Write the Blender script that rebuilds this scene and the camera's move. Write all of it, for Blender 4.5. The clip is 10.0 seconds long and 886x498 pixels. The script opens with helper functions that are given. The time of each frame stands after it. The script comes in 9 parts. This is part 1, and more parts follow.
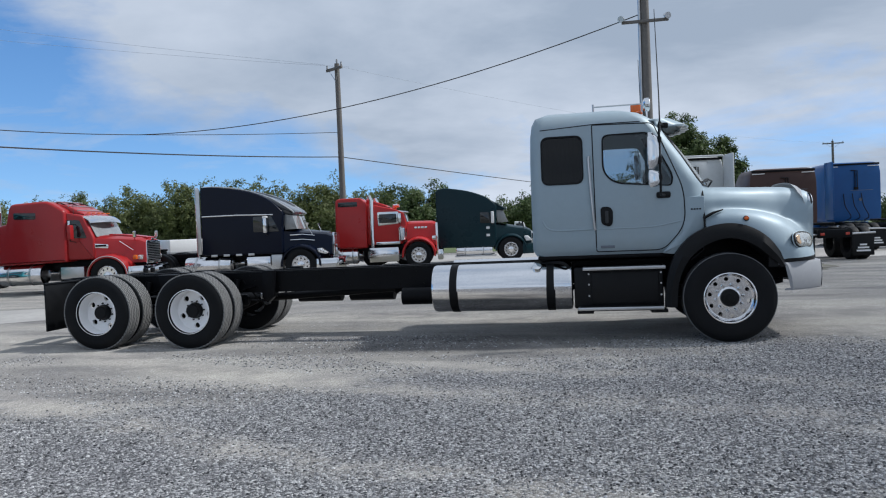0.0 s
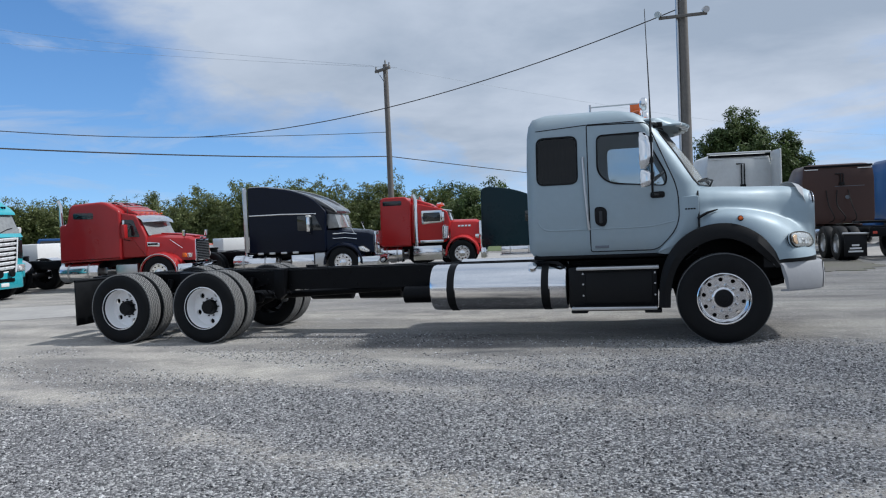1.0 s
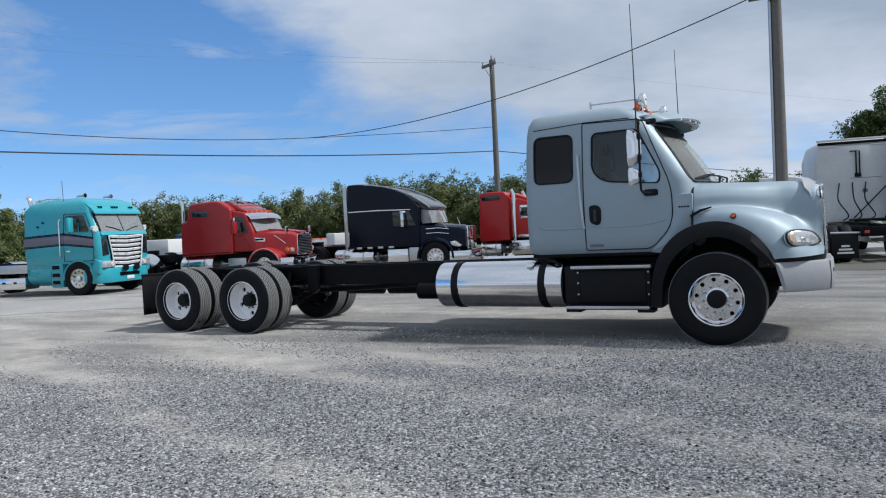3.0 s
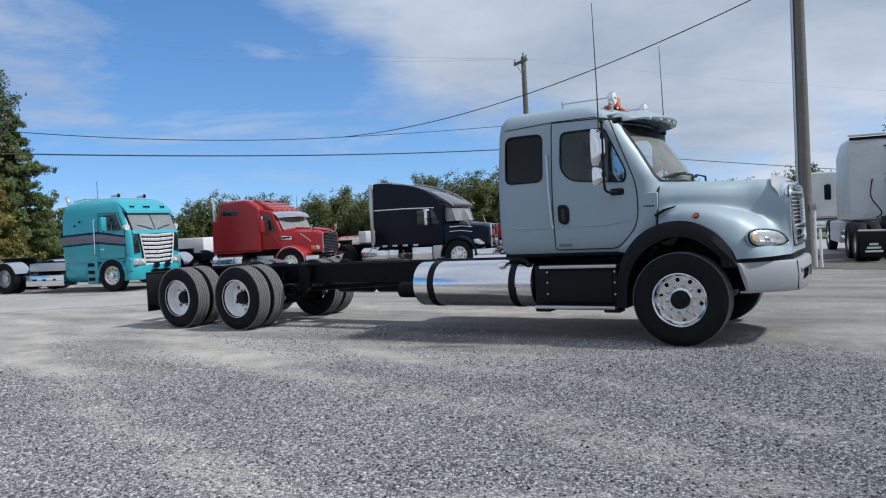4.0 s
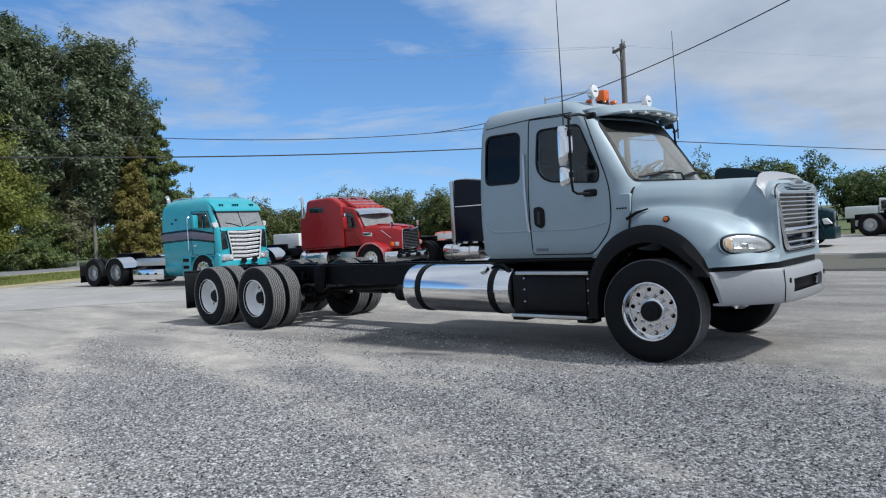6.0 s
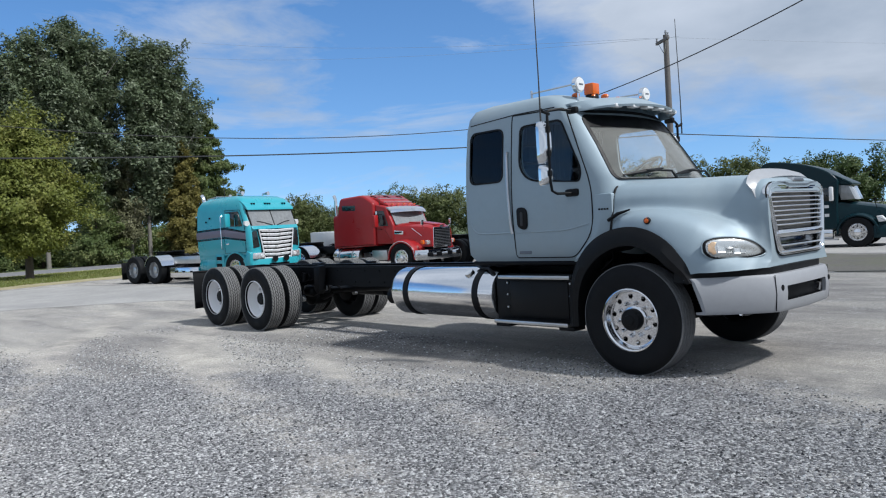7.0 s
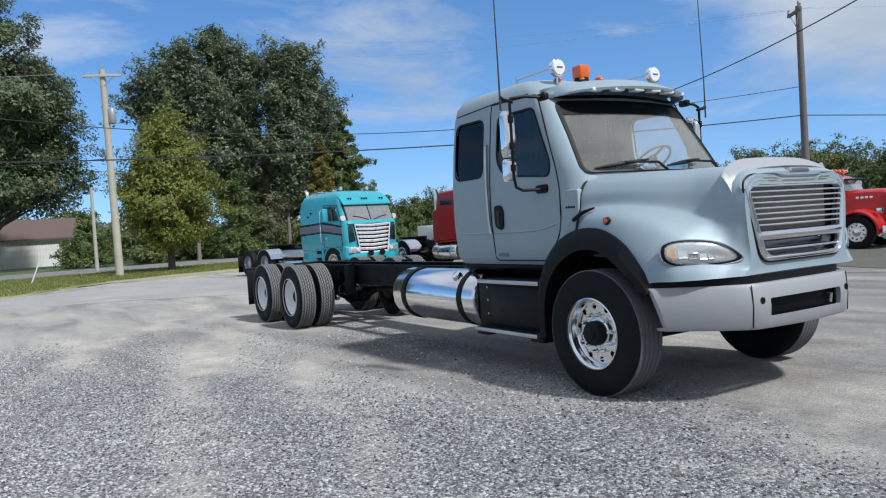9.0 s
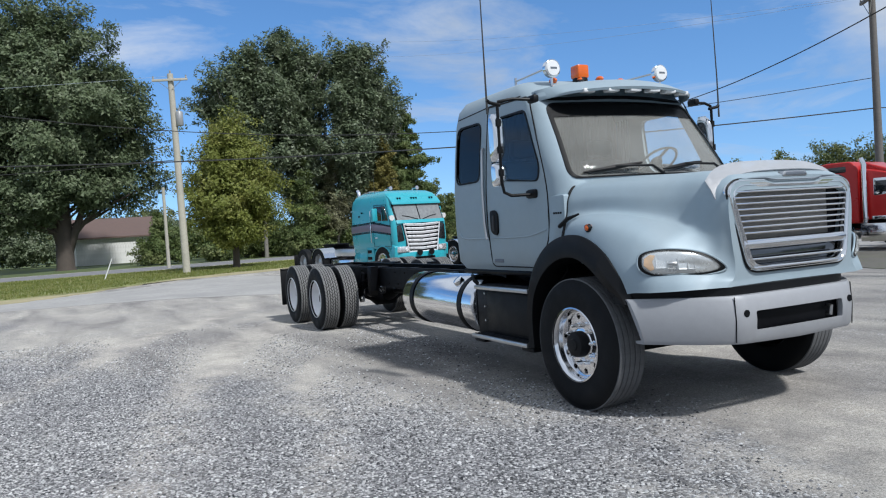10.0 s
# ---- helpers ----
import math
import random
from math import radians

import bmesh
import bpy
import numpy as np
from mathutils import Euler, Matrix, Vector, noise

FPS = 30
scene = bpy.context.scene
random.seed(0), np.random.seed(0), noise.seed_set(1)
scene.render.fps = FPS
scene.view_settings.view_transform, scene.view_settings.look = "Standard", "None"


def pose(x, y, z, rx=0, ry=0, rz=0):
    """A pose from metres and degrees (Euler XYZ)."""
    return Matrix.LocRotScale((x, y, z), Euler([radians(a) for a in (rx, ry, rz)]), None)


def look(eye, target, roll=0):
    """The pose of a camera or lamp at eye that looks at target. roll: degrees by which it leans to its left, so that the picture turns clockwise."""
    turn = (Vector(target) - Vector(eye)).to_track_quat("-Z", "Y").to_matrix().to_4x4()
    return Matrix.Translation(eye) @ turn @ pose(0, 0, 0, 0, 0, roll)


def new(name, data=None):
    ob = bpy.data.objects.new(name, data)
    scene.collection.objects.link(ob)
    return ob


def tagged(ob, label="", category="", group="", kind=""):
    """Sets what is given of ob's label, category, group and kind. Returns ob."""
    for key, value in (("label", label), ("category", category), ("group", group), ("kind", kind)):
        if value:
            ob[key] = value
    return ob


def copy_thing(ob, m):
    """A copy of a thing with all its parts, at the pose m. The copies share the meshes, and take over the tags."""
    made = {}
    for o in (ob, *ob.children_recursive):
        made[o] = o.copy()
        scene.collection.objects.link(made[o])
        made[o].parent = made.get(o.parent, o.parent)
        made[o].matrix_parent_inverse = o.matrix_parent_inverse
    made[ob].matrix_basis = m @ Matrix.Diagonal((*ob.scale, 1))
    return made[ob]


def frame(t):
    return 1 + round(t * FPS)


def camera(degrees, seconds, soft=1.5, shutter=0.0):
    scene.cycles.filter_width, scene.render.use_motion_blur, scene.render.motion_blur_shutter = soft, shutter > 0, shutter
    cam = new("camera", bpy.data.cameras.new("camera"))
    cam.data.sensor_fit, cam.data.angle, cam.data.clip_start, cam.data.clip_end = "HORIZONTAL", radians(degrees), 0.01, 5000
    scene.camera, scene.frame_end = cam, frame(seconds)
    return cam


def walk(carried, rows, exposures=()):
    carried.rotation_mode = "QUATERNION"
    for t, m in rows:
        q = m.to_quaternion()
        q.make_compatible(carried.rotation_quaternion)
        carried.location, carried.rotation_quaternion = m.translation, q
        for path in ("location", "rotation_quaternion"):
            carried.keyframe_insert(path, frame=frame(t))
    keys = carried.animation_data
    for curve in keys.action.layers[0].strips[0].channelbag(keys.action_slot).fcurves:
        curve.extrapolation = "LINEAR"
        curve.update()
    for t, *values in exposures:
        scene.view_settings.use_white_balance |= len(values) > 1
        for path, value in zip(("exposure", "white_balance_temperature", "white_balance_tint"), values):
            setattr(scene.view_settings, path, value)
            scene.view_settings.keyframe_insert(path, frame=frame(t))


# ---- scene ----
cam = camera(61.2, 10.0, soft=1.15)
METRES, EYE, TILT, LEAN, TURN = 9.66, 1.5, 0.0, 0.0, 10.95
ROWS = [
    (0.0, 0.0, 0.0, 0.0, -0.07, -1.64, 2.4),
    (0.5, 0.0462, -0.0134, 0.0017, 2.77, -1.63, 2.46),
    (1.0, 0.0929, -0.0171, -0.0002, 5.04, -1.62, 2.5),
    (1.5, 0.1413, -0.0231, -0.0009, 7.32, -1.67, 2.57),
    (2.0, 0.19, -0.0278, -0.0011, 10.02, -1.64, 2.65),
    (2.5, 0.239, -0.0223, 0.0009, 13.48, -1.67, 2.77),
    (4.0, 0.3995, 0.0105, -0.0016, 20.54, -1.72, 3.0),
    (4.5, 0.4475, 0.0308, 0.0008, 22.64, -1.74, 3.05),
    (5.0, 0.491, 0.0622, 0.0011, 25.08, -1.79, 3.11),
    (5.5, 0.534, 0.0938, 0.0014, 28.14, -1.78, 3.16),
    (7.0, 0.6277, 0.2119, 0.0024, 35.46, -1.78, 3.3),
    (7.5, 0.6503, 0.2569, 0.0032, 37.12, -1.85, 3.33),
    (8.0, 0.6828, 0.3006, 0.0002, 39.86, -1.87, 3.44),
    (8.5, 0.7081, 0.3435, -0.0005, 43.41, -1.82, 3.56),
    (9.0, 0.7351, 0.3828, 0.0006, 46.97, -1.78, 3.66),
    (9.5, 0.7617, 0.4145, 0.004, 50.35, -1.7, 3.75),
    (10.0, 0.7776, 0.4509, 0.0039, 52.46, -1.65, 3.7),
]
walk(cam, [(t, pose(0, 0, EYE, TILT, LEAN, TURN) @ pose(METRES * x, METRES * y, METRES * z, 90 + pitch, roll, yaw)) for t, x, y, z, yaw, pitch, roll in ROWS],
     exposures=[(0.0, 0.0, 6000, 10), (4.5, -0.02, 6000, 10), (7.5, 0.03, 6000, 10), (10.0, 0.04, 6000, 10)])

# ---- sky and sun ----
SUN_AZ, SUN_EL = 15.0, 49.0     # degrees: azimuth from +x towards +y, elevation
world = bpy.data.worlds.new("sky")
scene.world = world
world.use_nodes = True
nt = world.node_tree
for n in list(nt.nodes):
    nt.nodes.remove(n)


def wn(kind, **kw):
    n = nt.nodes.new(kind)
    for k, v in kw.items():
        n.inputs[k].default_value = v
    return n


sky = nt.nodes.new("ShaderNodeTexSky")
sky.sky_type = 'NISHITA'
sky.sun_disc = False
sky.sun_elevation = radians(SUN_EL)
sky.sun_rotation = radians(90 - SUN_AZ)
sg = nt.nodes.new("ShaderNodeVectorMath"); sg.operation = 'ADD'
sg.inputs[1].default_value = (0, 0, 0.11)
sgt = nt.nodes.new("ShaderNodeTexCoord")
nt.links.new(sgt.outputs["Generated"], sg.inputs[0])
sn0 = nt.nodes.new("ShaderNodeVectorMath"); sn0.operation = 'NORMALIZE'
nt.links.new(sg.outputs[0], sn0.inputs[0])
nt.links.new(sn0.outputs[0], sky.inputs["Vector"])
sky.air_density, sky.dust_density, sky.ozone_density = 1.0, 0.15, 3.0
tc = nt.nodes.new("ShaderNodeTexCoord")
sep = nt.nodes.new("ShaderNodeSeparateXYZ")
nt.links.new(tc.outputs["Generated"], sep.inputs[0])
# flat cloud deck: direction divided by its height
zc = nt.nodes.new("ShaderNodeMath"); zc.operation = 'MAXIMUM'; zc.inputs[1].default_value = 0.0
nt.links.new(sep.outputs["Z"], zc.inputs[0])
za = nt.nodes.new("ShaderNodeMath"); za.operation = 'ADD'; za.inputs[1].default_value = 0.24
nt.links.new(zc.outputs[0], za.inputs[0])
dv = nt.nodes.new("ShaderNodeVectorMath"); dv.operation = 'DIVIDE'
cz = nt.nodes.new("ShaderNodeCombineXYZ")
for i in range(3):
    nt.links.new(za.outputs[0], cz.inputs[i])
nt.links.new(tc.outputs["Generated"], dv.inputs[0])
nt.links.new(cz.outputs[0], dv.inputs[1])
mp = nt.nodes.new("ShaderNodeMapping")
mp.inputs["Location"].default_value = (0.0, 0.0, 0.0)
mp.inputs["Rotation"].default_value = (0, 0, radians(-28))
mp.inputs["Scale"].default_value = (0.6, 0.8, 0.0)
nt.links.new(dv.outputs[0], mp.inputs["Vector"])
n1 = wn("ShaderNodeTexNoise", Scale=0.75, Detail=9.0, Roughness=0.60, Distortion=0.4)
n2 = wn("ShaderNodeTexNoise", Scale=1.2, Detail=7.0, Roughness=0.57, Distortion=0.3)
nt.links.new(mp.outputs[0], n1.inputs["Vector"])
nt.links.new(mp.outputs[0], n2.inputs["Vector"])
# more cover towards +x, clear blue towards -x
cov = nt.nodes.new("ShaderNodeMapRange")
cov.inputs["From Min"].default_value, cov.inputs["From Max"].default_value = -0.80, -0.40
cov.inputs["To Min"].default_value, cov.inputs["To Max"].default_value = -0.155, 0.17
# and a closed deck behind the viewer
yb = nt.nodes.new("ShaderNodeMath"); yb.operation = 'MULTIPLY_ADD'
yb.inputs[1].default_value, yb.inputs[2].default_value = -4.0, -0.8
nt.links.new(sep.outputs["Y"], yb.inputs[0])
xm = nt.nodes.new("ShaderNodeMath"); xm.operation = 'MAXIMUM'
zx = nt.nodes.new("ShaderNodeMath"); zx.operation = 'MULTIPLY_ADD'
zx.inputs[1].default_value = 1.5
zo = nt.nodes.new("ShaderNodeMath"); zo.operation = 'SUBTRACT'; zo.inputs[1].default_value = 0.255
nt.links.new(sep.outputs["Z"], zo.inputs[0])
nt.links.new(zo.outputs[0], zx.inputs[0]); nt.links.new(sep.outputs["X"], zx.inputs[2])
xn = nt.nodes.new("ShaderNodeMath"); xn.operation = 'MINIMUM'; xn.inputs[1].default_value = 0.0
nt.links.new(sep.outputs["X"], xn.inputs[0])
yx = nt.nodes.new("ShaderNodeMath"); yx.operation = 'MULTIPLY_ADD'; yx.inputs[1].default_value = 5.0
nt.links.new(xn.outputs[0], yx.inputs[0]); nt.links.new(yb.outputs[0], yx.inputs[2])
nt.links.new(zx.outputs[0], xm.inputs[0]); nt.links.new(yx.outputs[0], xm.inputs[1])
nt.links.new(xm.outputs[0], cov.inputs["Value"])
ad = nt.nodes.new("ShaderNodeMath"); ad.operation = 'ADD'
nt.links.new(n1.outputs["Fac"], ad.inputs[0]); nt.links.new(cov.outputs[0], ad.inputs[1])
cr = nt.nodes.new("ShaderNodeValToRGB")
cr.color_ramp.elements[0].position, cr.color_ramp.elements[1].position = 0.46, 0.59
nt.links.new(ad.outputs[0], cr.inputs[0])
cc = nt.nodes.new("ShaderNodeValToRGB")
cc.color_ramp.elements[0].position, cc.color_ramp.elements[1].position = 0.36, 0.66
cc.color_ramp.elements[0].color = (3.7, 4.3, 5.1, 1)
cc.color_ramp.elements[1].color = (6.9, 7.3, 7.9, 1)
nt.links.new(n2.outputs["Fac"], cc.inputs[0])
cm = nt.nodes.new("ShaderNodeMix"); cm.data_type = 'RGBA'
# thin streaks low in the blue part
ws = nt.nodes.new("ShaderNodeMapping")
ws.inputs["Location"].default_value = (0.35, 0.0, 0.2)
ws.inputs["Rotation"].default_value = (0, radians(6), 0)
ws.inputs["Scale"].default_value = (2.6, 2.6, 11.0)
nt.links.new(tc.outputs["Generated"], ws.inputs["Vector"])
n3 = wn("ShaderNodeTexNoise", Scale=1.3, Detail=8.0, Roughness=0.62, Distortion=0.5)
nt.links.new(ws.outputs[0], n3.inputs["Vector"])
wr = nt.nodes.new("ShaderNodeMapRange")
wr.inputs["From Min"].default_value, wr.inputs["From Max"].default_value = 0.50, 0.72
wr.inputs["To Min"].default_value, wr.inputs["To Max"].default_value = 0.0, 0.80
nt.links.new(n3.outputs["Fac"], wr.inputs["Value"])
wz = nt.nodes.new("ShaderNodeMapRange")
wz.inputs["From Min"].default_value, wz.inputs["From Max"].default_value = 0.42, 0.24
nt.links.new(sep.outputs["Z"], wz.inputs["Value"])
wm = nt.nodes.new("ShaderNodeMath"); wm.operation = 'MULTIPLY'
nt.links.new(wr.outputs[0], wm.inputs[0]); nt.links.new(wz.outputs[0], wm.inputs[1])
wx = nt.nodes.new("ShaderNodeMath"); wx.operation = 'MAXIMUM'
nt.links.new(cr.outputs[0], wx.inputs[0]); nt.links.new(wm.outputs[0], wx.inputs[1])
nt.links.new(wx.outputs[0], cm.inputs["Factor"])
hsv = nt.nodes.new("ShaderNodeHueSaturation")
hsv.inputs["Saturation"].default_value, hsv.inputs["Value"].default_value = 1.16, 1.52
nt.links.new(sky.outputs[0], hsv.inputs["Color"])
nt.links.new(hsv.outputs[0], cm.inputs["A"])
nt.links.new(cc.outputs[0], cm.inputs["B"])
bgn = wn("ShaderNodeBackground", Strength=0.10)
nt.links.new(cm.outputs["Result"], bgn.inputs["Color"])
wo = nt.nodes.new("ShaderNodeOutputWorld")
nt.links.new(bgn.outputs[0], wo.inputs["Surface"])

sun = new("sun", bpy.data.lights.new("sun", 'SUN'))
sun.data.energy, sun.data.angle, sun.data.color = 3.8, radians(3.5), (1.0, 0.95, 0.87)
sun.matrix_world = look((0, 0, 30), Vector((0, 0, 30)) - Vector((math.cos(radians(SUN_EL)) * math.cos(radians(SUN_AZ)), math.cos(radians(SUN_EL)) * math.sin(radians(SUN_AZ)), math.sin(radians(SUN_EL)))))

# ---- materials ----
def mat(name, base, rough=0.5, metal=0.0, var=0.15, scale=4.0, bump=0.0, bscale=60.0, coat=0.0, dirt=None, dirt_amt=0.0, dscale=1.5, spec=0.5):
    """Principled material with colour variation at two scales, roughness variation, optional dirt and bump."""
    m = bpy.data.materials.new(name)
    m.use_nodes = True
    t = m.node_tree
    b = t.nodes["Principled BSDF"]
    b.inputs["Roughness"].default_value, b.inputs["Metallic"].default_value = rough, metal
    b.inputs["Coat Weight"].default_value, b.inputs["Coat Roughness"].default_value = coat, 0.06
    b.inputs["Specular IOR Level"].default_value = spec
    co = t.nodes.new("ShaderNodeTexCoord")

    def noise_at(s, d=5.0, r=0.6):
        n = t.nodes.new("ShaderNodeTexNoise")
        n.inputs["Scale"].default_value, n.inputs["Detail"].default_value, n.inputs["Roughness"].default_value = s, d, r
        t.links.new(co.outputs["Object"], n.inputs["Vector"])
        return n
    a, c = noise_at(scale), noise_at(scale * 9)
    mx = t.nodes.new("ShaderNodeMath"); mx.operation = 'ADD'
    t.links.new(a.outputs["Fac"], mx.inputs[0]); t.links.new(c.outputs["Fac"], mx.inputs[1])
    rp = t.nodes.new("ShaderNodeMapRange")
    rp.inputs["From Min"].default_value, rp.inputs["From Max"].default_value = 0.6, 1.4
    rp.inputs["To Min"].default_value, rp.inputs["To Max"].default_value = 1 - var, 1 + var
    t.links.new(mx.outputs[0], rp.inputs["Value"])
    mul = t.nodes.new("ShaderNodeVectorMath"); mul.operation = 'SCALE'
    mul.inputs[0].default_value = base[:3]
    t.links.new(rp.outputs[0], mul.inputs["Scale"])
    colour = mul.outputs[0]
    if dirt:
        d = noise_at(dscale, 8.0, 0.65)
        dr = t.nodes.new("ShaderNodeMapRange")
        dr.inputs["From Min"].default_value, dr.inputs["From Max"].default_value = 0.45, 0.75
        dr.inputs["To Max"].default_value = dirt_amt
        t.links.new(d.outputs["Fac"], dr.inputs["Value"])
        dm = t.nodes.new("ShaderNodeMix"); dm.data_type = 'RGBA'
        t.links.new(dr.outputs[0], dm.inputs["Factor"])
        t.links.new(colour, dm.inputs["A"])
        dm.inputs["B"].default_value = (*dirt, 1)
        colour = dm.outputs["Result"]
    t.links.new(colour, b.inputs["Base Color"])
    rr = t.nodes.new("ShaderNodeMapRange")
    rr.inputs["From Min"].default_value, rr.inputs["From Max"].default_value = 0.3, 0.7
    rr.inputs["To Min"].default_value, rr.inputs["To Max"].default_value = rough * 0.8, min(1, rough * 1.2)
    t.links.new(a.outputs["Fac"], rr.inputs["Value"])
    t.links.new(rr.outputs[0], b.inputs["Roughness"])
    if bump:
        bn = noise_at(bscale, 4.0)
        bp = t.nodes.new("ShaderNodeBump")
        bp.inputs["Strength"].default_value, bp.inputs["Distance"].default_value = bump, 0.01
        t.links.new(bn.outputs["Fac"], bp.inputs["Height"])
        t.links.new(bp.outputs[0], b.inputs["Normal"])
    return m


def glass(name, tint, ior=1.45, rough=0.02):
    m = bpy.data.materials.new(name)
    m.use_nodes = True
    t = m.node_tree
    t.nodes.remove(t.nodes["Principled BSDF"])
    tr = t.nodes.new("ShaderNodeBsdfTransparent"); tr.inputs["Color"].default_value = (*tint, 1)
    gl = t.nodes.new("ShaderNodeBsdfGlossy"); gl.inputs["Roughness"].default_value = rough
    r0 = ((ior - 1) / (ior + 1)) ** 2
    lw = t.nodes.new("ShaderNodeLayerWeight"); lw.inputs["Blend"].default_value = 0.5
    pw = t.nodes.new("ShaderNodeMath"); pw.operation = 'POWER'; pw.inputs[1].default_value = 5.0
    fr = t.nodes.new("ShaderNodeMath"); fr.operation = 'MULTIPLY_ADD'
    fr.inputs[1].default_value, fr.inputs[2].default_value = (1 - r0) * (1.0 if ior > 1.1 else 0.4), r0
    t.links.new(lw.outputs["Facing"], pw.inputs[0]); t.links.new(pw.outputs[0], fr.inputs[0])
    mx = t.nodes.new("ShaderNodeMixShader")
    t.links.new(fr.outputs[0], mx.inputs[0]); t.links.new(tr.outputs[0], mx.inputs[1]); t.links.new(gl.outputs[0], mx.inputs[2])
    t.links.new(mx.outputs[0], t.nodes["Material Output"].inputs["Surface"])
    return m


SILVER = mat("silver_blue_paint", (0.296, 0.372, 0.421), 0.57, 0.18, 0.05, 1.2, coat=0.08, dirt=(0.33, 0.34, 0.33), dirt_amt=0.25)
SILVER.node_tree.nodes["Principled BSDF"].inputs["Coat Roughness"].default_value = 0.3
BUMPER = mat("silver_bumper_paint", (0.31, 0.32, 0.34), 0.55, 0.12, 0.06, 2.0, bump=0.05, bscale=25)
BLACKP = mat("black_plastic", (0.0042, 0.0047, 0.0058), 0.5, 0, 0.2, 5, bump=0.1, bscale=300, spec=0.22)
FRAMEP = mat("black_frame_paint", (0.0026, 0.003, 0.0042), 0.45, 0, 0.25, 3, bump=0.05, bscale=40, dirt=(0.009, 0.0098, 0.012), dirt_amt=0.3, spec=0.13)
RUBBER = mat("tyre_rubber", (0.0045, 0.0052, 0.0065), 0.65, 0, 0.25, 6, bump=0.15, bscale=120, dirt=(0.016, 0.0175, 0.019), dirt_amt=0.3, dscale=3, spec=0.2)
RUBBER_W = mat("worn_tread_rubber", (0.19, 0.19, 0.187), 0.85, 0, 0.35, 14, bump=0.2, bscale=150)
RUBBER_D = mat("dusty_tread_rubber", (0.115, 0.118, 0.122), 0.9, 0, 0.4, 16, bump=0.2, bscale=150)
CHROME = mat("polished_chrome", (0.78, 0.79, 0.80), 0.08, 1.0, 0.03, 3)
ALU = mat("polished_aluminium", (0.80, 0.80, 0.81), 0.12, 1.0, 0.05, 4)
ALU_DULL = mat("dull_aluminium", (0.55, 0.56, 0.57), 0.35, 1.0, 0.1, 5, dirt=(0.25, 0.24, 0.22), dirt_amt=0.3)
WHITEW = mat("white_wheel_paint", (0.93, 0.93, 0.935), 0.35, 0, 0.02, 5, dirt=(0.5, 0.48, 0.45), dirt_amt=0.03)
GLASS = glass("clear_glass", (0.90, 0.93, 0.92))
def dusty(name, amount):
    """Clear glass under a thin uneven film of pale dust."""
    m = glass(name, (0.96, 0.975, 0.97), 1.05, 0.03)
    t = m.node_tree
    top = [n for n in t.nodes if n.type == 'MIX_SHADER'][0]
    co = t.nodes.new("ShaderNodeTexCoord")
    n = t.nodes.new("ShaderNodeTexNoise"); n.inputs["Scale"].default_value, n.inputs["Detail"].default_value = 2.2, 6.0
    t.links.new(co.outputs["Object"], n.inputs["Vector"])
    r = t.nodes.new("ShaderNodeMapRange")
    r.inputs["From Min"].default_value, r.inputs["From Max"].default_value = 0.3, 0.7
    r.inputs["To Min"].default_value, r.inputs["To Max"].default_value = amount * 0.75, amount * 1.2
    t.links.new(n.outputs["Fac"], r.inputs["Value"])
    d = t.nodes.new("ShaderNodeBsdfDiffuse"); d.inputs["Color"].default_value = (0.72, 0.72, 0.68, 1)
    mx = t.nodes.new("ShaderNodeMixShader")
    t.links.new(r.outputs[0], mx.inputs[0]); t.links.new(top.outputs[0], mx.inputs[1]); t.links.new(d.outputs[0], mx.inputs[2])
    t.links.new(mx.outputs[0], t.nodes["Material Output"].inputs["Surface"])
    return m


GLASS_W = dusty("dusty_windshield", 0.12)
LENS = dusty("hazy_lamp_lens", 0.10)
GLASS_D = glass("tinted_glass", (0.16, 0.19, 0.21))
GLASS_S = glass("door_glass", (0.74, 0.79, 0.82), 1.52)
REFL = mat("lamp_reflector", (0.74, 0.745, 0.75), 0.26, 0.7, 0.05, 14)
SMOKED = mat("smoked_chrome", (0.13, 0.14, 0.155), 0.12, 1.0, 0.05, 6)
COOLER = mat("dusty_cooler_core", (0.20, 0.197, 0.188), 0.8, 0.1, 0.15, 8, bump=0.3, bscale=200)
BADGE = mat("badge_grey", (0.13, 0.15, 0.18), 0.5, 0.2, 0.08, 20)
AMBER = mat("amber_plastic", (0.66, 0.115, 0.004), 0.2, 0, 0.1, 20, coat=0.5)
AMBER_PALE = mat("pale_amber_reflector", (0.62, 0.42, 0.26), 0.2, 0.3, 0.1, 20, coat=0.5)
REDLENS = mat("red_lens", (0.45, 0.05, 0.03), 0.25, 0, 0.1, 20)
CREAM = mat("cab_lining", (0.13, 0.13, 0.125), 0.8, 0, 0.1, 6, bump=0.1, bscale=200)
CURTAIN = mat("grey_curtain", (0.09, 0.125, 0.165), 0.9, 0, 0.15, 8)
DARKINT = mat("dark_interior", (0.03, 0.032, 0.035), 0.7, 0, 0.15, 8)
GUARD = mat("frosted_guard", (0.45, 0.46, 0.48), 0.35, 0, 0.05, 4, coat=0.3)
GUARD.node_tree.nodes["Principled BSDF"].inputs["Alpha"].default_value = 0.72
WHITEP = mat("white_paint", (0.74, 0.75, 0.75), 0.35, 0, 0.06, 2, coat=0.3, dirt=(0.45, 0.44, 0.42), dirt_amt=0.25)
WOODPOLE = mat("weathered_pole_wood", (0.145, 0.137, 0.128), 0.85, 0, 0.3, 1.5, bump=0.4, bscale=30, dirt=(0.12, 0.11, 0.10), dirt_amt=0.5)
PALEPOLE = mat("pale_pole_wood", (0.42, 0.40, 0.34), 0.85, 0, 0.2, 1.5, bump=0.4, bscale=30)
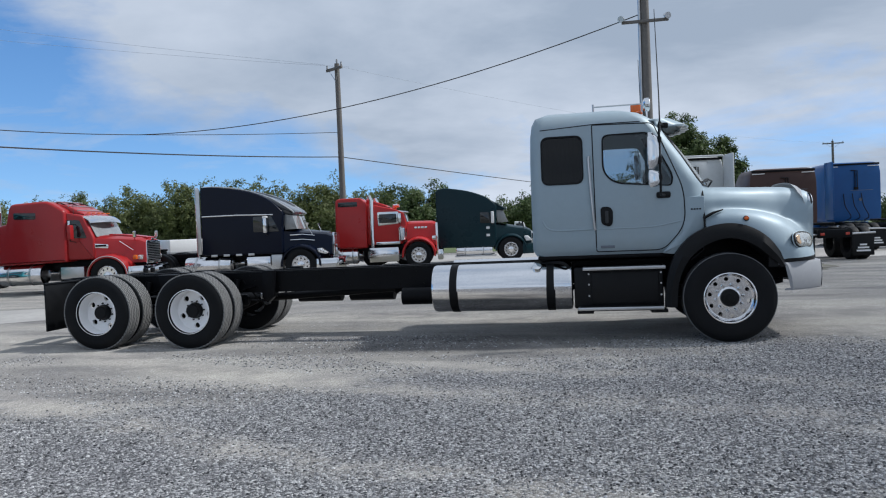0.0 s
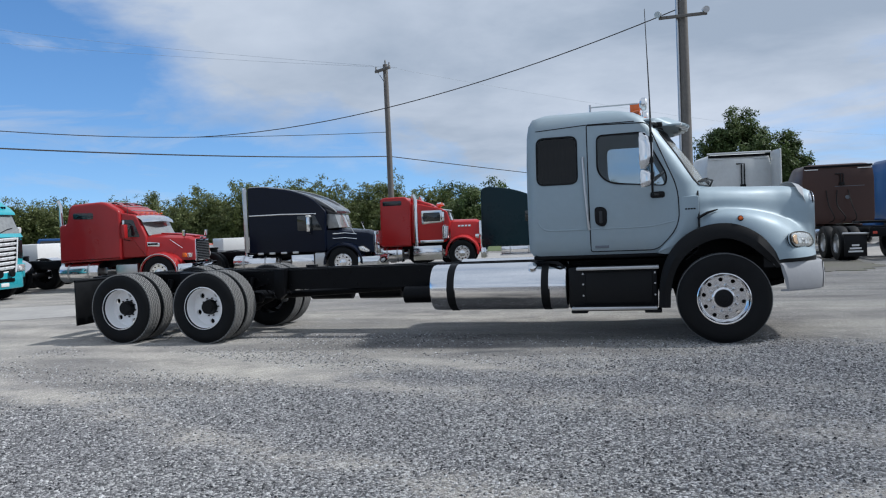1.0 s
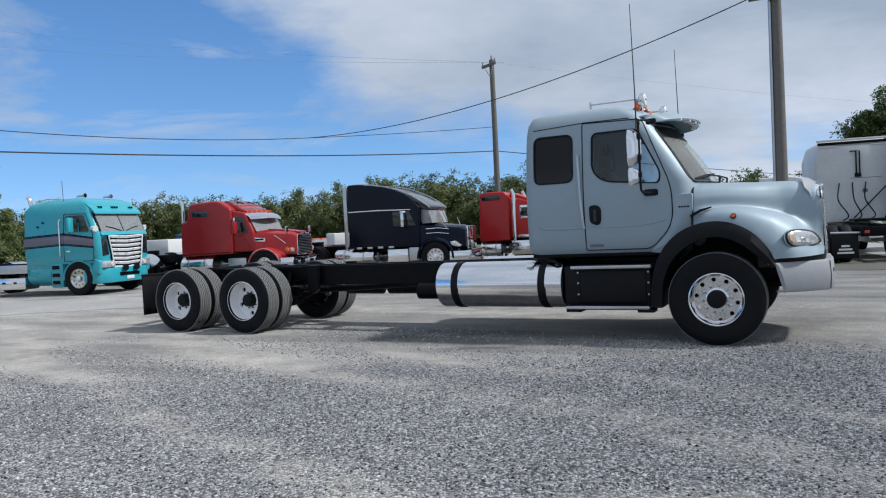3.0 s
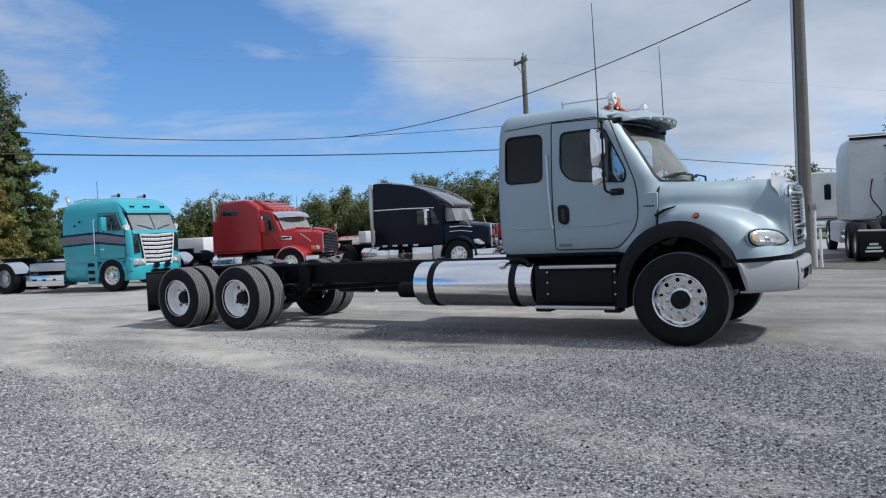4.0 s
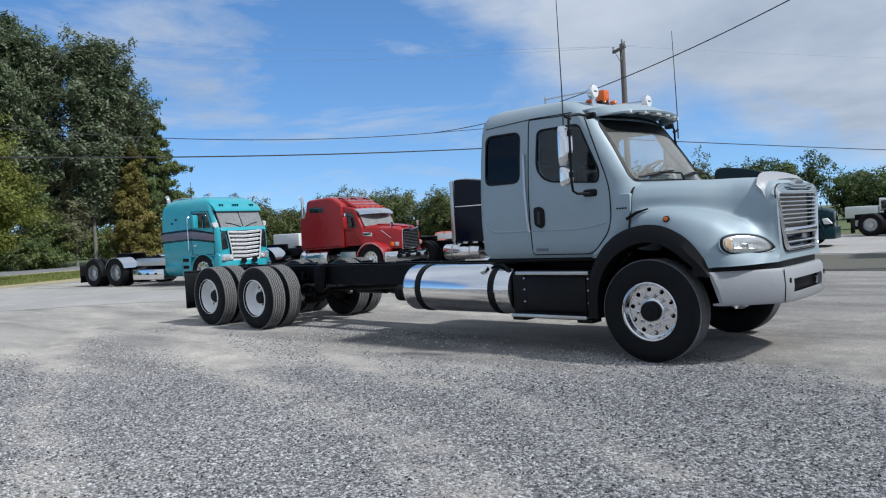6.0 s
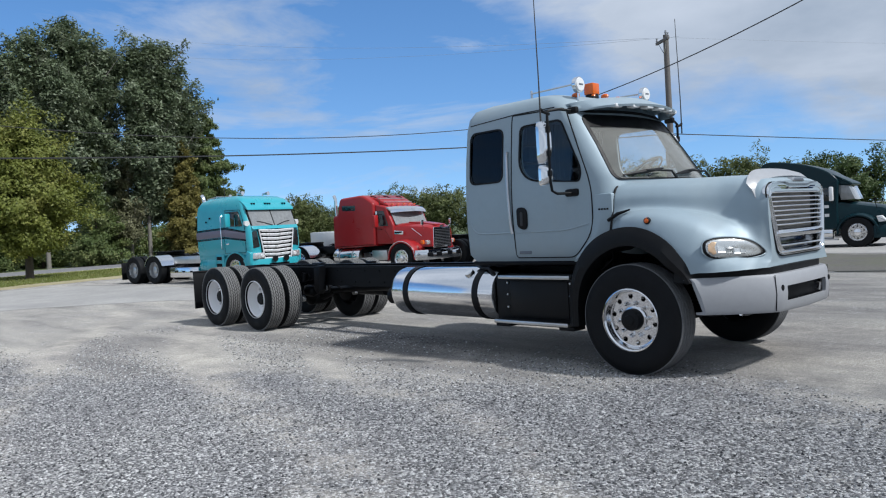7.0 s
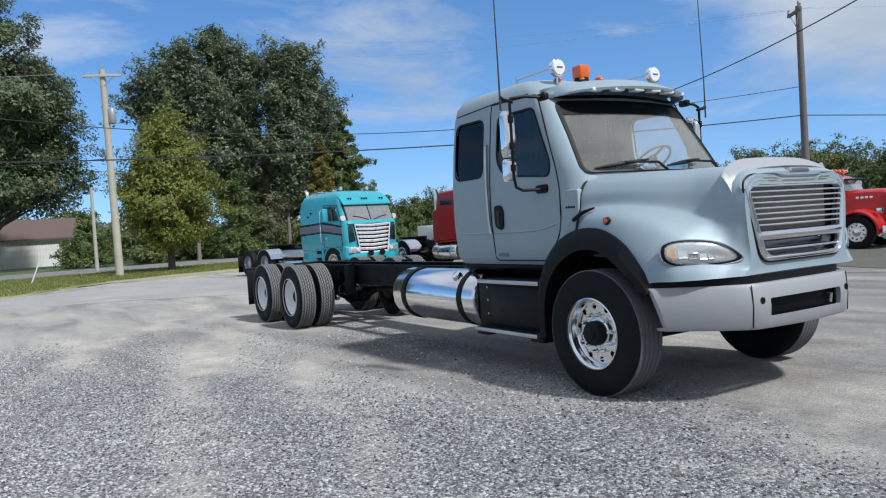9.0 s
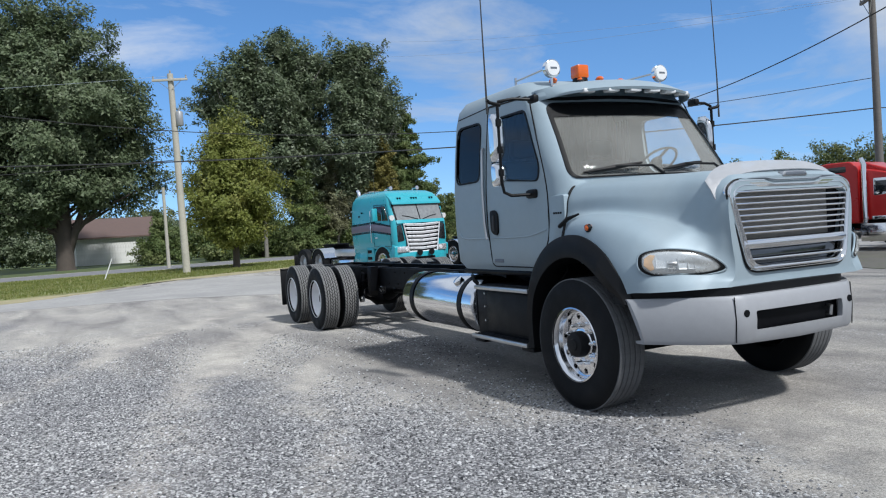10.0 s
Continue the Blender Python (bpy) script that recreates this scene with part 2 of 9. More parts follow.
WIRE = mat("wire_black", (0.03, 0.03, 0.03), 0.6)
WIRE_T = mat("wire_grey", (0.42, 0.47, 0.53), 0.6)
BARK = mat("bark", (0.075, 0.062, 0.052), 0.95, 0, 0.35, 3, bump=0.8, bscale=14)


# ---- mesh helpers ----
def part(name, bm, material, parent=None, label="", smooth=True, kind=""):
    """Link a bmesh as one mesh object, under a thing where one is given."""
    me = bpy.data.meshes.new(name)
    if smooth:
        for f in bm.faces:
            f.smooth = len(f.verts) < 7
    bm.to_mesh(me)
    bm.free()
    me.materials.append(material)
    if smooth:
        me.set_sharp_from_angle(angle=radians(38))
    ob = new(name, me)
    ob.parent = parent
    if label or kind:
        tagged(ob, label, kind=kind)
    return ob


def thing(name, m, label, category, group="", kind=""):
    e = new(name)
    e.empty_display_size = 0.3
    e.matrix_world = m
    return tagged(e, label, category, group, kind)


def box(bm, x0, x1, y0, y1, z0, z1, bevel=0.0, seg=2):
    made = bmesh.ops.create_cube(bm, size=1, matrix=Matrix.Translation(((x0 + x1) / 2, (y0 + y1) / 2, (z0 + z1) / 2)) @ Matrix.Diagonal((abs(x1 - x0), abs(y1 - y0), abs(z1 - z0), 1)))
    if bevel:
        es = {e for v in made["verts"] for e in v.link_edges}
        bmesh.ops.bevel(bm, geom=list(es), offset=bevel, segments=seg, affect='EDGES', profile=0.5)
    return bm


def tube(bm, pts, r, seg=8, cap=True):
    """A round tube through points; r one radius or one a point."""
    pts = [Vector(p) for p in pts]
    rs = r if isinstance(r, (list, tuple)) else [r] * len(pts)
    rings = []
    q = None
    for i, p in enumerate(pts):
        d = (pts[min(i + 1, len(pts) - 1)] - pts[max(i - 1, 0)])
        if d.length < 1e-9:
            d = Vector((0, 0, 1))
        nq = d.to_track_quat('Z', 'Y')
        if q is not None:
            ref = q @ Vector((1, 0, 0))
            z = d.normalized()
            x = (ref - z * ref.dot(z)).normalized()
            nq = Matrix((x, z.cross(x), z)).transposed().to_quaternion()
        q = nq
        rings.append([bm.verts.new(p + q @ Vector((rs[i] * math.cos(2 * math.pi * k / seg), rs[i] * math.sin(2 * math.pi * k / seg), 0))) for k in range(seg)])
    for a, b in zip(rings, rings[1:]):
        for k in range(seg):
            bm.faces.new((a[k], a[(k + 1) % seg], b[(k + 1) % seg], b[k]))
    if cap:
        bm.faces.new(list(reversed(rings[0])))
        bm.faces.new(rings[-1])
    return bm


def loft(bm, rings, caps=True, closed=True):
    """Skin rings of equal count."""
    vs = [[bm.verts.new(p) for p in ring] for ring in rings]
    n = len(vs[0])
    for a, b in zip(vs, vs[1:]):
        for k in range(n if closed else n - 1):
            bm.faces.new((a[k], a[(k + 1) % n], b[(k + 1) % n], b[k]))
    if caps:
        bm.faces.new(list(reversed(vs[0])))
        bm.faces.new(vs[-1])
    bmesh.ops.recalc_face_normals(bm, faces=bm.faces[:])
    return bm


def prism(bm, prof, y0, y1, bevel=0.0, axis='y', seg=2):
    """A polygon given in (x, z) pushed through from y0 to y1 (axis 'y'), or (y, z) along x, or (x, y) along z."""
    def at(p, w):
        return {'y': (p[0], w, p[1]), 'x': (w, p[0], p[1]), 'z': (p[0], p[1], w)}[axis]
    a = [bm.verts.new(at(p, y0)) for p in prof]
    b = [bm.verts.new(at(p, y1)) for p in prof]
    fs = [bm.faces.new(a), bm.faces.new(b)]
    n = len(prof)
    for k in range(n):
        fs.append(bm.faces.new((a[k], a[(k + 1) % n], b[(k + 1) % n], b[k])))
    bmesh.ops.recalc_face_normals(bm, faces=fs)
    if bevel:
        es = {e for f in fs[:2] for e in f.edges}
        bmesh.ops.bevel(bm, geom=list(es), offset=bevel, segments=seg, affect='EDGES', profile=0.5)
    return bm


def smooth_poly(ctrl, per=6, closed=True):
    """Catmull-Rom through control points."""
    ctrl = [Vector(c) for c in ctrl]
    n = len(ctrl)
    out = []
    for i in range(n if closed else n - 1):
        p0, p1, p2, p3 = (ctrl[(i - 1) % n], ctrl[i], ctrl[(i + 1) % n], ctrl[(i + 2) % n]) if closed else (ctrl[max(i - 1, 0)], ctrl[i], ctrl[i + 1], ctrl[min(i + 2, n - 1)])
        for k in range(per):
            t = k / per
            out.append(0.5 * ((2 * p1) + (p2 - p0) * t + (2 * p0 - 5 * p1 + 4 * p2 - p3) * t * t + (3 * p1 - p0 - 3 * p2 + p3) * t ** 3))
    if not closed:
        out.append(ctrl[-1])
    return out


def rounded(poly, r, seg=4):
    """Polygon (2D) with its corners rounded by r."""
    out = []
    n = len(poly)
    for i in range(n):
        p, a, b = Vector(poly[i][:2]), Vector(poly[i - 1][:2]), Vector(poly[(i + 1) % n][:2])
        rr = r[i] if isinstance(r, (list, tuple)) else r
        da, db = (a - p), (b - p)
        ra, rb = min(rr, da.length * 0.45), min(rr, db.length * 0.45)
        s, e = p + da.normalized() * ra, p + db.normalized() * rb
        for k in range(seg + 1):
            t = k / seg
            out.append(((1 - t) ** 2 * s + 2 * t * (1 - t) * p + t * t * e))
    return [(v.x, v.y) for v in out]


def lathe(bm, prof, seg=48, close=False):
    """Turn (radius, y) profile round the y axis."""
    rings = []
    for k in range(seg):
        a = 2 * math.pi * k / seg
        rings.append([bm.verts.new((r * math.cos(a), y, r * math.sin(a))) for r, y in prof])
    n = len(prof)
    for k in range(seg):
        a, b = rings[k], rings[(k + 1) % seg]
        for i in range(n if close else n - 1):
            j = (i + 1) % n
            bm.faces.new((a[i], b[i], b[j], a[j]))
    bmesh.ops.recalc_face_normals(bm, faces=bm.faces[:])
    return bm


def cut(ob, cutter, op='DIFFERENCE'):
    """Boolean of ob with cutter, applied; the cutter is removed."""
    md = ob.modifiers.new("cut", 'BOOLEAN')
    md.operation, md.object, md.solver = op, cutter, 'EXACT'
    dg = bpy.context.evaluated_depsgraph_get()
    me = bpy.data.meshes.new_from_object(ob.evaluated_get(dg))
    old = ob.data
    ob.modifiers.clear()
    me.name = old.name
    ob.data = me
    bpy.data.meshes.remove(old)
    cm = cutter.data
    bpy.data.objects.remove(cutter)
    bpy.data.meshes.remove(cm)
    for p in ob.data.polygons:
        p.use_smooth = True
    ob.data.set_sharp_from_angle(angle=radians(38))
    return ob


def B():
    return bmesh.new()

# ---- ground ----
def gravel_material():
    m = bpy.data.materials.new("gravel")
    m.use_nodes = True
    t = m.node_tree
    b = t.nodes["Principled BSDF"]
    b.inputs["Roughness"].default_value = 0.9
    b.inputs["Diffuse Roughness"].default_value = 1.0
    b.inputs["Specular IOR Level"].default_value = 0.25
    co = t.nodes.new("ShaderNodeTexCoord")

    def tex(kind, s, **kw):
        n = t.nodes.new(kind)
        n.inputs["Scale"].default_value = s
        for k, v in kw.items():
            n.inputs[k].default_value = v
        t.links.new(co.outputs["Object"], n.inputs["Vector"])
        return n

    def ramp(src, stops):
        r = t.nodes.new("ShaderNodeValToRGB")
        e = r.color_ramp.elements
        while len(e) < len(stops):
            e.new(0.5)
        for el, (p, c) in zip(e, stops):
            el.position, el.color = p, (*c, 1)
        t.links.new(src, r.inputs[0])
        return r.outputs[0]

    def mix(f, a, c, mode='MIX'):
        n = t.nodes.new("ShaderNodeMix"); n.data_type = 'RGBA'; n.blend_type = mode
        if isinstance(f, float):
            n.inputs["Factor"].default_value = f
        else:
            t.links.new(f, n.inputs["Factor"])
        t.links.new(a, n.inputs["A"]); t.links.new(c, n.inputs["B"])
        return n.outputs["Result"]
    def math_node(op, a, c, d=None):
        n = t.nodes.new("ShaderNodeMath"); n.operation = op
        for k, v in enumerate((a, c, d)):
            if isinstance(v, (int, float)):
                n.inputs[k].default_value = v
            elif v is not None:
                t.links.new(v, n.inputs[k])
        return n.outputs[0]

    def attr(name):
        n = t.nodes.new("ShaderNodeAttribute"); n.attribute_name = name
        return n.outputs["Fac"]

    def rgb(c):
        n = t.nodes.new("ShaderNodeRGB"); n.outputs[0].default_value = (*c, 1)
        return n.outputs[0]

    v1 = tex("ShaderNodeTexVoronoi", 62.0)
    v2 = tex("ShaderNodeTexVoronoi", 140.0)
    s1 = t.nodes.new("ShaderNodeSeparateColor"); t.links.new(v1.outputs["Color"], s1.inputs[0])
    s2 = t.nodes.new("ShaderNodeSeparateColor"); t.links.new(v2.outputs["Color"], s2.inputs[0])
    big = tex("ShaderNodeTexNoise", 0.32, Detail=6.0, Roughness=0.6)
    mid = tex("ShaderNodeTexNoise", 1.7, Detail=7.0, Roughness=0.68)
    # loose crushed stone: every stone has its own grey
    stones = ramp(s1.outputs[0], [(0.0, (0.026, 0.027, 0.031)), (0.34, (0.130, 0.132, 0.140)), (0.68, (0.345, 0.347, 0.356)), (1.0, (0.74, 0.739, 0.738))])
    fines = ramp(s2.outputs[0], [(0.0, (0.115, 0.115, 0.118)), (1.0, (0.42, 0.418, 0.416))])
    loose = mix(0.20, stones, fines)
    # packed fines: fine specks, wheel streaks along the drive, half-buried stones
    st = t.nodes.new("ShaderNodeMapping")
    st.inputs["Scale"].default_value = (0.22, 1.0, 1)
    st.inputs["Rotation"].default_value = (0, 0, radians(14))
    t.links.new(co.outputs["Object"], st.inputs["Vector"])
    sn = t.nodes.new("ShaderNodeTexNoise")
    sn.inputs["Scale"].default_value, sn.inputs["Detail"].default_value, sn.inputs["Distortion"].default_value = 1.5, 7.0, 0.6
    t.links.new(st.outputs[0], sn.inputs["Vector"])
    streak = ramp(sn.outputs["Fac"], [(0.30, (0.62, 0.62, 0.64)), (0.50, (0.97, 0.97, 0.97)), (0.70, (1.26, 1.25, 1.22))])
    speck = ramp(s2.outputs[1], [(0.0, (0.58, 0.58, 0.58)), (1.0, (1.36, 1.36, 1.36))])
    packed = mix(1.0, mix(1.0, rgb((0.283, 0.272, 0.255)), speck, 'MULTIPLY'), streak, 'MULTIPLY')
    bury = math_node('MULTIPLY', math_node('GREATER_THAN', s1.outputs[1], 0.72), ramp(mid.outputs["Fac"], [(0.46, (0, 0, 0)), (0.60, (1, 1, 1))]))
    packed = mix(math_node('MULTIPLY', bury, 0.7), packed, stones)
    # uneven edge between the two
    edge = math_node('MULTIPLY_ADD', math_node('SUBTRACT', mid.outputs["Fac"], 0.5), 1.4, attr("pack"))
    edge = math_node('MULTIPLY_ADD', math_node('SUBTRACT', big.outputs["Fac"], 0.48), 2.0, edge)
    pf = t.nodes.new("ShaderNodeMapRange")
    pf.interpolation_type = 'SMOOTHSTEP'
    pf.inputs["From Min"].default_value, pf.inputs["From Max"].default_value = 0.25, 0.75
    t.links.new(edge, pf.inputs["Value"])
    c = mix(pf.outputs[0], loose, packed)
    # pale dust left by wheels
    dust = mix(1.0, rgb((0.47, 0.44, 0.39)), speck, 'MULTIPLY')
    tj = t.nodes.new("ShaderNodeMapRange")
    tj.inputs["From Min"].default_value, tj.inputs["From Max"].default_value, tj.inputs["To Max"].default_value = 0.38, 0.62, 0.58
    t.links.new(mid.outputs["Fac"], tj.inputs["Value"])
    tf = math_node('MULTIPLY', attr("track"), tj.outputs[0])
    c = mix(tf, c, dust)
    # stain beside the truck: dark dirt with the frame's shade painted into it
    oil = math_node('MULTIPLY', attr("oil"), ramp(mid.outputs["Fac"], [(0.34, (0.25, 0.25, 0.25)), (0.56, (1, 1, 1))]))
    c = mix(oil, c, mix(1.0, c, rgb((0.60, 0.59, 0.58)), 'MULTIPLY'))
    tone = ramp(big.outputs["Fac"], [(0.36, (0.84, 0.84, 0.86)), (0.64, (1.13, 1.13, 1.11))])
    c = mix(1.0, c, tone, 'MULTIPLY')
    t.links.new(c, b.inputs["Base Color"])
    hd = math_node('ADD', v1.outputs["Distance"], math_node('MULTIPLY', v2.outputs["Distance"], 0.5))
    bp = t.nodes.new("ShaderNodeBump"); bp.inputs["Distance"].default_value = 0.020
    t.links.new(math_node('MULTIPLY_ADD', math_node('MAXIMUM', pf.outputs[0], tf), -0.72, 0.95), bp.inputs["Strength"])
    bp.invert = True
    t.links.new(hd, bp.inputs["Height"])
    t.links.new(bp.outputs[0], b.inputs["Normal"])
    return m


GRAVEL = gravel_material()
PALEG = mat("pale_limestone_gravel", (0.35, 0.34, 0.325), 0.95, 0, 0.25, 0.8, bump=0.6, bscale=40, dirt=(0.25, 0.245, 0.24), dirt_amt=0.7, dscale=0.5)
GRASS = mat("mown_grass", (0.19, 0.21, 0.068), 0.95, 0, 0.35, 0.6, bump=0.8, bscale=25, dirt=(0.23, 0.20, 0.10), dirt_amt=0.7, dscale=0.35)
ASPHALT = mat("asphalt", (0.20, 0.20, 0.21), 0.9, 0, 0.2, 1.2, bump=0.3, bscale=60)
FIELD = mat("field_green", (0.09, 0.12, 0.04), 0.95, 0, 0.3, 0.1)


def sheet(name, outline, z, material, label, category, under=0.3, kind="structure"):
    bm = B()
    prism(bm, outline, z - under, z, axis='z')
    ob = part(name, bm, material, smooth=False)
    return tagged(ob, label, category, kind=kind)


def ragged(pts, amp, seed, per=10):
    """Closed outline with an uneven edge."""
    rnd = random.Random(seed)
    out = []
    for v in smooth_poly([(p[0], p[1], 0) for p in pts], per):
        out.append((v.x + rnd.uniform(-amp, amp), v.y + rnd.uniform(-amp, amp)))
    return out


# wheel tracks across the yard: way points and half width
TRACKS = [
    ([(3.2, 5.0), (1.44, 5.97), (0.29, 6.31), (-1.4, 6.65), (-2.7, 7.1), (-4.0, 7.55), (-5.6, 8.3), (-7.6, 9.5), (-10.0, 10.8)], 0.32),
    ([(1.5, 3.6), (-1.0, 4.4), (-2.69, 4.94), (-4.3, 5.7), (-6.96, 6.8), (-9.0, 8.2), (-12.0, 9.6)], 0.22),
    ([(3.6, 4.6), (2.2, 4.4), (1.4, 3.9)], 0.22),
    ([(3.4, 6.2), (1.2, 7.4), (-0.6, 7.6), (-2.4, 8.4)], 0.16),
    ([(7.0, 13.5), (4.8, 11.4), (4.6, 10.0), (7.5, 8.4), (12.0, 8.0)], 0.5),
    ([(3.6, 10.6), (6.0, 10.9), (9.0, 11.6), (14.0, 12.6)], 1.5),
    ([(7.0, 10.2), (3.1, 10.8), (1.6, 11.4), (-3.0, 12.0)], 0.5),
    ([(-8.0, 12.8), (-2.0, 12.6), (4.0, 12.9), (10.0, 14.0)], 0.5),
]


def near_track(px, py):
    """Weight 0 to 1 of the wheel tracks at points."""
    w = np.zeros(len(px))
    for pts, half in TRACKS:
        c = np.array([(v.x, v.y) for v in smooth_poly([(x, y, 0) for x, y in pts], 8, False)])
        d = np.full(len(px), 1e9)
        for a, b in zip(c, c[1:]):
            ab = b - a
            t = np.clip(((px - a[0]) * ab[0] + (py - a[1]) * ab[1]) / (ab @ ab), 0, 1)
            d = np.minimum(d, np.hypot(px - a[0] - t * ab[0], py - a[1] - t * ab[1]))
        w = np.maximum(w, np.clip(1.5 - d / half, 0, 1))
    return w


gx = np.concatenate([[-2500, -900, -300, -120, -60, -40, -28], np.arange(-20, 16.01, 0.16), [22, 30, 45, 80, 200, 700, 2500]])
gy = np.concatenate([[-2500, -900, -300, -90, -30, -12, -4], np.arange(0, 18.01, 0.16), [22, 30, 45, 80, 200, 700, 2500]])
GX, GY = np.meshgrid(gx, gy, indexing='ij')
nx, ny = GX.shape
gv = np.stack([GX.ravel(), GY.ravel(), np.zeros(nx * ny)], 1)
gi = (np.arange(nx - 1)[:, None] * ny + np.arange(ny - 1)[None]).ravel()
me = bpy.data.meshes.new("ground")
me.from_pydata(gv.tolist(), [], np.stack([gi, gi + ny, gi + ny + 1, gi + 1], 1).tolist())
me.materials.append(GRAVEL)
at = me.attributes.new("track", 'FLOAT', 'POINT')
# loose stone lies on the near side of this line, packed fines beyond it
EDGE_X, EDGE_Y = [-40, -20, -5.4, -2.2, 0.4, 1.3, 2.4, 6.0, 16.0], [1.0, 2.0, 5.3, 6.9, 8.2, 8.9, 9.2, 9.5, 10.0]


def packed_at(px, py):
    return np.clip((py - np.interp(px, EDGE_X, EDGE_Y)) / 2.8 + 0.5, 0, 1)


at.data.foreach_set("value", near_track(gv[:, 0], gv[:, 1]))
# ellipse under and beside the frame where its shade is painted over dark dirt
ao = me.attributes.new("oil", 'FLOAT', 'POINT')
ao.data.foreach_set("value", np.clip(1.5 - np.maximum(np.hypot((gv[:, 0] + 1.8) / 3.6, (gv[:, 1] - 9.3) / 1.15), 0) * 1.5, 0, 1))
ap = me.attributes.new("pack", 'FLOAT', 'POINT')
ap.data.foreach_set("value", packed_at(gv[:, 0], gv[:, 1]))
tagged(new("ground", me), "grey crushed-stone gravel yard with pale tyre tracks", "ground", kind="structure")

sheet("driveway", ragged([(-16, -14), (-17.4, 0), (-17.0, 5), (-15.2, 9.4), (-10, 13.4), (-6.5, 15.6), (-4.8, 17.4), (-6.5, 17.8), (-10, 16.2), (-17, 13.8), (-22.6, 13.6), (-26.5, 11), (-22.4, 6.5), (-21.2, 1), (-20, -14)], 0.12, 3), 0.008, PALEG, "pale compacted gravel drive along the grass", "driveway")
sheet("lawn", ragged([(-22, -20), (-21.8, 2), (-23.5, 6.2), (-27.6, 9.2), (-29.4, 13.0), (-30.5, 17.5), (-34, 24.0), (-39.5, 32.0), (-44, 34), (-43.6, 0), (-43, -30), (-30, -40)], 0.2, 4), 0.012, GRASS, "mown green verge with dry yellow edge", "grass")
STRAW = mat("dry_straw_verge", (0.36, 0.31, 0.19), 0.95, 0, 0.3, 0.9, bump=0.8, bscale=30, dirt=(0.22, 0.22, 0.09), dirt_amt=0.6, dscale=0.6)
sheet("dry_verge", ragged([(-20.9, -20), (-20.7, 1.6), (-22.3, 5.6), (-26.5, 8.4), (-28.3, 12.6), (-29.4, 17.3), (-32.9, 23.6), (-38.6, 31.8), (-39.6, 31.4), (-34.9, 24.0), (-31.6, 17.8), (-30.6, 13.2), (-28.7, 9.8), (-24.6, 6.9), (-23.0, 2.2), (-23.2, -20)], 0.22, 7, 8), 0.017, STRAW, "dry straw-coloured strip along the lawn", "grass")
sheet("road_west", [(-42, -200), (-44.0, 0), (-45.5, 20), (-47, 60), (-49, 200), (-56, 200), (-54, 60), (-52.5, 20), (-51, 0), (-49, -200)], 0.02, ASPHALT, "grey asphalt country road beyond the verge", "road")
sheet("field_west", [(-51, -300), (-53, 0), (-55, 60), (-57, 300), (-900, 300), (-900, -300)], 0.016, FIELD, "green field under the far trees", "field")
sheet("yard_lane", ragged([(-60, 38), (-20, 31), (-6, 27.9), (6, 26.6), (20, 26), (60, 24), (60, 33), (20, 38), (0, 39), (-20, 42), (-60, 46)], 0.15, 5), 0.008, PALEG, "pale compacted lane behind the parked tractors", "driveway")
DIRT = mat("dark_weedy_dirt", (0.105, 0.10, 0.088), 0.95, 0, 0.35, 1.2, bump=0.7, bscale=30, dirt=(0.09, 0.105, 0.045), dirt_amt=0.6, dscale=0.9)
sheet("dirt_strip", ragged([(-7, 22.6), (-2, 21.3), (2, 20.6), (5.5, 20.6), (6.5, 22.5), (5.6, 26.0), (0, 26.6), (-6.5, 27.3), (-9, 25.5)], 0.2, 6), 0.012, DIRT, "dark dirt strip with weeds round the pole", "ground")
sheet("field_north", [(-200, 52), (-20, 44), (10, 42), (200, 36), (900, 900), (-900, 900)], 0.014, FIELD, "green grass field behind the yard", "field")


def scatter_stones(n, x0, x1, y0, y1, smin, smax, seed):
    """Loose stones as one mesh: squashed uneven octahedra half sunk in the gravel."""
    r = np.random.RandomState(seed)
    base = np.array([(1, 0, 0), (0, 1, 0), (-1, 0, 0), (0, -1, 0), (0, 0, 1), (0, 0, -0.4)], float)
    tri = np.array([(0, 1, 4), (1, 2, 4), (2, 3, 4), (3, 0, 4)])
    px, py = r.uniform(x0, x1, n), r.uniform(y0, y1, n)
    keep_it = r.rand(n) > 0.5 * near_track(px, py) + 0.80 * packed_at(px, py) + 0.25 * np.sin(px * 0.9 + py * 1.7) * np.sin(py * 2.3 - px * 0.4)
    px, py = px[keep_it], py[keep_it]
    n = len(px)
    s = smin + (smax - smin) * r.rand(n) ** 2.2
    a = r.uniform(0, 6.28, n)
    v = base[None] * (1 + r.uniform(-0.35, 0.35, (n, 6, 3)))
    v = v * s[:, None, None] * np.array([1, 0.8, 0.62])
    ca, sa = np.cos(a)[:, None], np.sin(a)[:, None]
    vx = v[..., 0] * ca - v[..., 1] * sa + px[:, None]
    vy = v[..., 0] * sa + v[..., 1] * ca + py[:, None]
    verts = np.stack([vx, vy, v[..., 2] + 0.1 * s[:, None]], -1).reshape(-1, 3)
    faces = (tri[None] + 6 * np.arange(n)[:, None, None]).reshape(-1, 3)
    me = bpy.data.meshes.new("loose_gravel")
    me.from_pydata(verts.tolist(), [], faces.tolist())
    return me


